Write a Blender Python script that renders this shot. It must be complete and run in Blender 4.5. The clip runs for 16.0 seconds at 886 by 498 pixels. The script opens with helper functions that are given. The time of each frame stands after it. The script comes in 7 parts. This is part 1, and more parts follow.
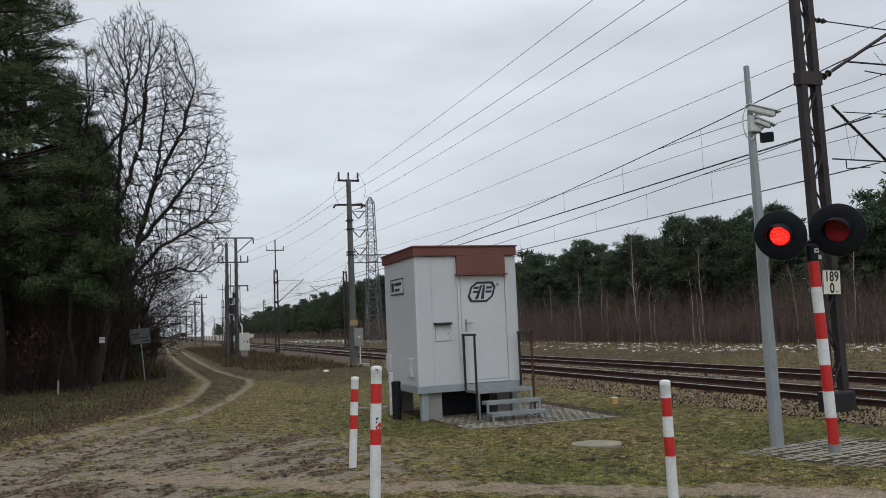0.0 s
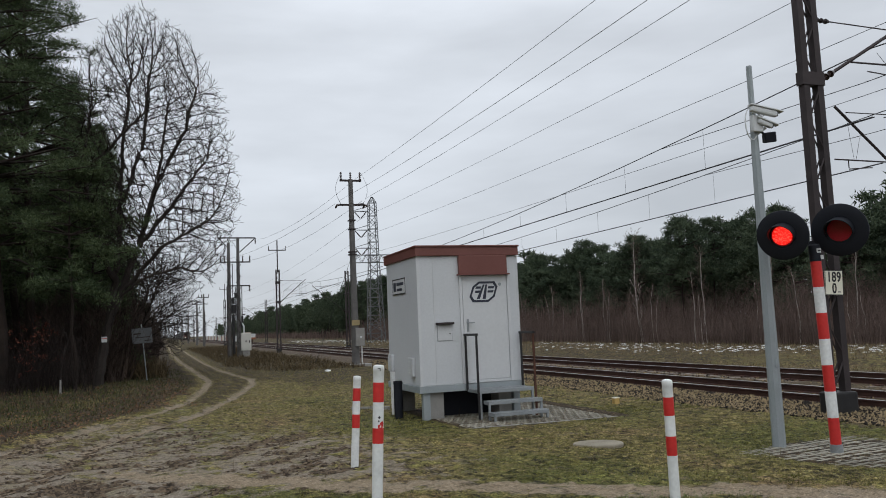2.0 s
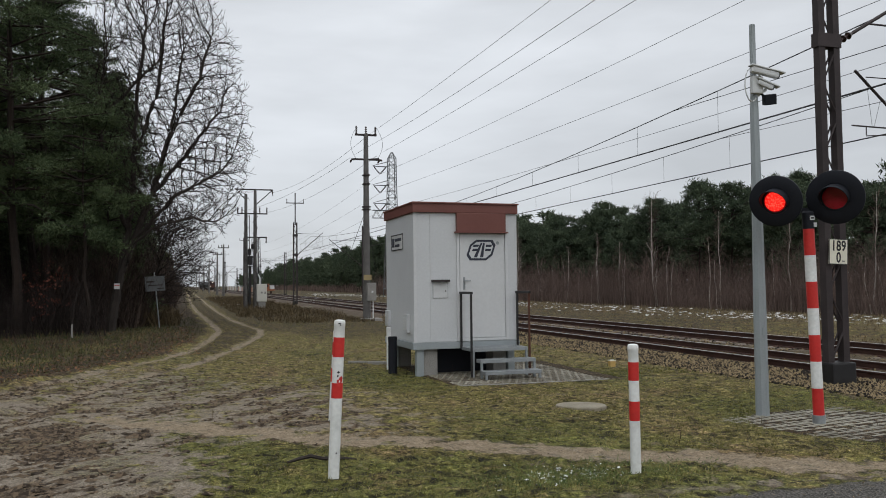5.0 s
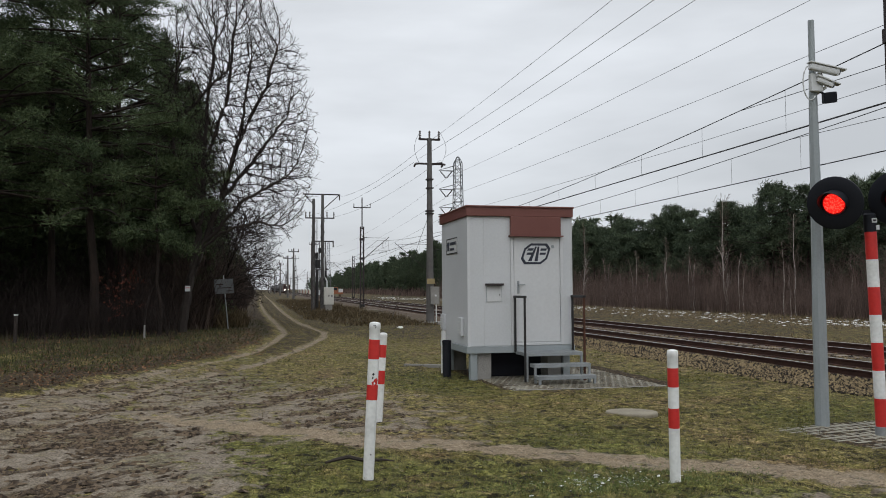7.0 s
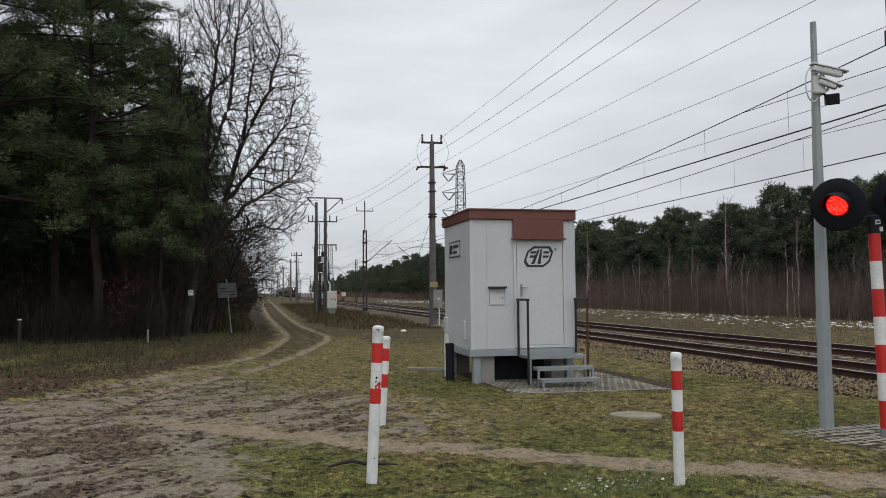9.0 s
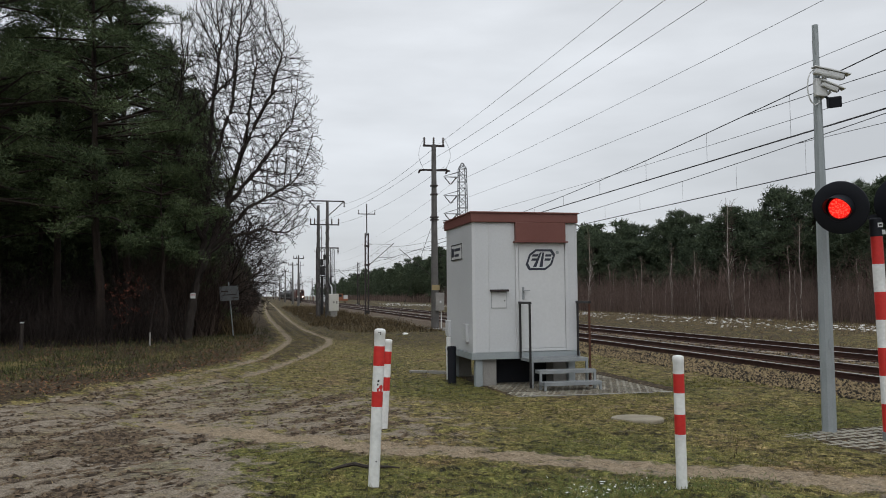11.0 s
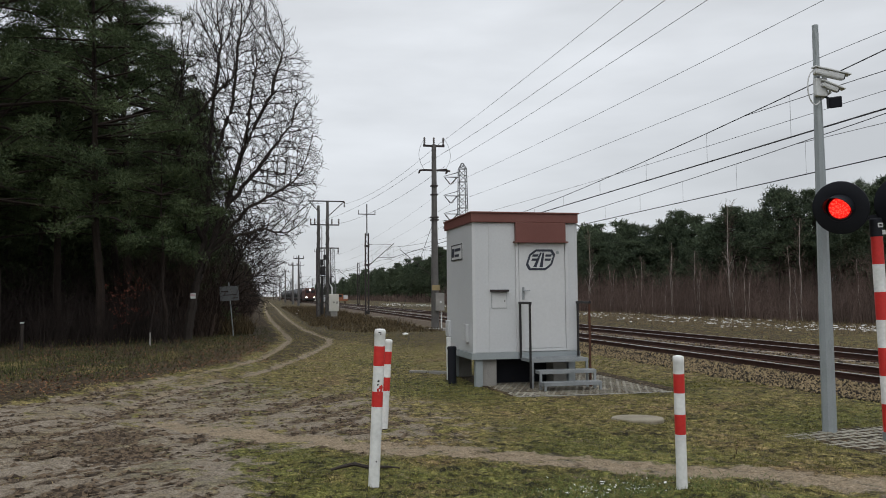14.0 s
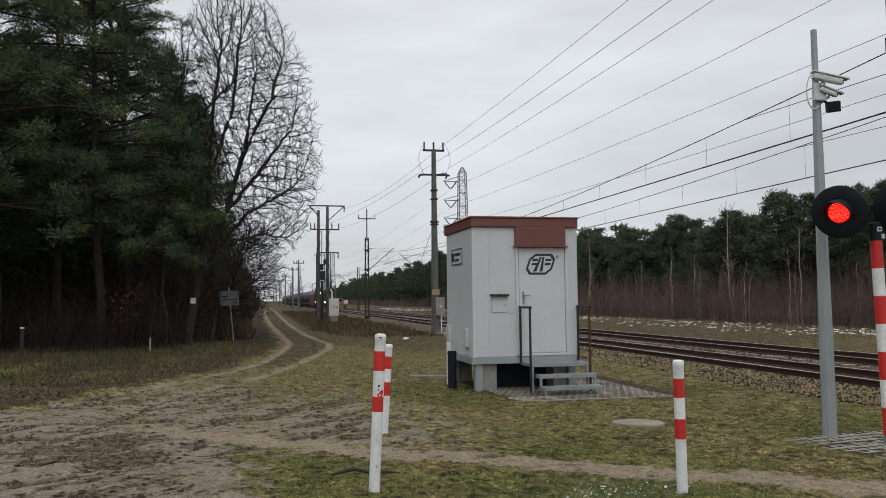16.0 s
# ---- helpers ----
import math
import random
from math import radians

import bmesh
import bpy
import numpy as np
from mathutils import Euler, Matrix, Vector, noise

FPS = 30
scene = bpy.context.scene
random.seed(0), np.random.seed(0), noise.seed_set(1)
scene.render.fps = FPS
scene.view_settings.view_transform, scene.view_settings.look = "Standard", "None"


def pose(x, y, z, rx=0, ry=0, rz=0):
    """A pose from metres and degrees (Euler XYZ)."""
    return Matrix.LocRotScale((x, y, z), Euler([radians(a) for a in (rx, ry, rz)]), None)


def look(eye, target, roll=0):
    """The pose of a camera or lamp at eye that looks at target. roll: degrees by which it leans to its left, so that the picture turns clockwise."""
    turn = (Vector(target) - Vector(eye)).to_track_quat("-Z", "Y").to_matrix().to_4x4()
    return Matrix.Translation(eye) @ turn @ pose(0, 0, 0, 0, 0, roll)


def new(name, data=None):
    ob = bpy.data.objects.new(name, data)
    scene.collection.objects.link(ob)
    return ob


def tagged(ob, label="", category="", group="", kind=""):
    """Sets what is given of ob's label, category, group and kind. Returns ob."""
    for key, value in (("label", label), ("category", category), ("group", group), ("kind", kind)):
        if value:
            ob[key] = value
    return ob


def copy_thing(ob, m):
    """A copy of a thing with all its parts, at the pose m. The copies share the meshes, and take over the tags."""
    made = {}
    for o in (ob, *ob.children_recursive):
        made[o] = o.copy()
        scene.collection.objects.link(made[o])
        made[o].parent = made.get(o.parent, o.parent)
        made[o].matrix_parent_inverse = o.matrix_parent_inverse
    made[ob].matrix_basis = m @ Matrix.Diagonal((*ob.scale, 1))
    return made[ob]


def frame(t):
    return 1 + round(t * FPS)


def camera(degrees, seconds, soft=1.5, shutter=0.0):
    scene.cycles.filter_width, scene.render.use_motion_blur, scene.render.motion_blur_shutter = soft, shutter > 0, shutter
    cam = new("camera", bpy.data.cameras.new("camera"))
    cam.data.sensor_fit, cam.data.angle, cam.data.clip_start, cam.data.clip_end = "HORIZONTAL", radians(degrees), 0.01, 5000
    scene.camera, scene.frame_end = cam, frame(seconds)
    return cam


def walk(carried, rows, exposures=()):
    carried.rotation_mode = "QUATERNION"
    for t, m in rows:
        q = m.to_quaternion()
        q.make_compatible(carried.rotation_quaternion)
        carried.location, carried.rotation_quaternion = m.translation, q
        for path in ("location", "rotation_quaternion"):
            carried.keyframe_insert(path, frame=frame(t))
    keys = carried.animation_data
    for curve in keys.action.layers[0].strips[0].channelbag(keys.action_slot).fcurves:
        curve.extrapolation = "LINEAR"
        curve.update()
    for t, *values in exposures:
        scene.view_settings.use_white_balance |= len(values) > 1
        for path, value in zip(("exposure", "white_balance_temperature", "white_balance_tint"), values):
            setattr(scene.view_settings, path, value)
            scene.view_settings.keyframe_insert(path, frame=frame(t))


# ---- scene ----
cam = camera(58.5, 16.0, 0.95)
PATH = [
    (0, (0.554, -0.015, 1.693), (1.234, 1.856, 1.885), -2.5),
    (0.5, (0.551, -0.012, 1.685), (1.232, 1.859, 1.878), -2.5),
    (1, (0.546, 0.002, 1.684), (1.226, 1.872, 1.878), -2.5),
    (1.5, (0.549, -0.009, 1.686), (1.227, 1.863, 1.879), -2.5),
    (2, (0.546, -0.02, 1.683), (1.222, 1.853, 1.876), -2.4),
    (2.5, (0.54, -0.034, 1.678), (1.211, 1.848, 1.774), -2.4),
    (3, (0.535, -0.026, 1.676), (1.207, 1.857, 1.737), -2.4),
    (3.5, (0.558, -0.033, 1.696), (1.229, 1.849, 1.768), -1.8),
    (3.7, (0.606, -0.041, 1.715), (1.276, 1.842, 1.801), -1.3),
    (5.8, (1.231, -0.057, 1.649), (1.768, 1.868, 1.732), -0.0),
    (6, (1.264, -0.094, 1.659), (1.76, 1.842, 1.743), -0.0),
    (6.5, (1.274, -0.111, 1.658), (1.741, 1.831, 1.752), -0.2),
    (7, (1.271, -0.116, 1.66), (1.731, 1.828, 1.759), -0.3),
    (7.5, (1.275, -0.113, 1.656), (1.731, 1.832, 1.759), -0.3),
    (8, (1.282, -0.113, 1.658), (1.735, 1.832, 1.761), -0.4),
    (8.5, (1.273, -0.121, 1.657), (1.727, 1.824, 1.761), -0.5),
    (9, (1.272, -0.115, 1.661), (1.725, 1.83, 1.768), -0.5),
    (11.5, (1.272, -0.115, 1.661), (1.72, 1.831, 1.776), -0.5),
    (12, (1.272, -0.115, 1.661), (1.72, 1.831, 1.776), -0.5),
    (12.5, (1.272, -0.115, 1.661), (1.72, 1.831, 1.776), -0.5),
    (13, (1.272, -0.114, 1.659), (1.72, 1.832, 1.775), -0.5),
    (13.5, (1.272, -0.115, 1.661), (1.72, 1.831, 1.776), -0.5),
    (14, (1.272, -0.115, 1.661), (1.72, 1.831, 1.776), -0.5),
    (14.5, (1.271, -0.117, 1.661), (1.717, 1.829, 1.777), -0.5),
    (15, (1.273, -0.108, 1.657), (1.719, 1.838, 1.778), -0.6),
    (15.5, (1.269, -0.115, 1.662), (1.717, 1.83, 1.785), -0.6),
    (16, (1.268, -0.129, 1.665), (1.716, 1.816, 1.791), -0.6),
]
walk(cam, [(t, look(eye, target, roll)) for t, eye, target, roll in PATH], [(0, -0.12, 6400, 10), (1.9, -0.12, 6400, 10), (2.4, 0.02, 6600, 10), (3.0, 0.03, 6600, 10), (3.5, -0.1, 6600, 10), (6.0, -0.03, 6600, 10), (16, -0.04, 6650, 10)])

# ---- world and light: overcast winter sky ----
world = bpy.data.worlds.new("overcast_sky")
scene.world = world
world.use_nodes = True
wn, wl = world.node_tree.nodes, world.node_tree.links
wn.clear()
w_out = wn.new("ShaderNodeOutputWorld")
w_bg = wn.new("ShaderNodeBackground")
w_coord = wn.new("ShaderNodeTexCoord")
w_sep = wn.new("ShaderNodeSeparateXYZ")
wl.new(w_coord.outputs["Generated"], w_sep.inputs[0])
w_grad = wn.new("ShaderNodeValToRGB")            # overcast: zenith about three times the horizon
w_grad.color_ramp.elements[0].position = 0.0
w_grad.color_ramp.elements[0].color = (0.67, 0.71, 0.765, 1)
w_grad.color_ramp.elements[1].position = 1.0
w_grad.color_ramp.elements[1].color = (1.52, 1.60, 1.71, 1)
mid = w_grad.color_ramp.elements.new(0.35)
mid.color = (0.81, 0.855, 0.915, 1)
wl.new(w_sep.outputs["Z"], w_grad.inputs[0])
w_map = wn.new("ShaderNodeMapping")
w_map.inputs["Scale"].default_value = (1.2, 1.2, 5.0)
wl.new(w_coord.outputs["Generated"], w_map.inputs[0])
w_noise = wn.new("ShaderNodeTexNoise")
w_noise.inputs["Scale"].default_value = 1.9
w_noise.inputs["Detail"].default_value = 5
w_noise.inputs["Roughness"].default_value = 0.5
wl.new(w_map.outputs[0], w_noise.inputs["Vector"])
w_band = wn.new("ShaderNodeMapRange")
w_band.inputs["From Min"].default_value = 0.3
w_band.inputs["From Max"].default_value = 0.7
w_band.inputs["To Min"].default_value = 0.80
w_band.inputs["To Max"].default_value = 1.12
wl.new(w_noise.outputs["Fac"], w_band.inputs["Value"])
w_side = wn.new("ShaderNodeMapRange")             # the cloud is thicker beyond the tracks
w_side.inputs["From Min"].default_value = -0.3
w_side.inputs["From Max"].default_value = 0.8
w_side.inputs["To Min"].default_value = 1.04
w_side.inputs["To Max"].default_value = 0.93
wl.new(w_sep.outputs["X"], w_side.inputs["Value"])
w_uneven = wn.new("ShaderNodeMath")
w_uneven.operation = "MULTIPLY"
wl.new(w_band.outputs[0], w_uneven.inputs[0])
wl.new(w_side.outputs[0], w_uneven.inputs[1])
w_mul = wn.new("ShaderNodeMixRGB")
w_mul.blend_type = "MULTIPLY"
w_mul.inputs[0].default_value = 1.0
wl.new(w_grad.outputs[0], w_mul.inputs[1])
wl.new(w_uneven.outputs[0], w_mul.inputs[2])
w_sky = wn.new("ShaderNodeTexSky")
w_sky.sky_type = "NISHITA"
w_sky.sun_disc = False
w_sky.sun_elevation, w_sky.sun_rotation = radians(22), radians(200)
w_skyk = wn.new("ShaderNodeMixRGB")
w_skyk.blend_type = "MULTIPLY"
w_skyk.inputs[0].default_value = 1.0
w_skyk.inputs[2].default_value = (0.1, 0.1, 0.1, 1)
wl.new(w_sky.outputs[0], w_skyk.inputs[1])
w_mix = wn.new("ShaderNodeMixRGB")               # a thick cloud cover lets little of the clear sky through
w_mix.inputs[0].default_value = 0.95
wl.new(w_skyk.outputs[0], w_mix.inputs[1])
wl.new(w_mul.outputs[0], w_mix.inputs[2])
wl.new(w_mix.outputs[0], w_bg.inputs[0])
w_bg.inputs[1].default_value = 1.02
wl.new(w_bg.outputs[0], w_out.inputs[0])

sun = new("sun", bpy.data.lights.new("sun", "SUN"))
sun.data.energy, sun.data.angle, sun.data.color = 0.6, radians(60), (1.0, 0.97, 0.93)
sun.matrix_world = look((0, -30, 40), (6, 0, 0))


# ---- materials ----
def material(name, dark, light, scale=6.0, rough=0.8, metal=0.0, bump=0.2, detail=6.0, big=0.7, fine=60.0, island=0.0, spec=0.4, rand=0.0, span=(0.32, 0.72), mid=None):
    """Two scales of mottling between two colours, with fine relief."""
    m = bpy.data.materials.new(name)
    m.use_nodes = True
    n, l = m.node_tree.nodes, m.node_tree.links
    b = n["Principled BSDF"]
    co = n.new("ShaderNodeTexCoord")
    a, f = n.new("ShaderNodeTexNoise"), n.new("ShaderNodeTexNoise")
    a.inputs["Scale"].default_value, a.inputs["Detail"].default_value = scale * big, detail
    f.inputs["Scale"].default_value, f.inputs["Detail"].default_value = fine, 3.0
    l.new(co.outputs["Object"], a.inputs["Vector"])
    l.new(co.outputs["Object"], f.inputs["Vector"])
    add = n.new("ShaderNodeMath")
    add.operation = "MULTIPLY_ADD"
    add.inputs[1].default_value = 0.45
    l.new(f.outputs["Fac"], add.inputs[0])
    half = n.new("ShaderNodeMath")
    half.operation = "MULTIPLY"
    half.inputs[1].default_value = 0.6
    l.new(a.outputs["Fac"], half.inputs[0])
    l.new(half.outputs[0], add.inputs[2])
    last = add.outputs[0]
    if island or rand:
        src = n.new("ShaderNodeNewGeometry").outputs["Random Per Island"] if island else n.new("ShaderNodeObjectInfo").outputs["Random"]
        mx = n.new("ShaderNodeMath")
        mx.operation = "MULTIPLY_ADD"
        k = island or rand
        mx.inputs[1].default_value = k
        l.new(src, mx.inputs[0])
        sub = n.new("ShaderNodeMath")
        sub.operation = "SUBTRACT"
        sub.inputs[1].default_value = k * 0.5
        l.new(last, sub.inputs[0])
        l.new(sub.outputs[0], mx.inputs[2])
        last = mx.outputs[0]
    r = n.new("ShaderNodeValToRGB")
    r.color_ramp.elements[0].position, r.color_ramp.elements[1].position = span
    r.color_ramp.elements[0].color, r.color_ramp.elements[1].color = (*dark, 1), (*light, 1)
    if mid:
        r.color_ramp.elements.new(sum(span) / 2).color = (*mid, 1)
    l.new(last, r.inputs[0])
    l.new(r.outputs[0], b.inputs["Base Color"])
    b.inputs["Roughness"].default_value, b.inputs["Metallic"].default_value = rough, metal
    b.inputs["Specular IOR Level"].default_value = spec
    if bump:
        bp = n.new("ShaderNodeBump")
        bp.inputs["Strength"].default_value, bp.inputs["Distance"].default_value = bump, 0.02
        l.new(f.outputs["Fac"], bp.inputs["Height"])
        l.new(bp.outputs[0], b.inputs["Normal"])
    return m


def glow(name, colour, strength):
    m = bpy.data.materials.new(name)
    m.use_nodes = True
    b = m.node_tree.nodes["Principled BSDF"]
    b.inputs["Base Color"].default_value = (*colour, 1)
    b.inputs["Emission Color"].default_value = (*colour, 1)
    b.inputs["Emission Strength"].default_value = strength
    return m


M_PANEL = material("white_sandwich_panel", (0.47, 0.485, 0.50), (0.55, 0.565, 0.58), 1.2, 0.42, 0, 0.03, fine=25)
M_DOOR = material("white_painted_door", (0.50, 0.51, 0.52), (0.57, 0.58, 0.59), 1.0, 0.4, 0, 0.03, fine=20)
M_FASCIA = material("brown_painted_sheet", (0.125, 0.042, 0.033), (0.165, 0.062, 0.05), 2.0, 0.5, 0, 0.05)
M_ZINC = material("galvanised_steel", (0.22, 0.24, 0.25), (0.36, 0.38, 0.39), 5.0, 0.5, 0.5, 0.06)
M_GREYPAINT = material("grey_painted_steel", (0.23, 0.26, 0.27), (0.31, 0.34, 0.35), 3.0, 0.55, 0.1, 0.05)
M_BLACKSTEEL = material("black_painted_steel", (0.012, 0.012, 0.013), (0.03, 0.028, 0.028), 6.0, 0.5, 0.2, 0.05)
M_RUST = material("rusty_steel", (0.045, 0.02, 0.014), (0.12, 0.05, 0.03), 8.0, 0.85, 0.2, 0.3)
M_MAST = material("weathered_brown_steel", (0.026, 0.021, 0.022), (0.058, 0.045, 0.045), 4.0, 0.7, 0.3, 0.1)
M_CONCRETE = material("grey_concrete", (0.17, 0.165, 0.155), (0.31, 0.30, 0.28), 3.0, 0.92, 0, 0.4)
M_PAVER = material("concrete_paver", (0.14, 0.130, 0.102), (0.31, 0.292, 0.238), 6.0, 0.92, 0, 0.4, rand=0.35)
M_SLAB = material("beige_concrete_lid", (0.14, 0.122, 0.086), (0.28, 0.25, 0.19), 4.0, 0.92, 0, 0.3)
M_POLE = material("weathered_pole_concrete", (0.075, 0.072, 0.07), (0.155, 0.148, 0.142), 3.0, 0.9, 0, 0.3)
M_WHITE = material("white_post_paint", (0.55, 0.56, 0.55), (0.78, 0.79, 0.78), 5.0, 0.5, 0, 0.06, fine=30)
M_RED = material("red_post_paint", (0.42, 0.018, 0.016), (0.58, 0.03, 0.025), 5.0, 0.5, 0, 0.06, fine=30)
M_BLACKPLASTIC = material("matt_black_plastic", (0.009, 0.010, 0.014), (0.014, 0.016, 0.022), 3.0, 0.65, 0, 0.03, spec=0.2)
M_CAMWHITE = material("white_camera_housing", (0.48, 0.50, 0.50), (0.60, 0.61, 0.61), 3.0, 0.4, 0, 0.02)
M_PYLON = material("weathered_grey_steel", (0.09, 0.095, 0.10), (0.17, 0.175, 0.18), 3.0, 0.7, 0.2, 0.05)
M_WIRE = material("weathered_wire", (0.025, 0.025, 0.028), (0.05, 0.05, 0.054), 3.0, 0.6, 0.4, 0)
M_INSUL = material("brown_porcelain", (0.03, 0.02, 0.018), (0.06, 0.04, 0.035), 3.0, 0.25, 0, 0)
M_SIGN = material("cream_sign_plate", (0.60, 0.58, 0.47), (0.70, 0.68, 0.57), 3.0, 0.5, 0, 0.02)
M_INK = material("black_sign_paint", (0.012, 0.012, 0.014), (0.02, 0.02, 0.022), 4.0, 0.6, 0, 0)
M_NAVY = material("dark_blue_print", (0.02, 0.024, 0.04), (0.03, 0.036, 0.055), 4.0, 0.5, 0, 0)
M_BOX = material("cream_cabinet", (0.50, 0.49, 0.44), (0.60, 0.59, 0.54), 3.0, 0.5, 0, 0.03)
M_RAIL = material("rusty_rail_side", (0.03, 0.014, 0.011), (0.07, 0.032, 0.022), 5.0, 0.85, 0.2, 0.3)
M_RAILTOP = material("worn_rail_head", (0.30, 0.29, 0.28), (0.46, 0.45, 0.44), 5.0, 0.3, 0.9, 0.02)
M_SLEEPER = material("stained_concrete_sleeper", (0.10, 0.075, 0.06), (0.24, 0.20, 0.17), 3.0, 0.92, 0, 0.3, rand=0.3)
M_BALLAST = material("rusty_ballast", (0.015, 0.010, 0.006), (0.12, 0.083, 0.050), 9.0, 0.95, 0, 0.9, fine=22)
M_STONE = material("ballast_stone", (0.010, 0.007, 0.004), (0.235, 0.176, 0.096), 4.0, 0.92, 0, 0.3, island=1.0)
M_BARK = material("dark_bark", (0.018, 0.014, 0.012), (0.05, 0.04, 0.034), 4.0, 0.95, 0, 0.7)
M_TWIG = material("bare_twig", (0.014, 0.011, 0.010), (0.036, 0.028, 0.025), 2.0, 0.95, 0, 0, spec=0.15)
M_PINEBARK = material("pine_bark", (0.013, 0.010, 0.008), (0.038, 0.025, 0.019), 3.0, 0.95, 0, 0.7)
M_BIRCH = material("birch_bark", (0.16, 0.14, 0.125), (0.52, 0.48, 0.43), 5.0, 0.85, 0, 0.3)
M_NEEDLE = material("pine_needles", (0.025, 0.041, 0.021), (0.100, 0.130, 0.060), 0.5, 0.8, 0, 0, island=0.35, spec=0.12)
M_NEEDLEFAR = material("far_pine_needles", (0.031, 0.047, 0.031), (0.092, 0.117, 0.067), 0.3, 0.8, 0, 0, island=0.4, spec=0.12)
M_BRUSH = material("brown_brush", (0.066, 0.045, 0.038), (0.170, 0.120, 0.100), 0.6, 0.95, 0, 0, island=0.5)
M_THICKET = material("brown_lane_thicket", (0.030, 0.022, 0.018), (0.095, 0.070, 0.058), 0.8, 0.95, 0, 0, island=0.5, spec=0.1)
M_WEED = material("dead_brown_weeds", (0.045, 0.034, 0.020), (0.145, 0.110, 0.062), 0.8, 0.95, 0, 0, island=0.6, spec=0.1)
M_DEADLEAF = material("dead_leaves", (0.06, 0.03, 0.015), (0.2, 0.1, 0.05), 3.0, 0.9, 0, 0, island=0.6)
M_GRASS = material("moss_and_short_grass", (0.045, 0.048, 0.012), (0.29, 0.25, 0.115), 3.0, 0.95, 0, 0, big=1.0, fine=0.8, island=0.3, span=(0.34, 0.74), mid=(0.135, 0.130, 0.036), spec=0.1)
# rough grass tone kept low to carry the wood's shade too
M_ROUGH = material("rough_winter_grass", (0.017, 0.026, 0.0065), (0.074, 0.084, 0.026), 1.2, 0.9, 0, 0, island=0.6)
M_LITTER = material("dry_leaf_litter", (0.07, 0.048, 0.024), (0.27, 0.205, 0.115), 2.0, 0.95, 0, 0, island=0.7)
M_SNOW = material("old_snow", (0.48, 0.48, 0.47), (0.78, 0.78, 0.77), 5.0, 0.8, 0, 0.3)
M_TRAINRED = material("dirty_dark_red_train_paint", (0.045, 0.014, 0.012), (0.085, 0.028, 0.020), 2.0, 0.5, 0, 0.02)
M_TANK = material("dirty_black_tank", (0.012, 0.013, 0.016), (0.035, 0.036, 0.042), 1.0, 0.55, 0, 0.02)
M_ORANGE = material("faded_orange_paint", (0.22, 0.075, 0.035), (0.32, 0.125, 0.065), 2.0, 0.5, 0, 0)
M_WINDOW = material("dark_window_glass", (0.01, 0.011, 0.013), (0.02, 0.022, 0.025), 1.0, 0.08, 0, 0)
M_LEDON = glow("lit_red_led_lens", (1.0, 0.016, 0.012), 0.72)
M_LEDHOT = glow("hot_red_led", (1.0, 0.075, 0.05), 1.25)
M_HEADLIGHT = glow("train_headlight", (1.0, 0.86, 0.68), 14.0)
M_GREEN = material("green_grass_blades", (0.03, 0.05, 0.012), (0.14, 0.18, 0.05), 3.0, 0.8, 0, 0, island=0.5)
M_MUD = material("clods_of_mud", (0.025, 0.016, 0.009), (0.12, 0.085, 0.053), 4.0, 0.95, 0, 0.3, island=0.6)
M_REDLEAF = material("dead_red_leaves", (0.06, 0.015, 0.01), (0.14, 0.045, 0.025), 2.0, 0.9, 0, 0, island=0.6)
M_LENS = material("dark_red_lens", (0.20, 0.006, 0.013), (0.42, 0.015, 0.032), 8.0, 0.25, 0, 0.1)


# ---- mesh helpers ----
def finish(name, me, mat, parent=None, label="", smooth=False):
    for mm in (mat if isinstance(mat, (list, tuple)) else [mat]):
        me.materials.append(mm)
    if smooth:
        me.polygons.foreach_set("use_smooth", [True] * len(me.polygons))
        me.set_sharp_from_angle(angle=radians(38))
    ob = new(name, me)
    if parent is not None:
        ob.parent = parent
    if label:
        ob["label"] = label
    return ob


def part(name, bm, mat, parent=None, label="", smooth=False):
    me = bpy.data.meshes.new(name)
    bm.normal_update()
    bm.to_mesh(me)
    bm.free()
    return finish(name, me, mat, parent, label, smooth)


def box(bm, x0, x1, y0, y1, z0, z1, bevel=0.0):
    r = bmesh.ops.create_cube(bm, size=1.0, matrix=Matrix.Translation(((x0 + x1) / 2, (y0 + y1) / 2, (z0 + z1) / 2)) @ Matrix.Diagonal((x1 - x0, y1 - y0, z1 - z0, 1)))
    if bevel:
        edges = {e for v in r["verts"] for e in v.link_edges}
        bmesh.ops.bevel(bm, geom=list(edges), offset=bevel, segments=2, affect="EDGES", profile=0.6)
    return bm


def rod(bm, p, q, r0, r1=None, n=10, cap=True):
    """A straight tapered bar from p to q."""
    p, q = Vector(p), Vector(q)
    d = q - p
    m = Matrix.Translation((p + q) / 2) @ d.to_track_quat("Z", "Y").to_matrix().to_4x4()
    bmesh.ops.create_cone(bm, cap_ends=cap, segments=n, radius1=r0, radius2=r0 if r1 is None else r1, depth=d.length, matrix=m)
    return bm


def beam(bm, p, q, w, h):
    """A straight bar of rectangular section from p to q."""
    p, q = Vector(p), Vector(q)
    d = q - p
    m = Matrix.Translation((p + q) / 2) @ d.to_track_quat("Z", "Y").to_matrix().to_4x4()
    bmesh.ops.create_cube(bm, size=1.0, matrix=m @ Matrix.Diagonal((w, h, d.length, 1)))
    return bm


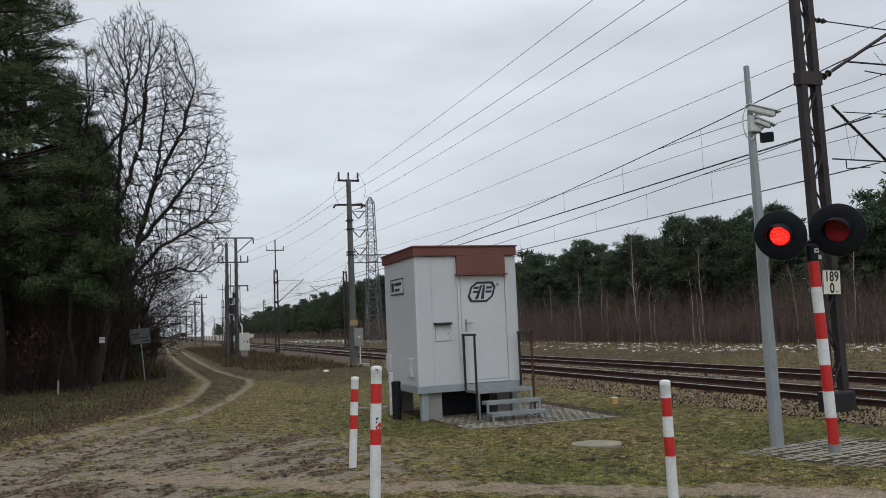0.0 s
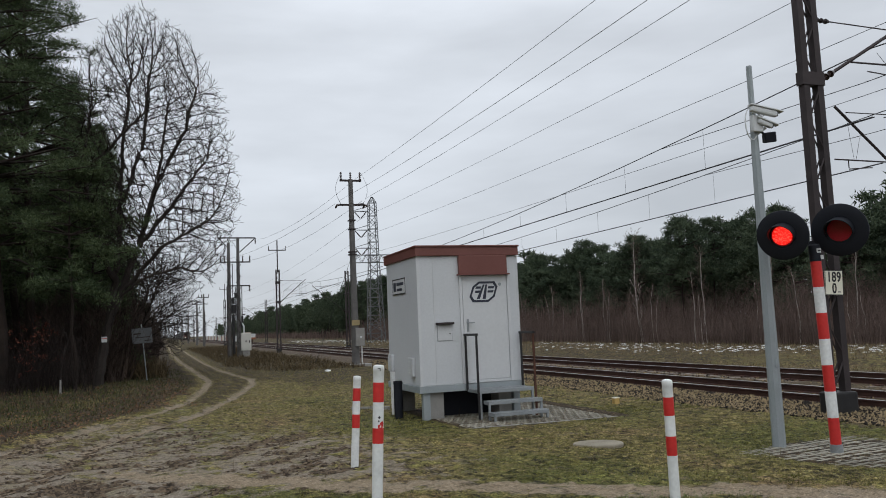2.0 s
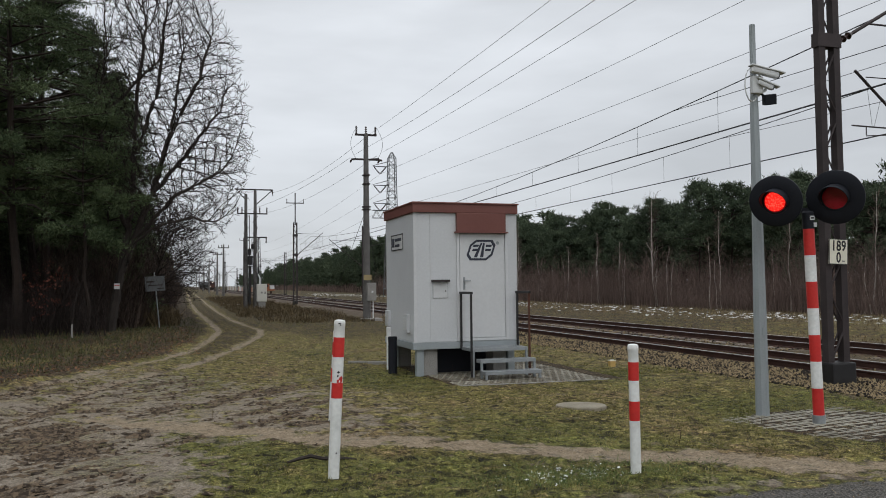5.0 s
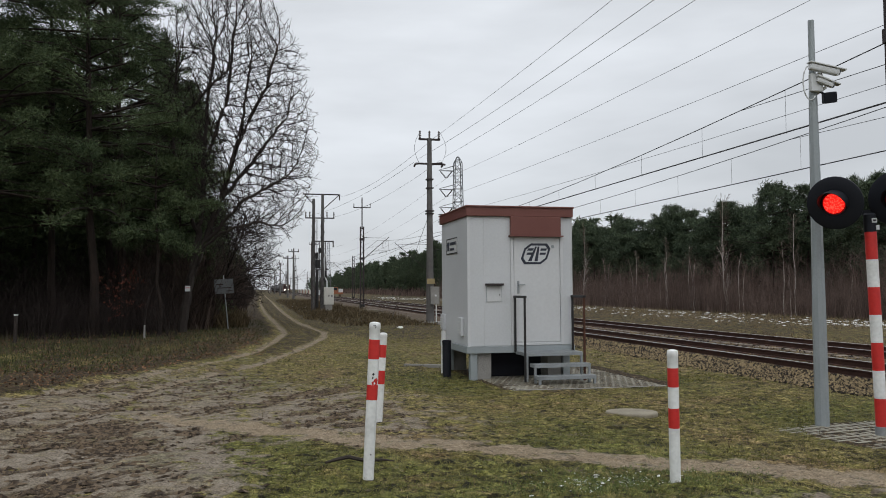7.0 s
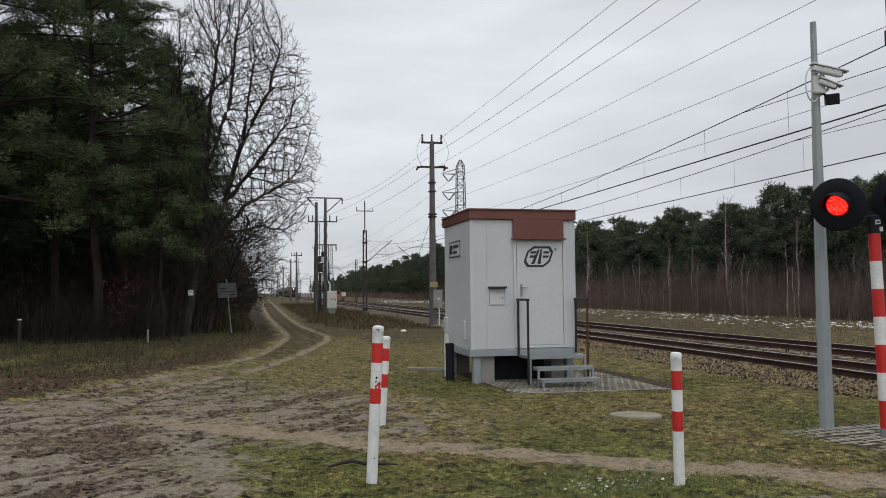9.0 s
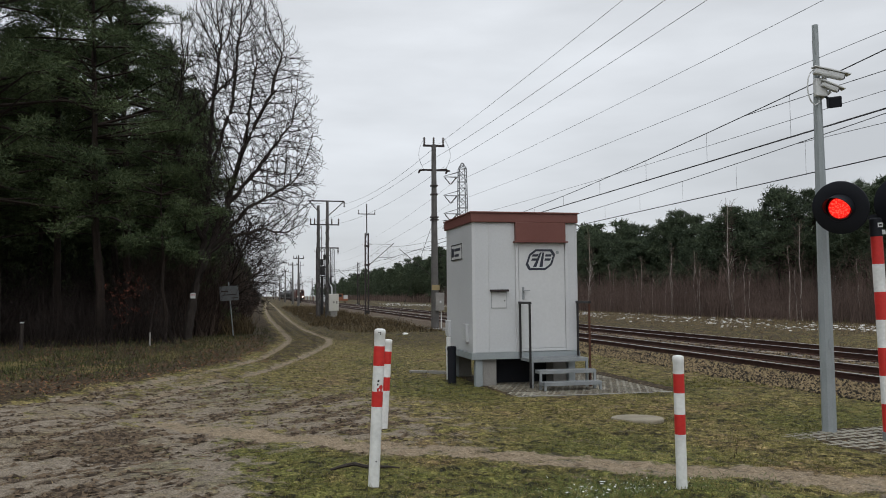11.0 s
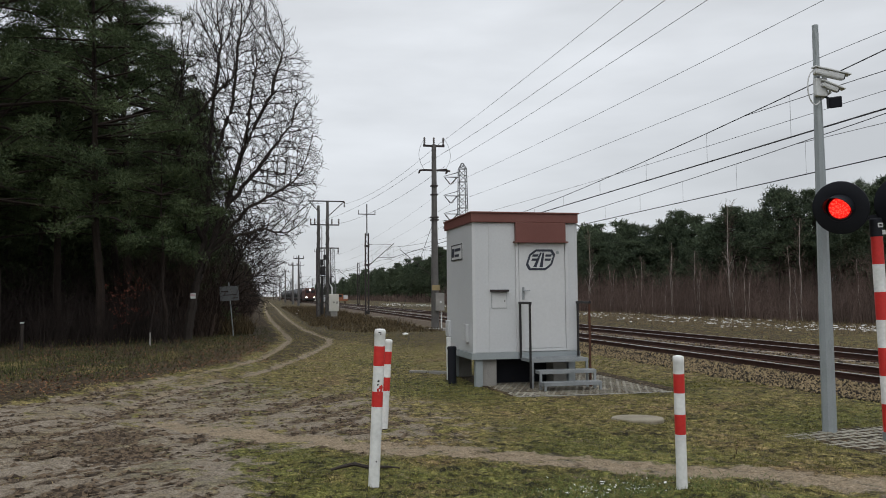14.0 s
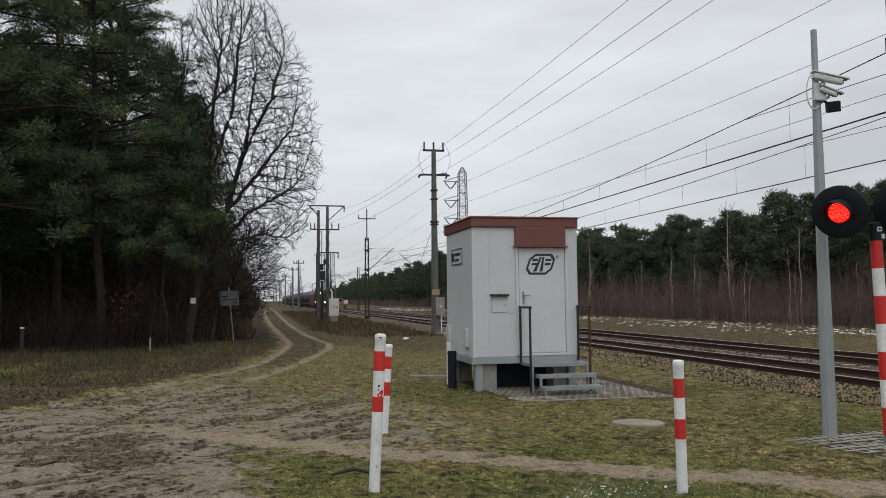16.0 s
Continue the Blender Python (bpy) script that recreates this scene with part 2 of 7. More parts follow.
def lathe(bm, profile, n=24, m=Matrix.Identity(4)):
    """Turns (radius, height) pairs round z."""
    rings = []
    for r, z in profile:
        rings.append([bm.verts.new(m @ Vector((r * math.cos(2 * math.pi * i / n), r * math.sin(2 * math.pi * i / n), z))) for i in range(n)])
    for a, b in zip(rings, rings[1:]):
        for i in range(n):
            bm.faces.new((a[i], a[(i + 1) % n], b[(i + 1) % n], b[i]))
    for ring, flip in ((rings[0], True), (rings[-1], False)):
        bm.faces.new(ring[::-1] if flip else ring)
    return bm


def soup(name, tris, mat, parent=None, label=""):
    """A mesh of loose triangles, from an array (n, 3, 3)."""
    tris = np.asarray(tris, dtype=np.float32)
    n = len(tris)
    me = bpy.data.meshes.new(name)
    me.vertices.add(3 * n)
    me.vertices.foreach_set("co", tris.ravel())
    me.loops.add(3 * n)
    me.loops.foreach_set("vertex_index", np.arange(3 * n, dtype=np.int32))
    me.polygons.add(n)
    me.polygons.foreach_set("loop_start", np.arange(0, 3 * n, 3, dtype=np.int32))
    me.update(calc_edges=True)
    return finish(name, me, mat, parent, label)


def empty(name, x, y, z, label, category, group="", turn=0.0, kind=""):
    ob = new(name)
    ob.matrix_world = pose(x, y, z, 0, 0, turn)
    return tagged(ob, label, category, group, kind)


def wire(bm, p, q, sag, r, n=5, steps=14):
    """A hanging wire: a thin tube along a parabola."""
    p, q = Vector(p), Vector(q)
    pts = []
    for i in range(steps + 1):
        u = i / steps
        c = p.lerp(q, u)
        c.z -= 4 * sag * u * (1 - u)
        pts.append(c)
    tube(bm, pts, r, n)
    return bm


def tube(bm, pts, r, n=6):
    rings = []
    for i, c in enumerate(pts):
        d = (pts[min(i + 1, len(pts) - 1)] - pts[max(i - 1, 0)]).normalized()
        s = d.cross(Vector((0, 0, 1)) if abs(d.z) < 0.9 else Vector((1, 0, 0))).normalized()
        t = s.cross(d)
        rings.append([bm.verts.new(c + r * (math.cos(2 * math.pi * k / n) * s + math.sin(2 * math.pi * k / n) * t)) for k in range(n)])
    for a, b in zip(rings, rings[1:]):
        for k in range(n):
            bm.faces.new((a[k], a[(k + 1) % n], b[(k + 1) % n], b[k]))
    bm.faces.new(rings[0][::-1])
    bm.faces.new(rings[-1])
    return bm


# ---- ground ----
def soft(u, k=0.05):
    return k * np.log1p(np.exp(np.clip(u / k, -60, 60)))


def ease(u):
    u = np.clip(u, 0, 1)
    return u * u * (3 - 2 * u)


def ground(x, y):
    """The height of the ground: the road's shoulder falls towards the hut, and again to the foot of the ballast."""
    x, y = np.asarray(x, dtype=float), np.asarray(y, dtype=float)
    p = 0.45 - 0.03 * np.clip(x, -6, 12) - 0.03 * y
    lo = -0.07 - 0.19 * ease((y - 16) / 25)
    z = lo + soft(p - lo) - soft(p - 0.18)
    return z - 0.2 * ease((x - 10.2) / 2.2) * ease((25 - x) / 3)


def near_line(x, y, line):
    """Distance from points to a polyline."""
    best = np.full(np.shape(x), 1e9)
    for (ax, ay), (bx, by) in zip(line, line[1:]):
        dx, dy = bx - ax, by - ay
        u = np.clip(((x - ax) * dx + (y - ay) * dy) / (dx * dx + dy * dy), 0, 1)
        best = np.minimum(best, np.hypot(x - ax - u * dx, y - ay - u * dy))
    return best


RUT_L = [(-14, 4), (-6, 8.8), (-2.3, 12.0), (-1.5, 13.9), (-0.6, 17.6), (0.45, 20.0), (1.25, 23.2), (1.95, 29.0), (2.5, 35), (2.45, 43), (2.05, 66), (1.9, 100), (2.4, 200), (2.6, 500)]
RUT_R = [(-10, 2), (-4, 5.2), (-1.2, 8.5), (-0.85, 10.6), (-0.25, 14.4), (0.6, 16.9), (1.4, 19.1), (2.55, 23.9), (3.8, 30.6), (4.25, 35.3), (3.7, 45.5), (3.5, 62), (3.5, 90), (3.65, 117), (3.75, 200), (4.2, 500)]
FOOTPATH = [(0.2, 10.0), (1.3, 8.9), (2.05, 8.35), (2.65, 7.75), (3.2, 7.55), (4.06, 6.8), (5.4, 5.95), (6.4, 5.3), (8.0, 4.75), (12, 4.4)]


WET = [[(2.5, 10.3), (1.64, 9.04), (1.15, 8.4), (0.5, 7.9), (-0.5, 7.2), (-2.0, 6.2)], [(0.6, 13.6), (-0.39, 11.97), (-1.11, 10.87), (-2.2, 9.5), (-4.0, 7.6)]]


def fields(x, y):
    """How bare, littered and metalled the ground is, 0 to 1."""
    wob = 0.35 * np.sin(1.7 * x + 0.9 * y) + 0.25 * np.sin(2.9 * y - 1.3 * x + 1)
    rut = np.minimum(near_line(x, y, RUT_L), near_line(x, y, RUT_R))
    between = (x > np.interp(y, [p[1] for p in RUT_L], [p[0] for p in RUT_L])) & (x < np.interp(y, [p[1] for p in RUT_R], [p[0] for p in RUT_R]))
    bare = np.maximum(1.0 - ease((rut - 0.07 + 0.04 * ease((y - 16) / 6)) / (0.27 + 0.1 * wob - 0.05 * ease((y - 16) / 6))), np.maximum(0.9 * between * ease((15.5 - y) / 3.5), 0.45 * between * ease((23 - y) / 8)))
    mouth = ease((1.7 - x + 0.25 * wob - 0.06 * (y - 6)) / 1.2) * ease((13.0 - y + wob) / 4.0) * ease((x * 0.35 + y - 4.5 + 0.3 * wob) / 1.5)
    foot = 1.0 - ease((near_line(x, y, FOOTPATH) - 0.17 - 0.05 * wob) / 0.26)
    thin = np.maximum(0.74 * np.exp(-((x - 2.0) / 1.7) ** 2) * ease((17 - y) / 6), 0.7 * np.exp(-((x - 0.3) / 1.5) ** 2) * ease((19 - y) / 5)) * ease((y - 7.2) / 2)
    dirt = np.clip(np.maximum.reduce([bare, 0.95 * mouth, 0.9 * foot, thin]), 0, 1)
    left = np.interp(y, [p[1] for p in RUT_L], [p[0] for p in RUT_L]) - x
    # real litter, spread wider so its dark colour also stands for tree shade
    verge = ease((left - 0.1 + 0.4 * wob) / 0.6) * ease((5.0 + 0.2 * np.clip(y - 14, 0, 20) - left + 1.2 * wob) / 2.2) * ease((y - 8) / 4)
    floor = ease((left - 6.2 - 0.12 * np.clip(20 - y, -12, 10) + 1.2 * wob) / 2.0)
    litter = np.clip(np.maximum(0.9 * verge * (0.55 + 0.45 * ease((0.9 + wob - np.abs(left - 3.0)) / -1.0 + 1.0)), floor), 0, 1)
    road = ease((4.92 - y + 0.1 * wob) / 0.35) * ease((x - 4.05 + 0.8 * (y - 3.5)) / 0.9)
    dirt = np.maximum(dirt, 0.6 * np.exp(-((y - 4.98) / 0.16) ** 2) * ease((x - 3.0) / 0.8))
    pad = ((x > 5.3) & (x < 8.6) & (y > 12.45) & (y < 16.4)) | (np.hypot(x - 8.45, y - 7.15) < 1.25)
    dry = np.maximum(0.45 * ease((x - 20.3) / 1.0), np.maximum(0.62 * ease((x - 4.4) / 1.2) * ease((y - 19) / 12), 0.6 * ease((x - 3.2) / 1.0) * ease((y - 26) / 10)))
    litter = np.maximum(np.maximum.reduce([litter, dry, 0.62 * between * ease((y - 18) / 5)]) * (1 - bare), 0.95 * pad)
    side = np.interp(x, [p[0] for p in FOOTPATH], [p[1] for p in FOOTPATH]) - y
    moss = np.clip(np.maximum.reduce([0.74 * ease((side - 0.25 + 0.2 * wob) / 0.7) * ease((x - 0.2) / 1.5), 0.9 * ease((x - 6.6 - 0.12 * (y - 8) + 0.5 * wob) / 1.5) * ease((12 - y) / 3.5), 0.8 * verge * ease((left - 1.6) / 1.0) * ease((5.5 - left) / 1.5), 0.75 * np.exp(-((x - 4.2) / 0.9) ** 2 - ((y - 14.5) / 2.2) ** 2),
                                      0.5 + 0.6 * np.sin(0.9 * x + 0.5 * y) * np.sin(0.45 * y - 0.8 * x + 2) - 0.25]), 0, 1) * ease((20 - x) / 2) * (1 - 0.6 * ease((y - 16) / 8))
    return dirt * (1 - road) * (1 - pad), litter, road, np.maximum(0.6 * np.exp(-(rut / 0.18) ** 2) * ease((y - 6) / 8), 0.72 * foot), moss


def axis(lo, hi, fine_lo, fine_hi, step, grow=1.13):
    a = list(np.arange(fine_lo, fine_hi, step))
    s = step
    while a[-1] < hi:
        s *= grow
        a.append(a[-1] + s)
    b = []
    s, v = step, fine_lo
    while v > lo:
        s *= grow
        v -= s
        b.append(v)
    return np.array(b[::-1] + a)


gx, gy = axis(-1500, 1500, -3, 9.2, 0.06, 1.11), axis(-300, 3000, 4.4, 11.5, 0.052, 1.045)
GX, GY = np.meshgrid(gx, gy)
GZ = ground(GX, GY)
D, LT, RD, RT, MS = fields(GX, GY)
rutd = np.minimum(near_line(GX, GY, RUT_L), near_line(GX, GY, RUT_R))
GZ = GZ - 0.05 * np.exp(-(rutd / 0.22) ** 2) + 0.025 * np.exp(-((rutd - 0.45) / 0.2) ** 2)
near = (np.abs(GX - 3) < 25) & (GY < 60) & (GY > -6)
rough, mud = np.zeros_like(GZ), np.zeros_like(GZ)
for i, j in zip(*np.nonzero(near)):
    v = Vector((GX[i, j], GY[i, j], 0))
    lump = 0.022 * noise.noise(v * 5.0) + 0.022 * noise.noise(v * 11.0)
    w = Vector((0.65 * v.x + 0.76 * v.y, 2.4 * (0.76 * v.x - 0.65 * v.y), 0))
    f = 0.8 * noise.noise(w * 0.55) + 0.75 * noise.noise(w * 1.4 + Vector((7, 3, 0))) + 0.55 * noise.noise(w * 3.3) + 0.6 * noise.noise(w * 6.5)
    mud[i, j] = max(0.0, min(1.0, 0.5 + 1.45 * (f - 0.22)))
    rough[i, j] = 0.03 * noise.noise(v * 0.8) + 0.018 * noise.noise(v * 2.7) + lump * (1 - 0.65 * D[i, j]) - 0.018 * mud[i, j] * D[i, j]
wet = np.minimum(near_line(GX, GY, WET[0]) / 0.085, near_line(GX, GY, WET[1]) / 0.07)
wet = np.exp(-wet ** 2) * ease((rough * 22 + 0.75) / 0.9)
mud = np.maximum(mud, wet)
D = np.maximum(D, 0.85 * np.exp(-(near_line(GX, GY, WET[0]) / 0.16) ** 2))
rough = rough - 0.03 * wet
padded = ((GX > 5.3) & (GX < 8.6) & (GY > 12.45) & (GY < 16.4)) | (np.hypot(GX - 8.45, GY - 7.15) < 1.6)
GZ = GZ + rough * (1 - 0.8 * RD) * np.where(padded, 0.03, 1.0) 
nx, ny = len(gx), len(gy)
me = bpy.data.meshes.new("ground")
idx = np.arange(nx * ny).reshape(ny, nx)
quads = np.stack([idx[:-1, :-1], idx[:-1, 1:], idx[1:, 1:], idx[1:, :-1]], -1).reshape(-1, 4)
me.vertices.add(nx * ny)
me.vertices.foreach_set("co", np.stack([GX, GY, GZ], -1).astype(np.float32).ravel())
me.loops.add(quads.size)
me.loops.foreach_set("vertex_index", quads.astype(np.int32).ravel())
me.polygons.add(len(quads))
me.polygons.foreach_set("loop_start", np.arange(0, quads.size, 4, dtype=np.int32))
me.update(calc_edges=True)
for key, arr in (("dirt", D), ("litter", LT), ("road", RD), ("rut", RT), ("mud", mud), ("moss", MS), ("stone", ease((GX - 10.4 + 0.35 * np.sin(0.9 * GY) + 0.2 * np.sin(2.3 * GY)) / 0.7) * ease((22 - GX) / 0.8))):
    at = me.attributes.new(key, "FLOAT", "POINT")
    at.data.foreach_set("value", arr.astype(np.float32).ravel())


def ground_material():
    m = bpy.data.materials.new("grass_sand_and_litter")
    m.use_nodes = True
    n, l = m.node_tree.nodes, m.node_tree.links
    b = n["Principled BSDF"]
    b.inputs["Roughness"].default_value = 0.95
    b.inputs["Specular IOR Level"].default_value = 0.2
    co = n.new("ShaderNodeTexCoord")

    def nz(scale, detail=6.0, roughness=0.6):
        t = n.new("ShaderNodeTexNoise")
        t.inputs["Scale"].default_value, t.inputs["Detail"].default_value, t.inputs["Roughness"].default_value = scale, detail, roughness
        l.new(co.outputs["Object"], t.inputs["Vector"])
        return t.outputs["Fac"]

    def ramp(src, stops):
        r = n.new("ShaderNodeValToRGB")
        e = r.color_ramp.elements
        e[0].position, e[0].color = stops[0][0], (*stops[0][1], 1)
        e[1].position, e[1].color = stops[-1][0], (*stops[-1][1], 1)
        for p, c in stops[1:-1]:
            e.new(p).color = (*c, 1)
        l.new(src, r.inputs[0])
        return r.outputs[0]

    def mask(key, src, gain):
        """An attribute with its border broken up by noise."""
        at = n.new("ShaderNodeAttribute")
        at.attribute_name = key
        ma = n.new("ShaderNodeMath")
        ma.operation = "MULTIPLY_ADD"
        ma.inputs[1].default_value = gain
        l.new(src, ma.inputs[0])
        off = n.new("ShaderNodeMath")
        off.operation = "SUBTRACT"
        off.inputs[1].default_value = gain * 0.5
        l.new(at.outputs["Fac"], off.inputs[0])
        l.new(off.outputs[0], ma.inputs[2])
        mr = n.new("ShaderNodeMapRange")
        mr.inputs["From Min"].default_value, mr.inputs["From Max"].default_value = 0.36, 0.64
        l.new(ma.outputs[0], mr.inputs["Value"])
        return mr.outputs[0]

    def mix(f, a, c):
        x = n.new("ShaderNodeMixRGB")
        l.new(f, x.inputs[0])
        l.new(a, x.inputs[1])
        l.new(c, x.inputs[2])
        return x.outputs[0]

    def cells(scale, lo, hi, border):
        """Leaf-like flakes: a brightness of its own for each cell, crevice shade painted between."""
        nt = n.new("ShaderNodeTexNoise")
        nt.inputs["Scale"].default_value, nt.inputs["Detail"].default_value = scale * 0.9, 3.0
        l.new(co.outputs["Object"], nt.inputs["Vector"])
        warp = n.new("ShaderNodeMixRGB")
        warp.blend_type = "LINEAR_LIGHT"
        warp.inputs[0].default_value = 0.9 / scale
        l.new(co.outputs["Object"], warp.inputs[1])
        l.new(nt.outputs["Color"], warp.inputs[2])
        vo = n.new("ShaderNodeTexVoronoi")
        vo.inputs["Scale"].default_value = scale
        l.new(warp.outputs[0], vo.inputs["Vector"])
        sp = n.new("ShaderNodeSeparateColor")
        l.new(vo.outputs["Color"], sp.inputs[0])
        a = ramp(sp.outputs[0], [(0.0, (lo, lo, lo)), (1.0, (hi, hi, hi))])
        c = ramp(vo.outputs["Distance"], [(0.25, (1.1, 1.1, 1.1)), (0.62, (border, border, border))])
        x = n.new("ShaderNodeMixRGB")
        x.blend_type = "MULTIPLY"
        x.inputs[0].default_value = 1.0
        l.new(a, x.inputs[1])
        l.new(c, x.inputs[2])
        return x.outputs[0]

    def times(a, c, k=1.0):
        x = n.new("ShaderNodeMixRGB")
        x.blend_type = "MULTIPLY"
        x.inputs[0].default_value = k
        l.new(a, x.inputs[1])
        l.new(c, x.inputs[2])
        return x.outputs[0]

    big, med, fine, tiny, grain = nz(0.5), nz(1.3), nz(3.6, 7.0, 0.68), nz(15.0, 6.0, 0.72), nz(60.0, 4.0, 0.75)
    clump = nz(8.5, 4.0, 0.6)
    mossy = ramp(tiny, [(0.36, (0.052, 0.050, 0.013)), (0.5, (0.150, 0.135, 0.036)), (0.64, (0.27, 0.235, 0.076))])
    straw = ramp(tiny, [(0.36, (0.075, 0.055, 0.020)), (0.5, (0.205, 0.160, 0.062)), (0.64, (0.36, 0.29, 0.125))])
    grass = mix(ramp(fine, [(0.44, (0, 0, 0)), (0.56, (1, 1, 1))]), mossy, straw)
    grass = mix(ramp(med, [(0.45, (0, 0, 0)), (0.58, (0.7, 0.7, 0.7))]), grass, straw)
    brown = ramp(tiny, [(0.38, (0.090, 0.060, 0.026)), (0.5, (0.215, 0.148, 0.070)), (0.62, (0.33, 0.24, 0.12))])
    grass = mix(ramp(nz(0.9, 4.0), [(0.52, (0, 0, 0)), (0.62, (0.85, 0.85, 0.85))]), grass, brown)
    green = ramp(tiny, [(0.36, (0.038, 0.042, 0.010)), (0.5, (0.112, 0.114, 0.026)), (0.64, (0.205, 0.195, 0.062))])
    grass = mix(mask("moss", fine, 3.2), grass, green)
    leaves, specks = cells(19.0, 0.7, 1.25, 0.45), cells(49.0, 0.75, 1.25, 0.6)
    # Shade between grass clumps painted in: darkest where the clump relief is lowest.
    hollow_shade = ramp(clump, [(0.39, (0.08, 0.07, 0.06)), (0.47, (0.92, 0.92, 0.92)), (0.62, (1.28, 1.28, 1.28))])
    grass = times(times(times(grass, leaves, 0.5), specks, 0.5), hollow_shade, 0.9)
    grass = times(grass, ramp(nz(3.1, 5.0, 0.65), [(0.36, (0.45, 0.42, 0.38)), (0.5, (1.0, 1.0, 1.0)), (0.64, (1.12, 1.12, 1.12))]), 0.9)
    sand = ramp(tiny, [(0.36, (0.125, 0.100, 0.074)), (0.5, (0.182, 0.151, 0.115)), (0.64, (0.235, 0.202, 0.160))])
    mud = ramp(tiny, [(0.38, (0.034, 0.024, 0.015)), (0.5, (0.092, 0.068, 0.046)), (0.62, (0.15, 0.116, 0.083))])
    mud = times(mud, leaves, 0.6)
    soil = mix(mask("mud", tiny, 1.6), sand, mud)
    soil = mix(ramp(nz(1.1, 5.0), [(0.5, (0, 0, 0)), (0.6, (0.4, 0.4, 0.4))]), soil, grass)
    pale = ramp(tiny, [(0.38, (0.155, 0.116, 0.074)), (0.5, (0.212, 0.164, 0.109)), (0.62, (0.265, 0.211, 0.146))])
    soil = mix(mask("rut", fine, 3.5), soil, pale)
    leafy = ramp(tiny, [(0.40, (0.012, 0.008, 0.004)), (0.5, (0.056, 0.036, 0.016)), (0.6, (0.13, 0.085, 0.04))])
    leafy = times(times(leafy, leaves, 0.9), specks, 0.8)
    tar = ramp(grain, [(0.40, (0.030, 0.028, 0.025)), (0.5, (0.064, 0.060, 0.053)), (0.60, (0.125, 0.116, 0.102))])
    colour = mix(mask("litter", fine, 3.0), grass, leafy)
    colour = mix(mask("dirt", fine, 3.6), colour, soil)
    colour = mix(mask("road", fine, 2.0), colour, tar)
    rocks = ramp(nz(26.0, 3.0, 0.6), [(0.42, (0.016, 0.011, 0.006)), (0.5, (0.066, 0.049, 0.028)), (0.58, (0.145, 0.110, 0.062))])
    colour = mix(mask("stone", fine, 3.0), colour, rocks)
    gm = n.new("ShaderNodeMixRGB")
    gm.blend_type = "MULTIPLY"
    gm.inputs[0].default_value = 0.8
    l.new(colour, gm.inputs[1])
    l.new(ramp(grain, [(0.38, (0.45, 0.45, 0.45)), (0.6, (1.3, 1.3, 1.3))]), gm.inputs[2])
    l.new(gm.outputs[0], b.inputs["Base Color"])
    bp = n.new("ShaderNodeBump")
    bp.inputs["Strength"].default_value, bp.inputs["Distance"].default_value = 0.8, 0.04
    l.new(clump, bp.inputs["Height"])
    b2 = n.new("ShaderNodeBump")
    b2.inputs["Strength"].default_value, b2.inputs["Distance"].default_value = 0.6, 0.01
    l.new(grain, b2.inputs["Height"])
    l.new(bp.outputs[0], b2.inputs["Normal"])
    l.new(b2.outputs[0], b.inputs["Normal"])
    return m


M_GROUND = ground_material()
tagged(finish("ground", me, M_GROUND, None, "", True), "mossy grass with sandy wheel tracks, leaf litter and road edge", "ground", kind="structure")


def gz(x, y):
    """Ground height at one place, with the relief."""
    i = int(np.clip(np.searchsorted(gy, y), 1, ny - 1))
    j = int(np.clip(np.searchsorted(gx, x), 1, nx - 1))
    u, v = (x - gx[j - 1]) / (gx[j] - gx[j - 1]), (y - gy[i - 1]) / (gy[i] - gy[i - 1])
    return float((1 - v) * ((1 - u) * GZ[i - 1, j - 1] + u * GZ[i - 1, j]) + v * ((1 - u) * GZ[i, j - 1] + u * GZ[i, j]))


# ---- railway: ballast, sleepers, rails ----
TRACK_X = (14.4, 18.4)
RAIL_TOP = -0.10


def ballast_bed():
    prof = [(11.9, -0.62), (12.35, -0.46), (13.0, -0.29), (13.35, -0.265), (13.7, -0.30), (15.2, -0.30), (16.3, -0.33), (17.6, -0.30), (19.2, -0.30), (19.7, -0.28), (20.6, -0.47), (21.2, -0.62)]
    ys = list(np.arange(3.0, 60, 0.16)) + list(np.arange(60, 140, 2.0)) + list(np.arange(140, 1200, 40.0))
    ys = [-80.0, -20.0] + ys
    bm = bmesh.new()
    rows = []
    xs = []
    for (ax, az), (bx, bz) in zip(prof, prof[1:]):
        k = max(1, int((bx - ax) / 0.16))
        xs += [(ax + (bx - ax) * i / k, az + (bz - az) * i / k) for i in range(k)]
    xs.append(prof[-1])
    for y in ys:
        rows.append([bm.verts.new((x, y, z + (0.035 * noise.noise(Vector((x * 5, y * 5, 0))) if 3 < y < 60 else 0))) for x, z in xs])
    for a, b in zip(rows, rows[1:]):
        for i in range(len(xs) - 1):
            bm.faces.new((a[i], a[i + 1], b[i + 1], b[i]))
    return part("ballast_bed", bm, M_BALLAST, None, "", True)


tagged(ballast_bed(), "bed of rust-brown crushed stone under two tracks", "ballast", kind="structure")

rng = np.random.default_rng(5)


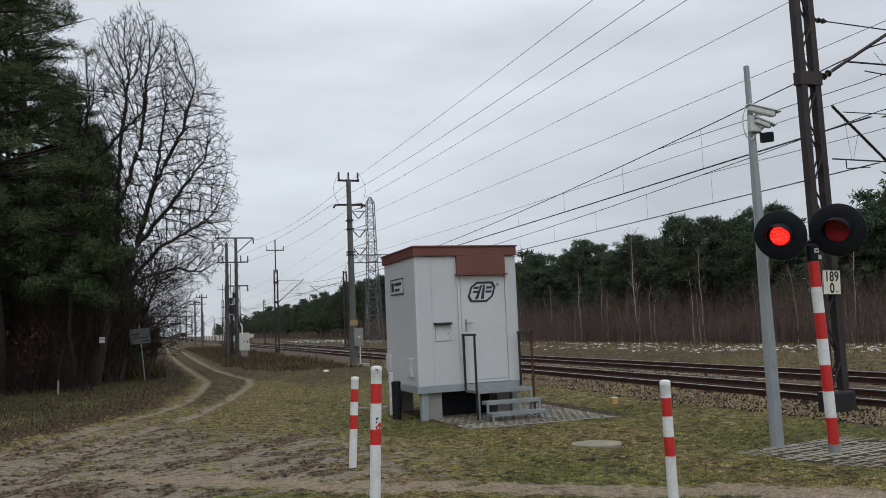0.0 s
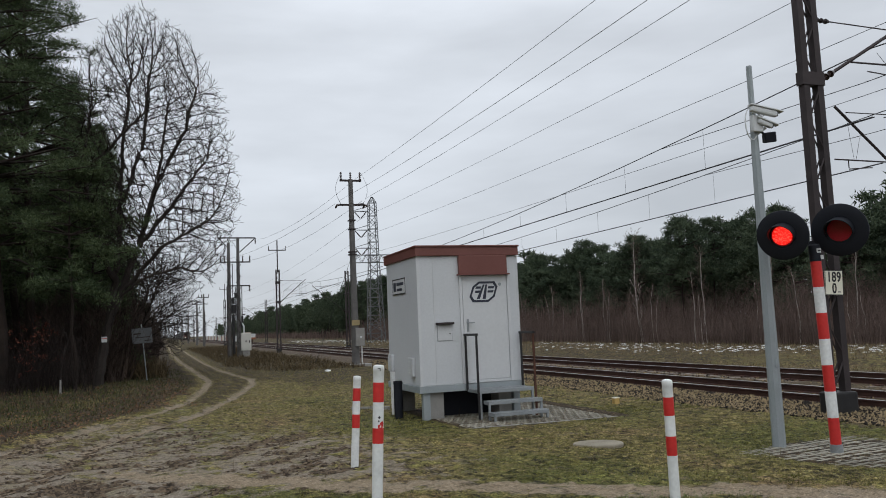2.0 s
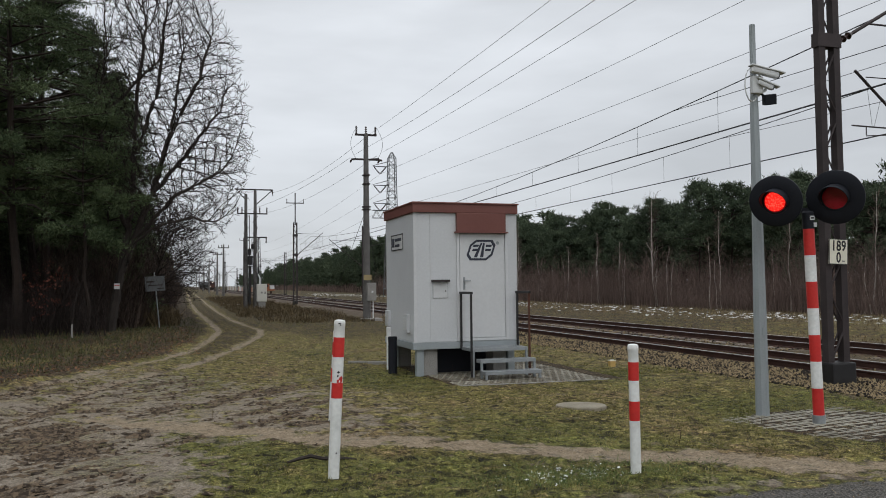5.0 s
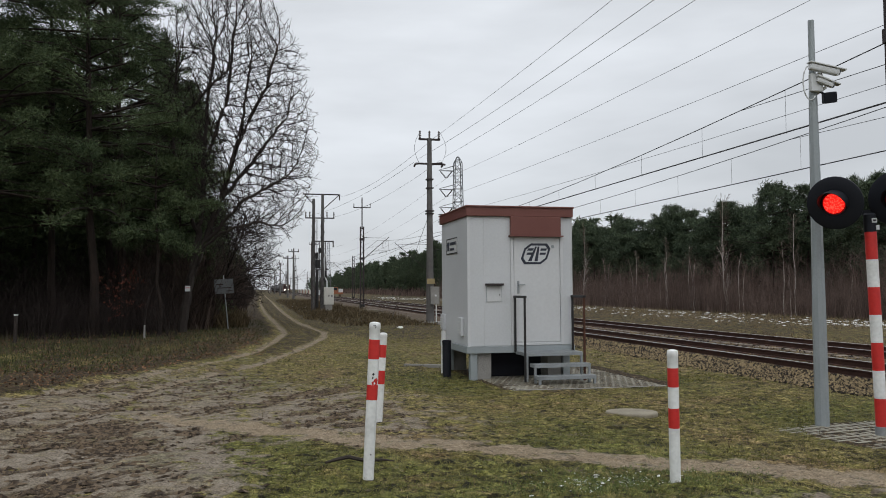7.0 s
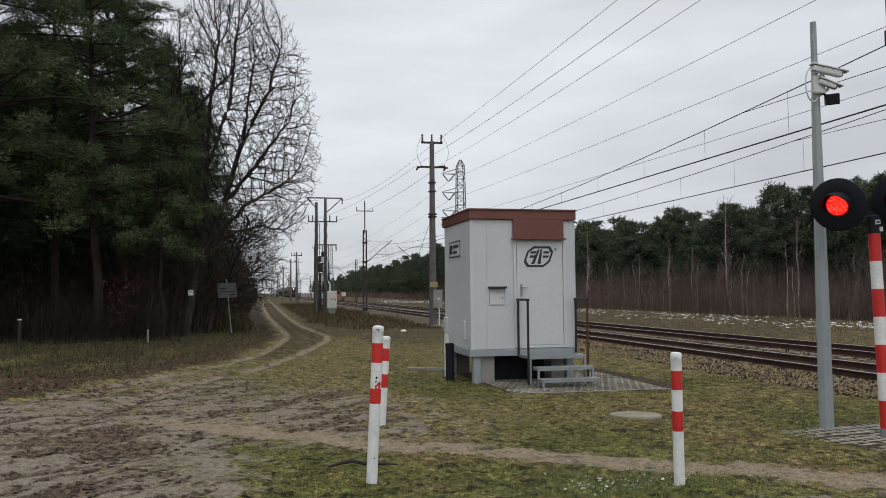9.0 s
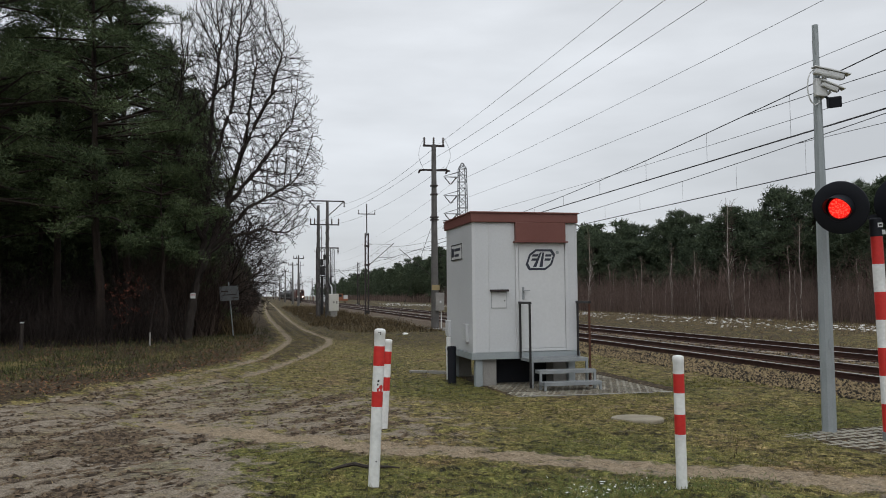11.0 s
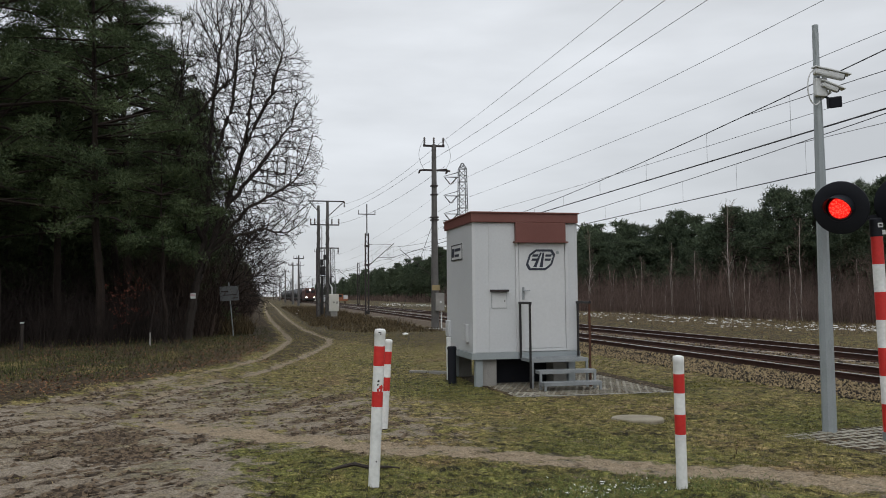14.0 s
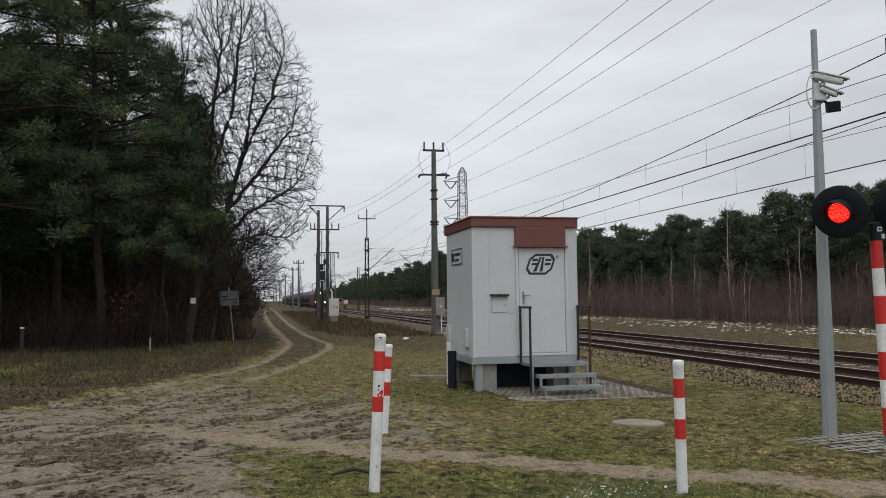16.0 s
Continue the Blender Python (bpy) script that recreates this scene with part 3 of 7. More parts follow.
def stones(n, xr, yr, zfun, size, name, label):
    """Loose crushed stones as small pointed lumps."""
    base = np.array([[1, 0, 0], [-1, 0, 0], [0, 1, 0], [0, -1, 0], [0, 0, 1], [0, 0, -1]], float)
    faces = [(0, 2, 4), (2, 1, 4), (1, 3, 4), (3, 0, 4), (2, 0, 5), (1, 2, 5), (3, 1, 5), (0, 3, 5)]
    x, y = rng.uniform(*xr, n), rng.uniform(0, 1, n) ** 1.4 * (yr[1] - yr[0]) + yr[0]
    verts, tris = [], []
    for i in range(n):
        s = size * rng.uniform(0.6, 1.3) * np.array([1, rng.uniform(0.6, 1.1), rng.uniform(0.65, 1.1)])
        a = rng.uniform(0, 6.28)
        c, sn = math.cos(a), math.sin(a)
        v = (base + rng.uniform(-0.25, 0.25, (6, 3))) * s
        v = np.stack([v[:, 0] * c - v[:, 1] * sn, v[:, 0] * sn + v[:, 1] * c, v[:, 2]], -1)
        v += (x[i], y[i], zfun(x[i], y[i]) + 0.4 * size)
        o = len(verts)
        verts.extend(v.tolist())
        tris.extend([(o + a_, o + b_, o + c_) for a_, b_, c_ in faces])
    me = bpy.data.meshes.new(name)
    me.from_pydata(verts, [], tris)
    return tagged(finish(name, me, M_STONE), label, "ballast", kind="stuff")


def bed_z(x, y):
    pts = [(11.9, -0.62), (12.35, -0.46), (13.0, -0.29), (13.35, -0.265), (13.7, -0.30), (19.2, -0.30), (19.7, -0.28), (20.6, -0.47)]
    return float(np.interp(x, [p[0] for p in pts], [p[1] for p in pts]))


stones(17000, (11.7, 13.5), (8, 48), lambda x, y: max(bed_z(x, y), gz(x, y)), 0.04, "ballast_stones", "loose rust-brown crushed stones on the ballast shoulder")
stones(3500, (13.8, 18.0), (9, 40), bed_z, 0.04, "ballast_stones", "loose brown crushed stones between the rails")
stones(14000, (10.5, 12.3), (7, 40), gz, 0.03, "ballast_stones", "loose rust-brown crushed stones below the tracks")
stones(500, (10.3, 11.2), (8, 30), gz, 0.035, "ballast_stones", "stray brown stones in the grass")


def rail_mesh(lo, hi):
    bm = bmesh.new()
    prof = [(-0.07, 0), (0.07, 0), (0.07, 0.012), (0.012, 0.03), (0.012, 0.125), (0.036, 0.138), (0.036, 0.168), (0.028, 0.172)]
    prof = prof + [(-x, z) for x, z in prof[::-1][:-2]]
    ends = [[bm.verts.new((x, y, z)) for x, z in prof] for y in (lo, hi)]
    k = len(prof)
    for i in range(k):
        f = bm.faces.new((ends[0][i], ends[0][(i + 1) % k], ends[1][(i + 1) % k], ends[1][i]))
        zs = [v.co.z for v in f.verts]
        f.material_index = 1 if min(zs) > 0.166 else 0
    bm.faces.new(ends[0][::-1])
    bm.faces.new(ends[1])
    me = bpy.data.meshes.new("rail")
    bm.normal_update()
    bm.to_mesh(me)
    bm.free()
    me.materials.append(M_RAIL)
    me.materials.append(M_RAILTOP)
    return me


RAIL_ME = rail_mesh(-80, 1200)


def track(cx, label):
    t = empty("railway_track", cx, 0, RAIL_TOP - 0.172, label, "railway track", "the two tracks")
    for s in (-0.7525, 0.7525):
        r = new("rail", RAIL_ME)
        r.parent = t
        r.location = (s, 0, 0)
        r["label"] = "rust-brown steel rail with a worn bright head"
    return t


TRACKS = [track(TRACK_X[0], "rusty railway track on stained concrete sleepers, beside the hut"), track(TRACK_X[1], "rusty railway track on stained concrete sleepers, towards the wood")]


def sleeper_mesh():
    bm = bmesh.new()
    box(bm, -1.3, 1.3, -0.13, 0.13, -0.2, 0.0, 0.012)
    me = bpy.data.meshes.new("sleeper")
    bm.normal_update()
    bm.to_mesh(me)
    bm.free()
    me.materials.append(M_SLEEPER)
    return me


def fastening_mesh():
    bm = bmesh.new()
    box(bm, -0.16, 0.16, -0.05, 0.05, 0, 0.03)
    me = bpy.data.meshes.new("rail_fastening")
    bm.normal_update()
    bm.to_mesh(me)
    bm.free()
    me.materials.append(M_RUST)
    return me


SLEEPER_ME, FAST_ME = sleeper_mesh(), fastening_mesh()
for t in TRACKS:
    for i in range(140):
        o = new("sleeper", SLEEPER_ME)
        o.parent = t
        o.location = (rng.uniform(-0.02, 0.02), 6.0 + i * 0.62, -0.004)
        for s in (-0.7525, 0.7525):
            f = new("rail_fastening", FAST_ME)
            f.parent = o
            f.location = (s, 0, 0)


# ---- the equipment hut ----
HX, HY, HZ = 5.145, 14.26, 0.47        # front left lower corner of the cabin
HW, HD, HH = 2.13, 2.12, 2.55


def hut():
    h = empty("equipment_hut", HX, HY, HZ, "white panel equipment hut with brown roof edge on concrete feet", "hut")
    bm = bmesh.new()
    box(bm, 0, HW, 0, HD, 0.09, HH, 0.02)
    part("body", bm, M_PANEL, h)
    bm = bmesh.new()
    box(bm, 0.324, 0.336, -0.008, 0.0, 0.1, HH - 0.02)
    part("panel_trim", bm, M_DOOR, h, "thin white cover strip on a panel joint")
    for x0, x1 in ((-0.006, 0.05), (HW - 0.006, HW + 0.006)):
        bm = bmesh.new()
        box(bm, x0, x1, -0.009, 0.0, 0.09, HH)
        part("panel_trim", bm, M_DOOR, h, "thin white cover strip on a panel joint")
    bm = bmesh.new()
    box(bm, -0.035, HW + 0.015, -0.06, HD + 0.06, HH, HH + 0.19, 0.012)
    roof = part("roof", bm, M_FASCIA, h, "flat roof with a brown sheet edge")
    bm = bmesh.new()
    box(bm, -0.05, HW + 0.03, -0.085, HD + 0.085, HH + 0.17, HH + 0.2, 0.008)
    part("roof_trim", bm, M_FASCIA, roof)
    bm = bmesh.new()
    box(bm, 0.85, 1.88, -0.075, 0.0, HH - 0.36, HH, 0.01)
    can = part("canopy", bm, M_FASCIA, h, "brown sheet hood over the door")
    bm = bmesh.new()
    box(bm, 0.82, 1.91, -0.13, 0.0, HH - 0.385, HH - 0.36)
    part("hood_lip", bm, M_FASCIA, can)
    # door
    bm = bmesh.new()
    box(bm, 0.86, 0.915, -0.03, 0.0, 0.1, HH - 0.385, 0.006)
    box(bm, 1.875, 1.93, -0.03, 0.0, 0.1, HH - 0.385, 0.006)
    box(bm, 0.915, 1.875, -0.03, 0.0, 0.1, 0.15, 0.006)
    part("door_frame", bm, M_DOOR, h)
    bm = bmesh.new()
    box(bm, 0.925, 1.865, -0.022, 0.002, 0.16, HH - 0.395, 0.006)
    door = part("door", bm, M_DOOR, h, "closed white steel door")
    bm = bmesh.new()
    box(bm, 0.985, 1.03, -0.034, -0.02, 1.08, 1.32, 0.006)
    plate = part("handle_plate", bm, M_ZINC, door, "steel handle plate")
    bm = bmesh.new()
    rod(bm, (1.007, -0.03, 1.25), (1.007, -0.075, 1.25), 0.011)
    rod(bm, (1.0, -0.075, 1.25), (1.13, -0.075, 1.25), 0.011)
    part("door_handle", bm, M_ZINC, door, "steel lever handle")
    for z in (0.5, 1.15, 1.85):
        bm = bmesh.new()
        rod(bm, (1.87, -0.04, z - 0.06), (1.87, -0.04, z + 0.06), 0.014)
        part("hinge", bm, M_DOOR, door)
    # emblem: slanted bars in an eight-sided ring, drawn as plain shapes
    def slanted(cx, cz, w, hgt, cut, lean):
        pts = [(-w + cut, -hgt), (w - cut, -hgt), (w, -hgt + cut), (w, hgt - cut), (w - cut, hgt), (-w + cut, hgt), (-w, hgt - cut), (-w, -hgt + cut)]
        return [(cx + x + lean * z, cz + z) for x, z in pts]
    bm = bmesh.new()
    cx, cz = 1.37, 1.84
    outer, inner = slanted(cx, cz, 0.27, 0.2, 0.1, 0.36), slanted(cx, cz, 0.228, 0.158, 0.082, 0.36)
    for y in (-0.0265,):
        vo = [bm.verts.new((x, y, z)) for x, z in outer]
        vi = [bm.verts.new((x, y, z)) for x, z in inner]
        for i in range(8):
            bm.faces.new((vo[i], vo[(i + 1) % 8], vi[(i + 1) % 8], vi[i]))
    def bar(a, b, c, d):
        bm.faces.new([bm.verts.new((cx + x + 0.2 * z, -0.0265, cz + z)) for x, z in (a, b, c, d)])
    bar((-0.13, -0.14), (-0.06, -0.14), (0.0, 0.14), (-0.035, 0.14))
    bar((0.0, -0.14), (0.07, -0.14), (0.05, 0.14), (0.015, 0.14))
    for z in (0.08, 0.0):
        bar((-0.19, z - 0.02), (-0.075, z - 0.02), (-0.055, z + 0.025), (-0.175, z + 0.025))
        bar((0.085, z - 0.02), (0.2, z - 0.02), (0.215, z + 0.025), (0.085, z + 0.025))
    r = bmesh.ops.extrude_face_region(bm, geom=bm.faces[:])
    bmesh.ops.translate(bm, verts=[v for v in r["geom"] if isinstance(v, bmesh.types.BMVert)], vec=(0, 0.003, 0))
    bmesh.ops.recalc_face_normals(bm, faces=bm.faces)
    part("emblem", bm, M_NAVY, door, "dark blue eight-sided emblem of slanted bars")
    bm = bmesh.new()
    lathe(bm, [(0.034, 0), (0.034, 0.003)], 16, Matrix.Translation((1.72, -0.0225, 1.98)) @ pose(0, 0, 0, 90).to_4x4())
    part("mark", bm, M_GREYPAINT, door)
    # small hatch with a rain hood
    bm = bmesh.new()
    box(bm, 0.38, 0.67, -0.014, 0.0, 0.93, 1.22, 0.004)
    hatch = part("hatch", bm, M_DOOR, h, "small white service hatch")
    bm = bmesh.new()
    for a in ((0.375, 0.675, 0.922, 0.93), (0.375, 0.675, 1.22, 1.228), (0.372, 0.38, 0.922, 1.228), (0.67, 0.678, 0.922, 1.228)):
        box(bm, a[0], a[1], -0.008, 0.0, a[2], a[3])
    part("hatch_gap", bm, M_GREYPAINT, hatch)
    bm = bmesh.new()
    lathe(bm, [(0.012, 0), (0.012, 0.01)], 10, Matrix.Translation((0.63, -0.014, 1.06)) @ pose(0, 0, 0, 90).to_4x4())
    part("lock", bm, M_INK, hatch)
    bm = bmesh.new()
    box(bm, 0.345, 0.7, -0.1, 0.0, 1.235, 1.275, 0.006)
    part("rain_hood", bm, M_MAST, h, "dark brown rain hood over the hatch")
    # side wall: name plate and two vents
    bm = bmesh.new()
    box(bm, -0.012, 0.0, 0.72, 1.62, 1.88, 2.2, 0.004)
    sp_ = part("name_plate", bm, M_CAMWHITE, h, "white plate with unreadable dark print")
    bm = bmesh.new()
    for a in ((0.72, 1.62, 1.88, 1.9), (0.72, 1.62, 2.18, 2.2), (0.72, 0.74, 1.9, 2.18), (1.6, 1.62, 1.9, 2.18)):
        box(bm, -0.017, -0.011, *a)
    part("border", bm, M_INK, sp_)
    for a in ((1.38, 1.55, 1.95, 2.13), (0.85, 1.32, 2.06, 2.12), (0.98, 1.32, 1.95, 2.0)):
        bm = bmesh.new()
        box(bm, -0.017, -0.011, *a)
        part("print_bar", bm, M_NAVY, sp_)
    for y, z0, z1 in ((0.3, 0.27, 0.62), (1.75, 0.32, 0.65)):
        bm = bmesh.new()
        box(bm, -0.06, 0.0, y, y + 0.26, z0, z1, 0.01)
        v = part("vent", bm, M_PANEL, h, "white louvred vent cover")
        for i in range(5):
            bm = bmesh.new()
            zz = z0 + 0.05 + i * (z1 - z0 - 0.1) / 5
            box(bm, -0.068, -0.058, y + 0.02, y + 0.24, zz, zz + 0.03)
            part("slat", bm, M_CAMWHITE, v)
    # base frame, legs and concrete feet
    bm = bmesh.new()
    box(bm, -0.03, HW + 0.03, -0.03, 0.07, -0.035, 0.09, 0.005)
    box(bm, -0.03, HW + 0.03, HD - 0.07, HD + 0.03, -0.035, 0.09, 0.005)
    box(bm, -0.03, 0.07, 0.07, HD - 0.07, -0.035, 0.09, 0.005)
    box(bm, HW - 0.07, HW + 0.03, 0.07, HD - 0.07, -0.035, 0.09, 0.005)
    part("base_frame", bm, M_GREYPAINT, h, "grey steel base frame")
    for x in (0.05, HW - 0.2):
        for y in (0.05, HD - 0.25):
            bm = bmesh.new()
            box(bm, x, x + 0.14, y - 0.03, y + 0.1, -0.62, -0.035, 0.008)
            part("leg", bm, M_GREYPAINT, h)
            bm = bmesh.new()
            x1 = x + 0.15 if x < 1 else x - 0.3
            box(bm, x1, x1 + 0.28, y + 0.02, y + 0.42, -0.62, -0.037, 0.012)
            part("concrete_foot", bm, M_CONCRETE, h, "grey concrete foot")
    bm = bmesh.new()
    box(bm, 0.55, HW - 0.3, 0.5, 0.56, -0.6, -0.037)
    part("skirt", bm, M_BLACKPLASTIC, h, "dark rubber skirt under the floor")
    h.scale = (0.985, 1, 1)
    return h


hut()


def hut_steps():
    s = empty("hut_steps", HX + 0.93, HY, HZ, "grey steel grating steps with two handrails at the hut door", "steps")
    W, gl = 1.1, gz(6.5, 13.6) - HZ
    for i, (y0, y1, z) in enumerate(((-0.62, -0.035, 0.0), (-0.86, -0.63, -0.19), (-1.1, -0.87, -0.38))):
        x0, x1 = (0.0, W) if i == 0 else (0.07, W + 0.05)
        bm = bmesh.new()
        for k in range(13 if i == 0 else 6):
            n_ = 13 if i == 0 else 6
            y = y0 + (y1 - y0) * (k + 0.5) / n_
            box(bm, x0 + 0.02, x1 - 0.02, y - 0.006, y + 0.006, z - 0.035, z - 0.004)
        for k in range(24):
            x = x0 + 0.02 + (x1 - x0 - 0.04) * (k + 0.5) / 24
            box(bm, x - 0.004, x + 0.004, y0, y1, z - 0.02, z - 0.006)
        tread = part("landing" if i == 0 else "tread", bm, M_ZINC, s, "galvanised grating")
        bm = bmesh.new()
        box(bm, x0, x1, y0 - 0.01, y0 + 0.015, z - 0.06, z)
        box(bm, x0, x1, y1 - 0.015, y1 + 0.008, z - 0.06, z)
        box(bm, x0 - 0.01, x0 + 0.015, y0 + 0.015, y1 - 0.015, z - 0.06, z)
        box(bm, x1 - 0.015, x1 + 0.01, y0 + 0.015, y1 - 0.015, z - 0.06, z)
        part("edge", bm, M_ZINC, tread)
        for x in (x0 + 0.02, x1 - 0.02):
            bm = bmesh.new()
            box(bm, x - 0.02, x + 0.02, y0, y0 + 0.04, gl - 0.03, z - 0.06)
            part("support_post", bm, M_ZINC, s)
    for x, m_front in ((-0.02, M_BLACKSTEEL), (W + 0.04, M_RUST)):
        bm = bmesh.new()
        box(bm, x - 0.017, x + 0.017, -0.087, -0.053, -0.02, 1.0)
        rail = part("handrail_post", bm, M_BLACKSTEEL, s, "black square tube")
        bm = bmesh.new()
        box(bm, x - 0.017, x + 0.017, -0.637, -0.603, gl, 1.0)
        part("handrail_post", bm, m_front, s, "black square tube" if x < 0 else "rust-brown square tube")
        bm = bmesh.new()
        box(bm, x - 0.024, x + 0.024, -0.66, -0.03, 1.0, 1.045, 0.006)
        part("handrail", bm, M_BLACKSTEEL, s, "black square tube")
    return s


hut_steps()


# ---- grid pavers round the hut and under the signal ----
def paver_mesh():
    """A grass paver: a slab with two rows of holes."""
    bm = bmesh.new()
    L, Wd, hgt, bar = 0.4, 0.6, 0.06, 0.04
    nx_, ny_ = 3, 4
    pitch = Wd / ny_
    for j in range(ny_):
        y = -Wd / 2 + j * pitch
        box(bm, -L / 2, L / 2, y, y + bar, -hgt, 0)
        for i in range(nx_):
            x = -L / 2 + (i + (0.5 if j % 2 else 0.0)) * L / nx_
            box(bm, x, x + bar * 0.8, y + bar, y + pitch, -hgt, -0.003)
    me = bpy.data.meshes.new("paver")
    bm.normal_update()
    bm.to_mesh(me)
    bm.free()
    me.materials.append(M_PAVER)
    return me


PAVER_ME = paver_mesh()


def paved(label, x0, y0, cols, rows, turn, rise, kerb):
    p = empty("paving", x0, y0, 0, label, "paving", "", turn, "structure")
    m = pose(x0, y0, 0, 0, 0, turn)
    for i in range(cols):
        for j in range(rows):
            lx, ly = 0.2 + i * 0.405, 0.3 + j * 0.605
            w = m @ Vector((lx, ly, 0))
            if HX - 0.1 < w.x < HX + HW + 0.1 and w.y > HY + 0.7:
                continue
            o = new("paver", PAVER_ME)
            o.parent = p
            o.location = (lx, ly, gz(w.x, w.y) + rise + rng.uniform(-0.001, 0.003))
            o.rotation_euler = (rng.uniform(-0.005, 0.005), rng.uniform(-0.005, 0.005), 0)
    if kerb:
        bm = bmesh.new()
        for i in range(cols):
            w = m @ Vector((0.2 + i * 0.405, -0.04, 0))
            z = gz(w.x, w.y) + rise
            box(bm, i * 0.405, i * 0.405 + 0.4, -0.07, -0.01, z - 0.08, z + 0.005)
        part("kerb", bm, M_CONCRETE, p)
    return p


paved("grey concrete grid pavers sunk in grass round the hut", 5.42, 12.55, 7, 6, 0, 0.004, True)
paved("grey concrete grid pavers sunk in grass at the signal", 7.39, 6.23, 6, 3, 12.5, 0.004, False)


# ---- small things in the grass ----
def manhole():
    bm = bmesh.new()
    z = gz(6.25, 9.6) - 0.015
    lathe(bm, [(0.33, -0.1), (0.335, 0.05), (0.325, 0.065), (0.28, 0.07)], 28)
    ob = part("manhole_cover", bm, M_SLAB)
    ob.matrix_world = pose(6.05, 9.45, z + 0.015, -1.6, 0.6, 0)
    tagged(ob, "round flat concrete cover lying in the grass", "manhole cover")


manhole()


def drum():
    e = empty("black_pipe", 4.9, 14.95, gz(4.9, 14.95), "upright black plastic pipe stub beside the hut", "pipe")
    bm = bmesh.new()
    lathe(bm, [(0.085, -0.05), (0.085, 0.72), (0.07, 0.72), (0.07, 0.66)], 20)
    part("tube", bm, M_BLACKPLASTIC, e, "", True)
    bm = bmesh.new()
    lathe(bm, [(0.092, 0.66), (0.092, 0.70)], 20)
    part("collar", bm, M_BLACKPLASTIC, e)
    bm = bmesh.new()
    box(bm, -0.04, 0.04, -0.04, 0.04, -0.1, 0.86, 0.008)
    ob = part("marker_post", bm, M_WHITE)
    ob.location = (4.99, 15.6, gz(4.99, 15.6))
    tagged(ob, "short white concrete marker post behind the hut corner", "post")


drum()


def yellow_stub():
    e = empty("yellow_stub", 9.4, 14.4, gz(9.4, 14.4), "small yellow cable marker stub in the ballast edge", "marker")
    bm = bmesh.new()
    box(bm, -0.06, 0.06, -0.05, 0.05, -0.08, 0.12, 0.01)
    part("body", bm, material("yellow_plastic", (0.38, 0.25, 0.08), (0.48, 0.33, 0.12)), e)
    bm = bmesh.new()
    box(bm, -0.065, 0.065, -0.055, 0.055, 0.12, 0.14, 0.006)
    part("cap", bm, M_SIGN, e)


yellow_stub()


# ---- red and white guard posts ----
def guard_post(x, y, height, r, bands, lean, label):
    p = empty("guard_post", x, y, gz(x, y), label, "guard post", "red and white guard posts")
    p.matrix_world = pose(x, y, gz(x, y), lean[0], lean[1], 20)
    cuts = [0.0, *bands, 1.0]
    names = ["white", "red"] * 4
    for i, (a, b) in enumerate(zip(cuts, cuts[1:])):
        bm = bmesh.new()
        z1, z0 = height * (1 - a), height * (1 - b)
        if i == 0:
            prof = [(r, z0), (r, z1 - 0.05), (r * 1.03, z1 - 0.048), (r * 1.03, z1 - 0.012), (r * 0.9, z1 - 0.002), (r * 0.4, z1 + 0.004)]
        else:
            prof = [(r * (1.004 if i % 2 else 1), z0 - (0.25 if b == 1.0 else 0)), (r * (1.004 if i % 2 else 1), z1)]
        lathe(bm, prof, 24)
        part("cap_band" if i == 0 else "band", bm, M_RED if i % 2 else M_WHITE, p, names[i] + " painted band", True)
    return p


POSTS = [guard_post(2.15, 6.22, 1.24, 0.044, (0.11, 0.236, 0.40, 0.497), (0.5, 2.7), "leaning red and white steel post with chipped paint"),
         guard_post(2.71, 9.37, 1.07, 0.046, (0.133, 0.274, 0.42, 0.57), (0.8, 3.4), "leaning red and white steel post near the wheel tracks"),
         guard_post(4.47, 5.56, 1.03, 0.042, (0.136, 0.28, 0.44, 0.59), (0.0, -0.4), "upright red and white steel post with a scuffed band")]


def chip(post, r, x, z, size, mat, label):
    """A small patch where paint has flaked or been touched up."""
    bm = bmesh.new()
    n = 9
    c = Vector((x, -math.sqrt(r * r - x * x) - 0.001, z))
    ring = [bm.verts.new(c + Vector((size * math.cos(2 * math.pi * k / n) * rng.uniform(0.6, 1.2), 0.0, 1.4 * size * math.sin(2 * math.pi * k / n) * rng.uniform(0.6, 1.2)))) for k in range(n)]
    for v in ring:
        xx = max(-r * 0.98, min(r * 0.98, v.co.x))
        v.co = Vector((xx, -math.sqrt(r * r - xx * xx) - 0.0012, v.co.z))
    bm.faces.new(ring)
    f = bmesh.ops.extrude_face_region(bm, geom=bm.faces[:])
    bmesh.ops.translate(bm, verts=[v for v in f["geom"] if isinstance(v, bmesh.types.BMVert)], vec=(0, 0.002, 0))
    bmesh.ops.recalc_face_normals(bm, faces=bm.faces)
    part("paint_flake", bm, mat, post, label)


bm = bmesh.new()
box(bm, -0.034, -0.012, -0.0435, -0.034, 1.212, 1.218)
box(bm, -0.018, -0.013, -0.0445, -0.036, 1.194, 1.212)
part("cap_mark", bm, M_INK, POSTS[0], "small dark mark")
for x, z, size, mat, label in ((-0.018, 0.83, 0.009, M_INK, "dark flaked spot"), (-0.022, 0.80, 0.006, M_INK, "dark flaked spot"), (-0.006, 0.755, 0.024, M_RED, "red paint run over the white"), (0.006, 0.78, 0.017, M_RED, "red paint run over the white"),
                               (-0.01, 0.2, 0.005, M_INK, "dark flaked spot")):
    chip(POSTS[0], 0.0455, x, z, size, mat, label)


# ---- crossing signal with two red lamps ----
SGX, SGY = 8.07, 7.42


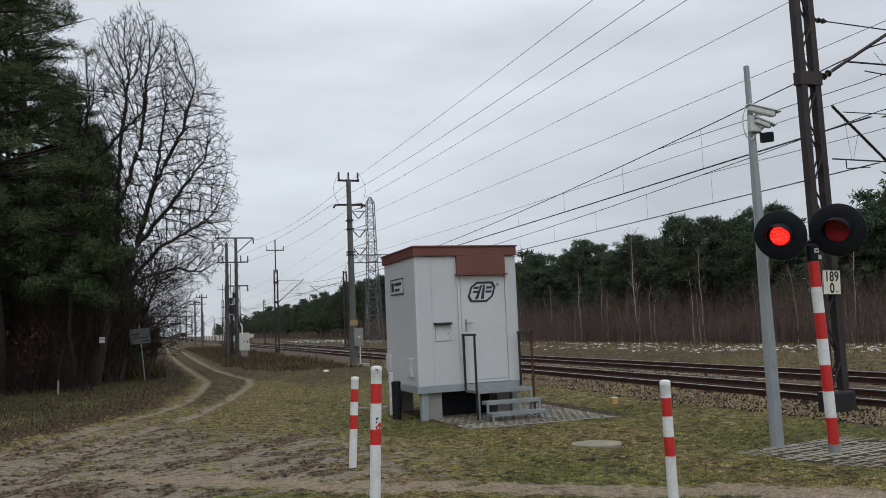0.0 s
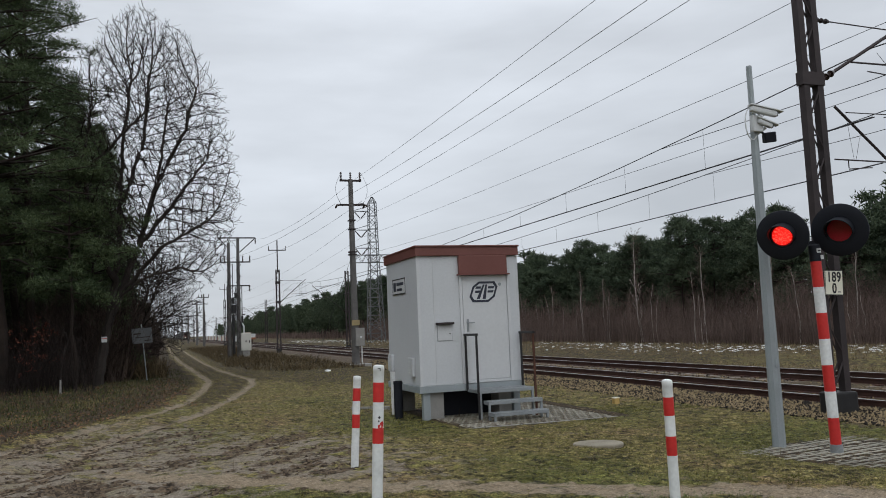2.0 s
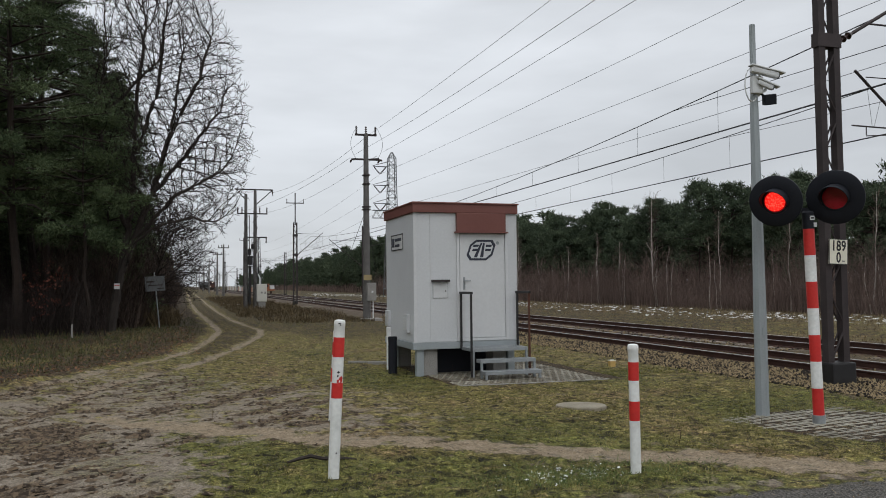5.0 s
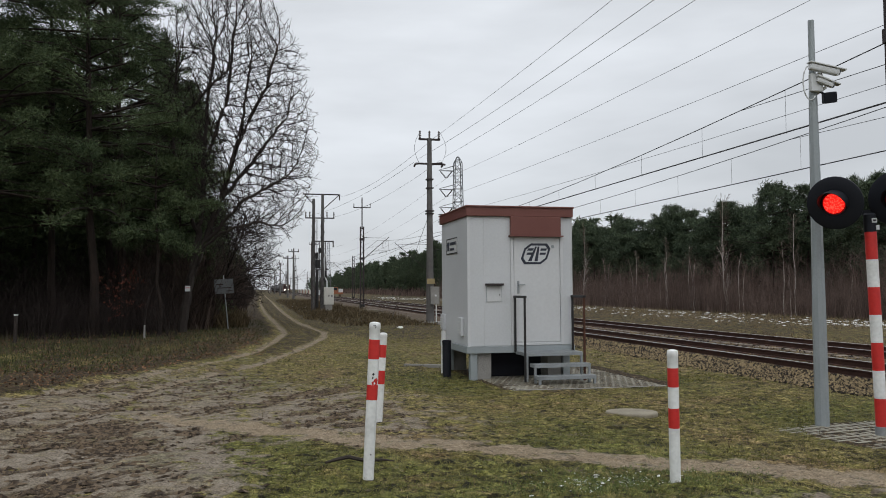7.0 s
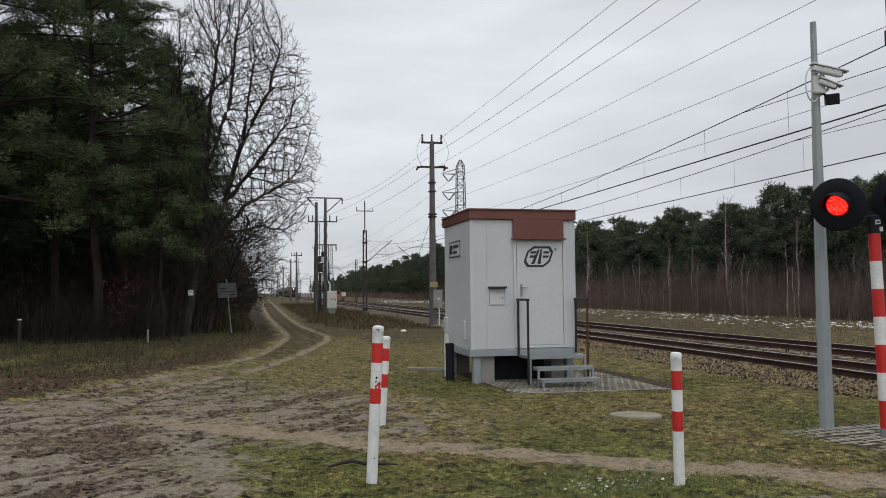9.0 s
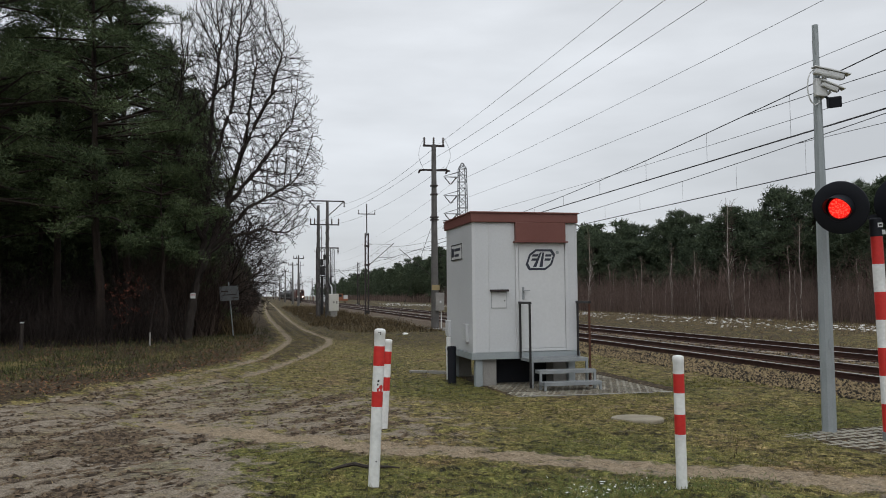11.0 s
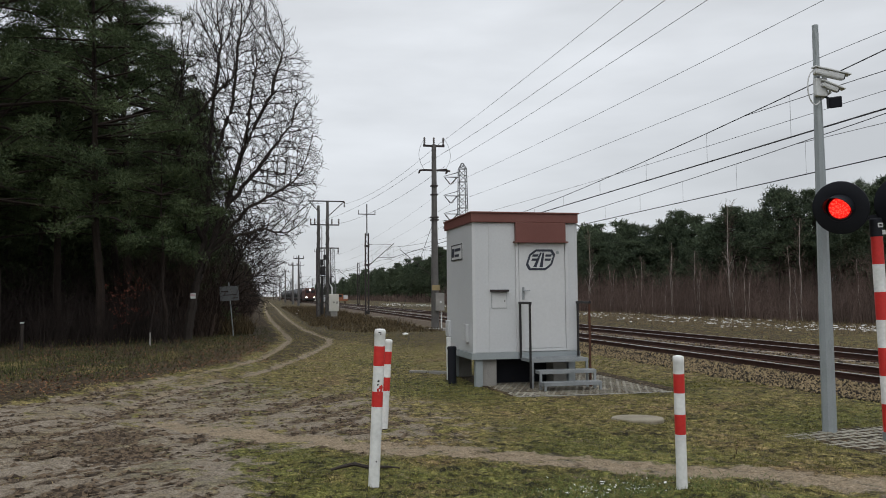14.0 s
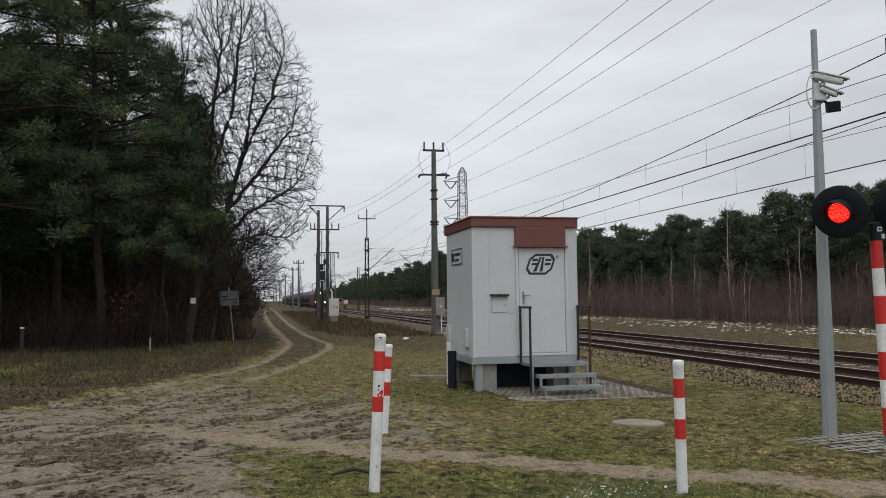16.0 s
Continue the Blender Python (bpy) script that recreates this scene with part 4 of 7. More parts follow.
def signal():
    gzs = gz(SGX, SGY)
    s = empty("crossing_signal", SGX, SGY, gzs, "level crossing signal with two red lamps on a striped post", "crossing signal")
    s.matrix_world = pose(SGX, SGY, gzs, 0, -1.8, 0)
    bm = bmesh.new()
    lathe(bm, [(0.072, -0.3), (0.072, 0.1)], 24)
    part("socket", bm, M_ZINC, s, "grey steel socket", True)
    z, step = 0.1, 0.31
    for i in range(7):
        bm = bmesh.new()
        lathe(bm, [(0.062, z), (0.062, z + step)], 24)
        part("band", bm, M_WHITE if i % 2 else M_RED, s, "white painted band" if i % 2 else "red painted band", True)
        z += step
    bm = bmesh.new()
    lathe(bm, [(0.066, z), (0.066, z + 0.19), (0.05, z + 0.21)], 24)
    cap = part("top_sleeve", bm, M_BLACKPLASTIC, s, "black sleeve", True)
    bm = bmesh.new()
    box(bm, -0.03, 0.03, -0.071, -0.062, z + 0.1, z + 0.15)
    st = part("sticker", bm, M_CAMWHITE, cap)
    bm = bmesh.new()
    box(bm, -0.02, 0.02, -0.0725, -0.0708, z + 0.115, z + 0.135)
    part("bar", bm, M_INK, st)
    bm = bmesh.new()
    box(bm, 0.02, 0.06, -0.07, -0.058, z + 0.02, z + 0.07)
    part("sticker", bm, M_CAMWHITE, cap)
    bm = bmesh.new()
    beam(bm, (-0.3, 0.26, z + 0.22), (0.36, 0.06, z + 0.24), 0.05, 0.05)
    part("crossarm", bm, M_BLACKPLASTIC, s)
    heads = []
    for x, y, zz, d, label in ((-0.39, 0.08, z + 0.335, 0.3, "round black lamp head"), (0.245, -0.17, z + 0.35, 0.318, "round black lamp head")):
        q = d / 0.39
        m = Matrix.Translation((x, y, zz)) @ pose(0, 0, 0, 0, 0, -57) @ pose(0, 0, 0, 101, 0, 0)
        bm = bmesh.new()                                     # z of the head looks at the road
        lathe(bm, [(0.10 * q, -0.34), (0.17 * q, -0.30), (0.18 * q, -0.10), (d - 0.012, -0.055), (d, -0.045), (d, -0.02), (d - 0.02, -0.008), (0.24 * q, 0.0), (0.205 * q, 0.0), (0.2 * q, -0.006), (0.17 * q, -0.004), (0.165 * q, -0.014)], 48)
        head = part("lamp_head", bm, M_BLACKPLASTIC, s, label, True)
        head.matrix_basis = m
        bm = bmesh.new()                                     # hood over the lens
        n = 22
        rows = []
        for k in range(n + 1):
            a = radians(-25 + 230 * k / n)
            ln = 0.004 + 0.21 * max(0.0, math.sin((a + radians(25)) / radians(230) * math.pi)) ** 0.8
            c_, s_ = math.cos(a), math.sin(a)
            rows.append([bm.verts.new((r * c_, r * s_, zz_)) for r, zz_ in ((0.2 * q, -0.005), (0.192 * q, ln), (0.184 * q, ln), (0.192 * q, -0.005))])
        for a_, b_ in zip(rows, rows[1:]):
            for k in range(4):
                bm.faces.new((a_[k], b_[k], b_[(k + 1) % 4], a_[(k + 1) % 4]))
        bm.faces.new(rows[0])
        bm.faces.new(rows[-1][::-1])
        bmesh.ops.recalc_face_normals(bm, faces=bm.faces)
        part("hood", bm, M_BLACKPLASTIC, head, "black lens hood", True)
        bm = bmesh.new()                                     # dark red lens at the back of the opening
        lathe(bm, [(0.168 * q, -0.02), (0.168 * q, -0.008), (0.12 * q, -0.002), (0.05 * q, 0.0)], 36)
        part("lens", bm, M_LENS, head, "dark red lens", True)
        bm = bmesh.new()                                     # lamp plate, glowing on its front
        lathe(bm, [(0.15 * q, -0.004), (0.15 * q, 0.0)], 36)
        for k in range(74):
            rr, aa = 0.14 * q * math.sqrt((k + 0.5) / 74), k * 2.39996 + rng.uniform(-0.2, 0.2)
            r_ = bmesh.ops.create_icosphere(bm, subdivisions=1, radius=rng.uniform(0.004, 0.0125), matrix=Matrix.Translation((rr * math.cos(aa), rr * math.sin(aa), 0.0)))
            for v in r_["verts"]:
                for fc in v.link_faces:
                    fc.material_index = 1
        plate = part("lamp_plate", bm, [M_LEDON, M_LEDHOT], head, "plate of glowing red lights")
        heads.append(plate)
    return heads


LAMP_PLATES = signal()


# ---- camera pole ----
CPX, CPY = 7.86, 8.12


def camera_pole():
    z0 = gz(CPX, CPY)
    e = empty("camera_pole", CPX, CPY, z0, "tapered grey steel pole with two surveillance cameras", "camera pole")
    H = 4.92
    bm = bmesh.new()
    lathe(bm, [(0.082, -0.1), (0.078, 1.2), (0.058, 3.2), (0.05, 3.9), (0.038, 4.3), (0.036, H)], 8)
    part("shaft", bm, M_GREYPAINT, e)
    bm = bmesh.new()
    box(bm, -0.03, 0.03, -0.083, -0.075, 1.0, 1.1)
    part("sticker", bm, M_GREYPAINT, e)
    def housing(name, x, zz, L, tilt, r):
        m = Matrix.Translation((x, -0.12, zz)) @ pose(0, 0, 0, 0, tilt, -12)
        bm = bmesh.new()
        box(bm, -0.1, L, -r, r, -r, r * 0.8, 0.02)
        h = part(name, bm, M_CAMWHITE, e, "white long surveillance camera")
        h.matrix_basis = m
        bm = bmesh.new()
        box(bm, -0.12, L + 0.07, -r - 0.012, r + 0.012, r * 0.8, r * 0.8 + 0.018, 0.005)
        part("sunshield", bm, M_CAMWHITE, h)
        bm = bmesh.new()
        box(bm, L, L + 0.012, -r * 0.7, r * 0.7, -r * 0.7, r * 0.5)
        part("front_glass", bm, M_WINDOW, h)
        bm = bmesh.new()
        rod(bm, (0.05, 0.03, -r), (-0.02, 0.1, -r - 0.12), 0.02)
        part("bracket", bm, M_CAMWHITE, h)
    housing("camera_housing", -0.02, 4.30, 0.26, 13, 0.042)
    housing("camera_housing", 0.07, 4.13, 0.11, 22, 0.034)
    bm = bmesh.new()
    box(bm, -0.09, 0.07, -0.1, -0.035, 4.02, 4.24, 0.015)
    part("junction_box", bm, M_CAMWHITE, e, "white junction box")
    bm = bmesh.new()
    box(bm, -0.075, 0.075, -0.05, 0.05, -0.065, 0.065, 0.012)
    sp2 = part("floodlight", bm, M_BLACKPLASTIC, e, "small black infrared floodlight")
    sp2.matrix_basis = Matrix.Translation((0.15, -0.1, 3.95)) @ pose(0, 0, 0, 14, -6, -20)
    bm = bmesh.new()
    rod(bm, (0.03, -0.05, 4.05), (0.11, -0.1, 3.97), 0.015)
    part("arm", bm, M_BLACKPLASTIC, e)
    bm = bmesh.new()
    pts = [Vector((-0.08 + 0.1 * math.cos(radians(60 + 250 * u)), -0.06, 4.13 + 0.21 * math.sin(radians(60 + 250 * u)))) for u in [i / 16 for i in range(17)]]
    tube(bm, pts, 0.008, 6)
    part("cable", bm, M_CAMWHITE, e, "pale looped cable")


camera_pole()


# ---- catenary masts ----
def lattice(bm, x, y, z0, z1, w0, w1, d, panels, leg=0.07, r=0.018):
    """Two upright channels tied by zigzag laces."""
    for s in (-1, 1):
        beam(bm, (x + s * w0 / 2, y, z0), (x + s * w1 / 2, y, z1), leg, d)
    for i in range(panels):
        a, b = i / panels, (i + 1) / panels
        wa, wb = w0 + (w1 - w0) * a, w0 + (w1 - w0) * b
        za, zb = z0 + (z1 - z0) * a, z0 + (z1 - z0) * b
        s = 1 if i % 2 else -1
        for yy in (-d * 0.42, d * 0.42):
            rod(bm, (x + s * wa / 2, y + yy, za), (x - s * wb / 2, y + yy, zb), r, n=5)


def insulator(bm, p, q, r, discs):
    p, q = Vector(p), Vector(q)
    rod(bm, p, q, r * 0.45, n=8)
    for i in range(discs):
        c = p.lerp(q, (i + 0.5) / discs)
        d = (q - p).normalized() * (q - p).length / discs * 0.3
        rod(bm, c - d, c + d, r, r * 0.55, n=10)


def catenary_mast(x, y, label, side, top_arm, height=8.9):
    """side: 1 reaches over a track to larger x."""
    z0 = gz(x, y)
    e = empty("catenary_mast", x, y, z0, label, "catenary mast", "masts along the tracks")
    bm = bmesh.new()
    box(bm, -0.27, 0.27, -0.2, 0.2, -0.3, 0.42, 0.03)
    part("footing", bm, M_BLACKSTEEL, e, "black tarred concrete footing")
    bm = bmesh.new()
    lattice(bm, 0, 0, 0.42, height, 0.36, 0.33, 0.14, 13, 0.15)
    part("lattice_post", bm, M_MAST, e, "dark brown lattice steel post")
    s = side
    foot, tip_x, tip_z = (4.95, 3.0, 7.35) if s > 0 else (3.75, 4.05, 6.85)
    if s > 0 and y < 20:
        foot, tip_x, tip_z = 6.17, 2.6, 7.5
    foot, tip_z = foot - z0, tip_z - z0
    slope = (tip_z - foot) / (tip_x - 0.26)
    for z in (foot, foot + 2.1):
        bm = bmesh.new()
        box(bm, -0.27, 0.27, -0.09, 0.09, z - 0.13, z + 0.13)
        part("clamp_plate", bm, M_MAST, e)
    bm = bmesh.new()
    insulator(bm, (s * 0.26, 0, foot), (s * 0.62, 0, foot + 0.36 * slope), 0.075, 3)
    part("strut_insulator", bm, M_INSUL, e, "brown strut insulator")
    bm = bmesh.new()
    rod(bm, (s * 0.62, 0, foot + 0.36 * slope), (s * tip_x, 0, tip_z), 0.035, n=8)
    part("strut", bm, M_MAST, e)
    bm = bmesh.new()
    rod(bm, (s * 0.26, 0, tip_z - 0.1), (s * (tip_x - 0.35), 0, tip_z - 0.14), 0.014, n=6)
    insulator(bm, (s * 0.26, 0, tip_z - 0.1), (s * 0.6, 0, tip_z - 0.11), 0.055, 3)
    part("tie_rod", bm, M_MAST, e)
    arm_z = (5.45 if s < 0 else 6.6 if y < 20 else 5.78) - z0
    ax = 0.26 + (arm_z - foot) / slope
    bm = bmesh.new()
    rod(bm, (s * ax, 0, arm_z), (s * (tip_x + 0.15), 0, arm_z + 0.02), 0.02, n=6)
    rod(bm, (s * (tip_x - 0.3), 0, arm_z), (s * (tip_x - 0.3), 0, arm_z - 0.2), 0.014, n=6)
    rod(bm, (s * (tip_x - 1.1), 0, arm_z - 0.16), (s * (tip_x - 0.3), 0, arm_z - 0.22), 0.014, n=6)
    part("registration_arm", bm, M_MAST, e)
    bm = bmesh.new()
    rod(bm, (s * (tip_x - 0.35), 0, tip_z - 0.2), (s * (tip_x - 0.5), 0, arm_z), 0.006, n=4)
    rod(bm, (s * (tip_x - 0.8), 0, tip_z - 0.65), (s * (tip_x - 0.55), 0, arm_z), 0.006, n=4)
    part("hanger", bm, M_WIRE, e)
    if top_arm:
        bm = bmesh.new()
        beam(bm, (0, 0, height - 0.3), (0, 0, 12.1), 0.11, 0.11)
        part("extension", bm, M_MAST, e)
        bm = bmesh.new()
        beam(bm, (-0.95, 0, 11.0), (0.95, 0, 11.0), 0.09, 0.09)
        part("crossarm", bm, M_MAST, e)
        for xx in (-0.9, 0.9):
            bm = bmesh.new()
            insulator(bm, (xx, 0, 11.04), (xx, 0, 11.45), 0.06, 3)
            part("pin_insulator", bm, M_INSUL, e)
    return e


MAST_YS = [11.7, 86.0, 160.0, 235.0, 310.0, 385.0, 460.0]
MASTX, MASTX2 = 12.55, 20.9
for i, y in enumerate(MAST_YS):
    mast = catenary_mast(MASTX, y, "tall brown lattice catenary mast beside the near track", 1, True)
    if i == 0:
        first_mast = mast
    catenary_mast(MASTX2, y + 3.5, "brown lattice catenary mast on the wood side", -1, False)


def text_mesh(txt, size):
    cu = bpy.data.curves.new("sign_text", "FONT")
    cu.body, cu.size, cu.align_x, cu.align_y, cu.extrude = txt, size, "CENTER", "CENTER", 0.002
    cu.offset = 0.006
    ob = bpy.data.objects.new("sign_text", cu)
    scene.collection.objects.link(ob)
    bpy.context.view_layer.update()
    me = bpy.data.meshes.new_from_object(ob.evaluated_get(bpy.context.evaluated_depsgraph_get()))
    bpy.data.objects.remove(ob)
    return me


def km_sign():
    z0 = gz(MASTX, MAST_YS[0])
    bm = bmesh.new()
    box(bm, -0.19, 0.19, -0.006, 0.006, -0.235, 0.235, 0.004)
    s = part("distance_plate", bm, M_SIGN, first_mast, "cream distance plate reading 189 over 0")
    s.matrix_basis = pose(-0.03, -0.16, 2.46, 0, 2.5, -10)
    for txt, x, z, size in (("1", -0.1, 0.1, 0.265), ("8", 0.0, 0.1, 0.265), ("9", 0.1, 0.1, 0.265), ("0", 0.0, -0.115, 0.265)):
        me = text_mesh(txt, size)
        me.materials.clear()
        t = finish("digit", me, M_INK, s, "black digit")
        t.matrix_basis = pose(x, -0.009, z, 90, 0, 0) @ Matrix.Diagonal((0.7, 1, 1, 1))
    bm = bmesh.new()
    for a in ((-0.19, 0.19, 0.222, 0.234), (-0.19, 0.19, -0.234, -0.222), (-0.188, -0.177, -0.222, 0.222), (0.177, 0.188, -0.222, 0.222)):
        box(bm, a[0], a[1], -0.009, -0.005, a[2], a[3])
    part("border", bm, M_INK, s)
    bm = bmesh.new()
    box(bm, 0.07, 0.13, -0.009, -0.005, -0.185, -0.16)
    part("small_print", bm, M_CONCRETE, s, "faint grey bar")


km_sign()


# ---- overhead wires along the tracks ----
def single_wire(name, p, q, sag, r, label, group="overhead wires"):
    bm = bmesh.new()
    wire(bm, p, q, sag, r)
    return tagged(part(name, bm, M_WIRE), label, "wire", group)


spans = list(zip([-62.0] + MAST_YS, MAST_YS + [535.0]))
for k, (ya, yb) in enumerate(spans[:6]):
    for cx, off in ((14.25, 0.0), (18.45, 3.5)):
        za, sag, zc = (6.95, 1.25, 5.5) if off == 0 else (6.8, 0.8, 5.42)
        bm = bmesh.new()
        wire(bm, (cx, ya + off, za), (cx, yb + off, za), sag, 0.0135, 5, 16)
        w = tagged(part("catenary_wire", bm, M_WIRE), "dark sagging messenger wire with droppers over the track", "wire", "overhead wires")
        if k < 3:
            bm = bmesh.new()
            u = 7.3 / (yb - ya)
            zk = za - 4 * sag * u * (1 - u)
            tube(bm, [Vector((cx, yb + off - 7.3, zk)), Vector((cx, yb + off - 0.3, zk - 0.2)), Vector((cx, yb + off + 0.3, zk - 0.2)), Vector((cx, yb + off + 7.3, zk))], 0.009, 5)
            part("stitch_wire", bm, M_WIRE, w)
        bm = bmesh.new()
        for dx in (-0.03, 0.03):
            wire(bm, (cx + dx - 0.15, ya + off, zc), (cx + dx + 0.15, yb + off, zc), 0.0, 0.0105, 4, 4)
        part("contact_wire", bm, M_WIRE, w)
        if k < 3:
            start = 24.8 if off == 0 else 25.85
            for y in [start + 3.84 * i for i in range(-24, 48)]:
                u = (y - ya - off) / (yb - ya)
                if not 0.04 < u < 0.96:
                    continue
                zt = za - 4 * sag * u * (1 - u)
                bm = bmesh.new()
                rod(bm, (cx, y, zt), (cx, y, zc), 0.005, n=4)
                part("dropper", bm, M_WIRE, w)


# ---- power pole with crossarms ----
POX, POY = 10.85, 43.6
M_STRAWPLATE = material("worn_yellowish_plate", (0.22, 0.17, 0.08), (0.34, 0.27, 0.14), 6.0, 0.6, 0, 0.05)


def power_pole():
    z0 = gz(POX, POY)
    e = empty("power_pole", POX, POY, z0, "grey concrete power pole with two crossarms and a meter box", "power pole")
    H = 10.5
    bm = bmesh.new()
    lathe(bm, [(0.24, -0.4), (0.23, 0.0), (0.13, H)], 12)
    part("shaft", bm, M_POLE, e, "tapered grey concrete shaft", True)
    bm = bmesh.new()
    box(bm, -0.62, 0.62, -0.06, 0.06, H - 0.12, H - 0.02)
    arm = part("crossarm", bm, M_MAST, e)
    for x in (-0.55, 0.0, 0.55):
        bm = bmesh.new()
        insulator(bm, (x, 0, H - 0.02), (x, 0, H + 0.42), 0.075, 4)
        part("pin_insulator", bm, M_INSUL, arm)
    bm = bmesh.new()
    box(bm, -0.8, 0.8, -0.05, 0.05, 8.98, 9.08)
    rod(bm, (0.1, 0, 9.05), (0.75, 0, 9.12), 0.03)
    arm = part("crossarm", bm, M_MAST, e)
    for x in (-0.8, 0.8):
        for s in (-1, 1):
            bm = bmesh.new()
            insulator(bm, (x, s * 0.05, 9.02), (x, s * 0.5, 8.92), 0.06, 3)
            part("strain_insulator", bm, M_INSUL, arm)
    for z in (6.15, 6.3, 7.6, 8.1):
        bm = bmesh.new()
        box(bm, -0.22 if z < 7 else -0.19, 0.22 if z < 7 else 0.19, -0.2, 0.2, z, z + 0.07)
        part("clamp", bm, M_MAST, e)
    for sx, sy in ((-1.6, 3.8), (1.8, 3.6)):
        bm = bmesh.new()
        rod(bm, (sx, sy, 0), (0, 0.1, 6.2), 0.011, n=6)
        part("guy_wire", bm, M_WIRE, e)
    for x in (-0.85, 0.9):
        bm = bmesh.new()
        pts = [Vector((x * (0.65 + 0.4 * math.sin(math.pi * u)), -0.1, H + 0.35 - (H + 0.35 - 8.95) * u)) for u in [i / 14 for i in range(15)]]
        tube(bm, pts, 0.01, 5)
        part("jumper", bm, M_WIRE, e)
    bm = bmesh.new()
    box(bm, -0.05, 0.45, -0.42, -0.18, 1.05, 2.05, 0.02)
    b = part("meter_box", bm, M_CONCRETE, e, "grey steel meter box")
    bm = bmesh.new()
    box(bm, 0.18, 0.28, -0.43, -0.42, 1.5, 1.6)
    part("label_plate", bm, M_CAMWHITE, b)
    bm = bmesh.new()
    box(bm, -0.22, 0.22, -0.26, -0.2, 2.2, 2.5)
    part("number_plate", bm, M_STRAWPLATE, e, "worn yellowish plate")
    bm = bmesh.new()
    rod(bm, (0.3, -0.25, -0.1), (0.3, -0.25, 1.05), 0.035)
    part("conduit", bm, M_CAMWHITE, e, "pale conduit")
    bm = bmesh.new()
    box(bm, -0.55, 0.75, -0.6, 0.4, -0.15, 0.07, 0.02)
    part("plinth", bm, M_CONCRETE, e, "pale concrete plinth")


power_pole()
PZ = gz(POX, POY)
for x, z, sag, far in ((10.9, 10.05, 0.4, (8.44, 69.9, 9.75)), (10.05, 8.88, 0.7, (5.5, 69.9, 8.0)), (11.6, 9.05, 0.45, (7.95, 69.9, 8.0))):
    single_wire("power_line", (x, POY - 0.5, z), (x, POY - 62, z), sag, 0.0072, "thin dark power line from the pole towards the road", "power lines")
    single_wire("power_line", (x, POY + 0.5, z), far, 0.5, 0.0085, "thin dark power line from the pole to the transformer poles", "power lines")


# ---- transformer poles and cabinet by the track ----
def transformer_station():
    z0 = gz(6.6, 70)
    e = empty("transformer_poles", 6.6, 70, z0, "two concrete poles joined by crossarms with switchgear", "power pole")
    for x, h, r in ((-0.42, 9.85, 0.15), (0.36, 10.3, 0.15)):
        bm = bmesh.new()
        lathe(bm, [(r * 1.35, -0.3), (r * 0.8, h)], 10, Matrix.Translation((x, 0, 0)))
        part("shaft", bm, M_POLE, e, "tapered grey concrete shaft", True)
        bm = bmesh.new()
        tube(bm, [Vector((x + (0.2 if i % 2 else -0.2), -0.2, 0.4 + i * 0.5)) for i in range(17)], 0.025, 5)
        part("bracing", bm, M_MAST, e)
    for z, a, b in ((10.25, -1.35, 1.85), (8.15, -1.15, 1.4), (6.1, -0.6, 1.35), (3.6, -0.65, 0.9)):
        bm = bmesh.new()
        box(bm, a, b, -0.06, 0.06, z - 0.05, z + 0.05)
        part("crossarm", bm, M_MAST, e)
    for p, q in (((0.4, 0, 8.9), (1.8, 0, 10.2)), ((-0.4, 0, 9.3), (-1.2, 0, 10.2))):
        bm = bmesh.new()
        rod(bm, p, q, 0.04, n=6)
        part("brace", bm, M_MAST, e)
    for x, z in ((-1.1, 8.2), (-0.75, 8.2), (0.75, 8.2), (1.35, 8.2), (1.85, 9.75), (1.3, 5.6), (-0.55, 5.6)):
        bm = bmesh.new()
        insulator(bm, (x, 0, z), (x, 0, z + 0.5), 0.08, 4)
        part("insulator", bm, M_INSUL, e)
    for x, z0_, z1_, w in ((-0.05, 3.7, 4.5, 0.2), (-0.12, 4.55, 5.1, 0.13), (0.1, 5.05, 5.5, 0.1), (0.62, 2.5, 3.5, 0.09), (-0.1, 0.3, 3.6, 0.11)):
        bm = bmesh.new()
        box(bm, x - w, x + w, -0.3, 0.1, z0_, z1_, 0.03)
        part("switchgear", bm, M_BLACKSTEEL, e, "dark switchgear box")
    for x, za, zb in ((-0.14, 0.2, 8.0), (0.08, 2.0, 6.0), (-0.62, 0.1, 6.0), (0.62, 3.4, 6.1)):
        bm = bmesh.new()
        rod(bm, (x, -0.2, za), (x, -0.2, zb), 0.035, n=6)
        part("conduit", bm, M_MAST, e, "dark cable conduit")
    bm = bmesh.new()
    tube(bm, [Vector(p) for p in ((0.72, -0.5, 1.9), (0.72, -0.4, 2.6), (0.55, -0.2, 3.0), (0.5, -0.2, 4.6), (0.62, -0.2, 5.0))], 0.06, 8)
    part("conduit", bm, M_CAMWHITE, e, "pale bent conduit")
    c = empty("control_cabinet", 7.45, 69.3, gz(7.45, 69.3), "cream electrical cabinet on a concrete foot beside the poles", "cabinet")
    bm = bmesh.new()
    box(bm, -0.42, 0.42, -0.2, 0.2, 0.55, 2.05, 0.03)
    part("body", bm, M_BOX, c)
    bm = bmesh.new()
    box(bm, -0.38, 0.38, -0.225, -0.2, 0.6, 2.0, 0.01)
    d = part("door", bm, M_BOX, c)
    bm = bmesh.new()
    box(bm, 0.22, 0.3, -0.25, -0.225, 1.2, 1.4)
    part("lock", bm, M_INK, d)
    bm = bmesh.new()
    box(bm, -0.08, 0.06, -0.235, -0.225, 1.25, 1.4)
    part("label_plate", bm, M_CONCRETE, d)
    bm = bmesh.new()
    box(bm, -0.3, 0.3, -0.18, 0.18, -0.2, 0.55, 0.02)
    part("foot", bm, M_CONCRETE, c)


transformer_station()


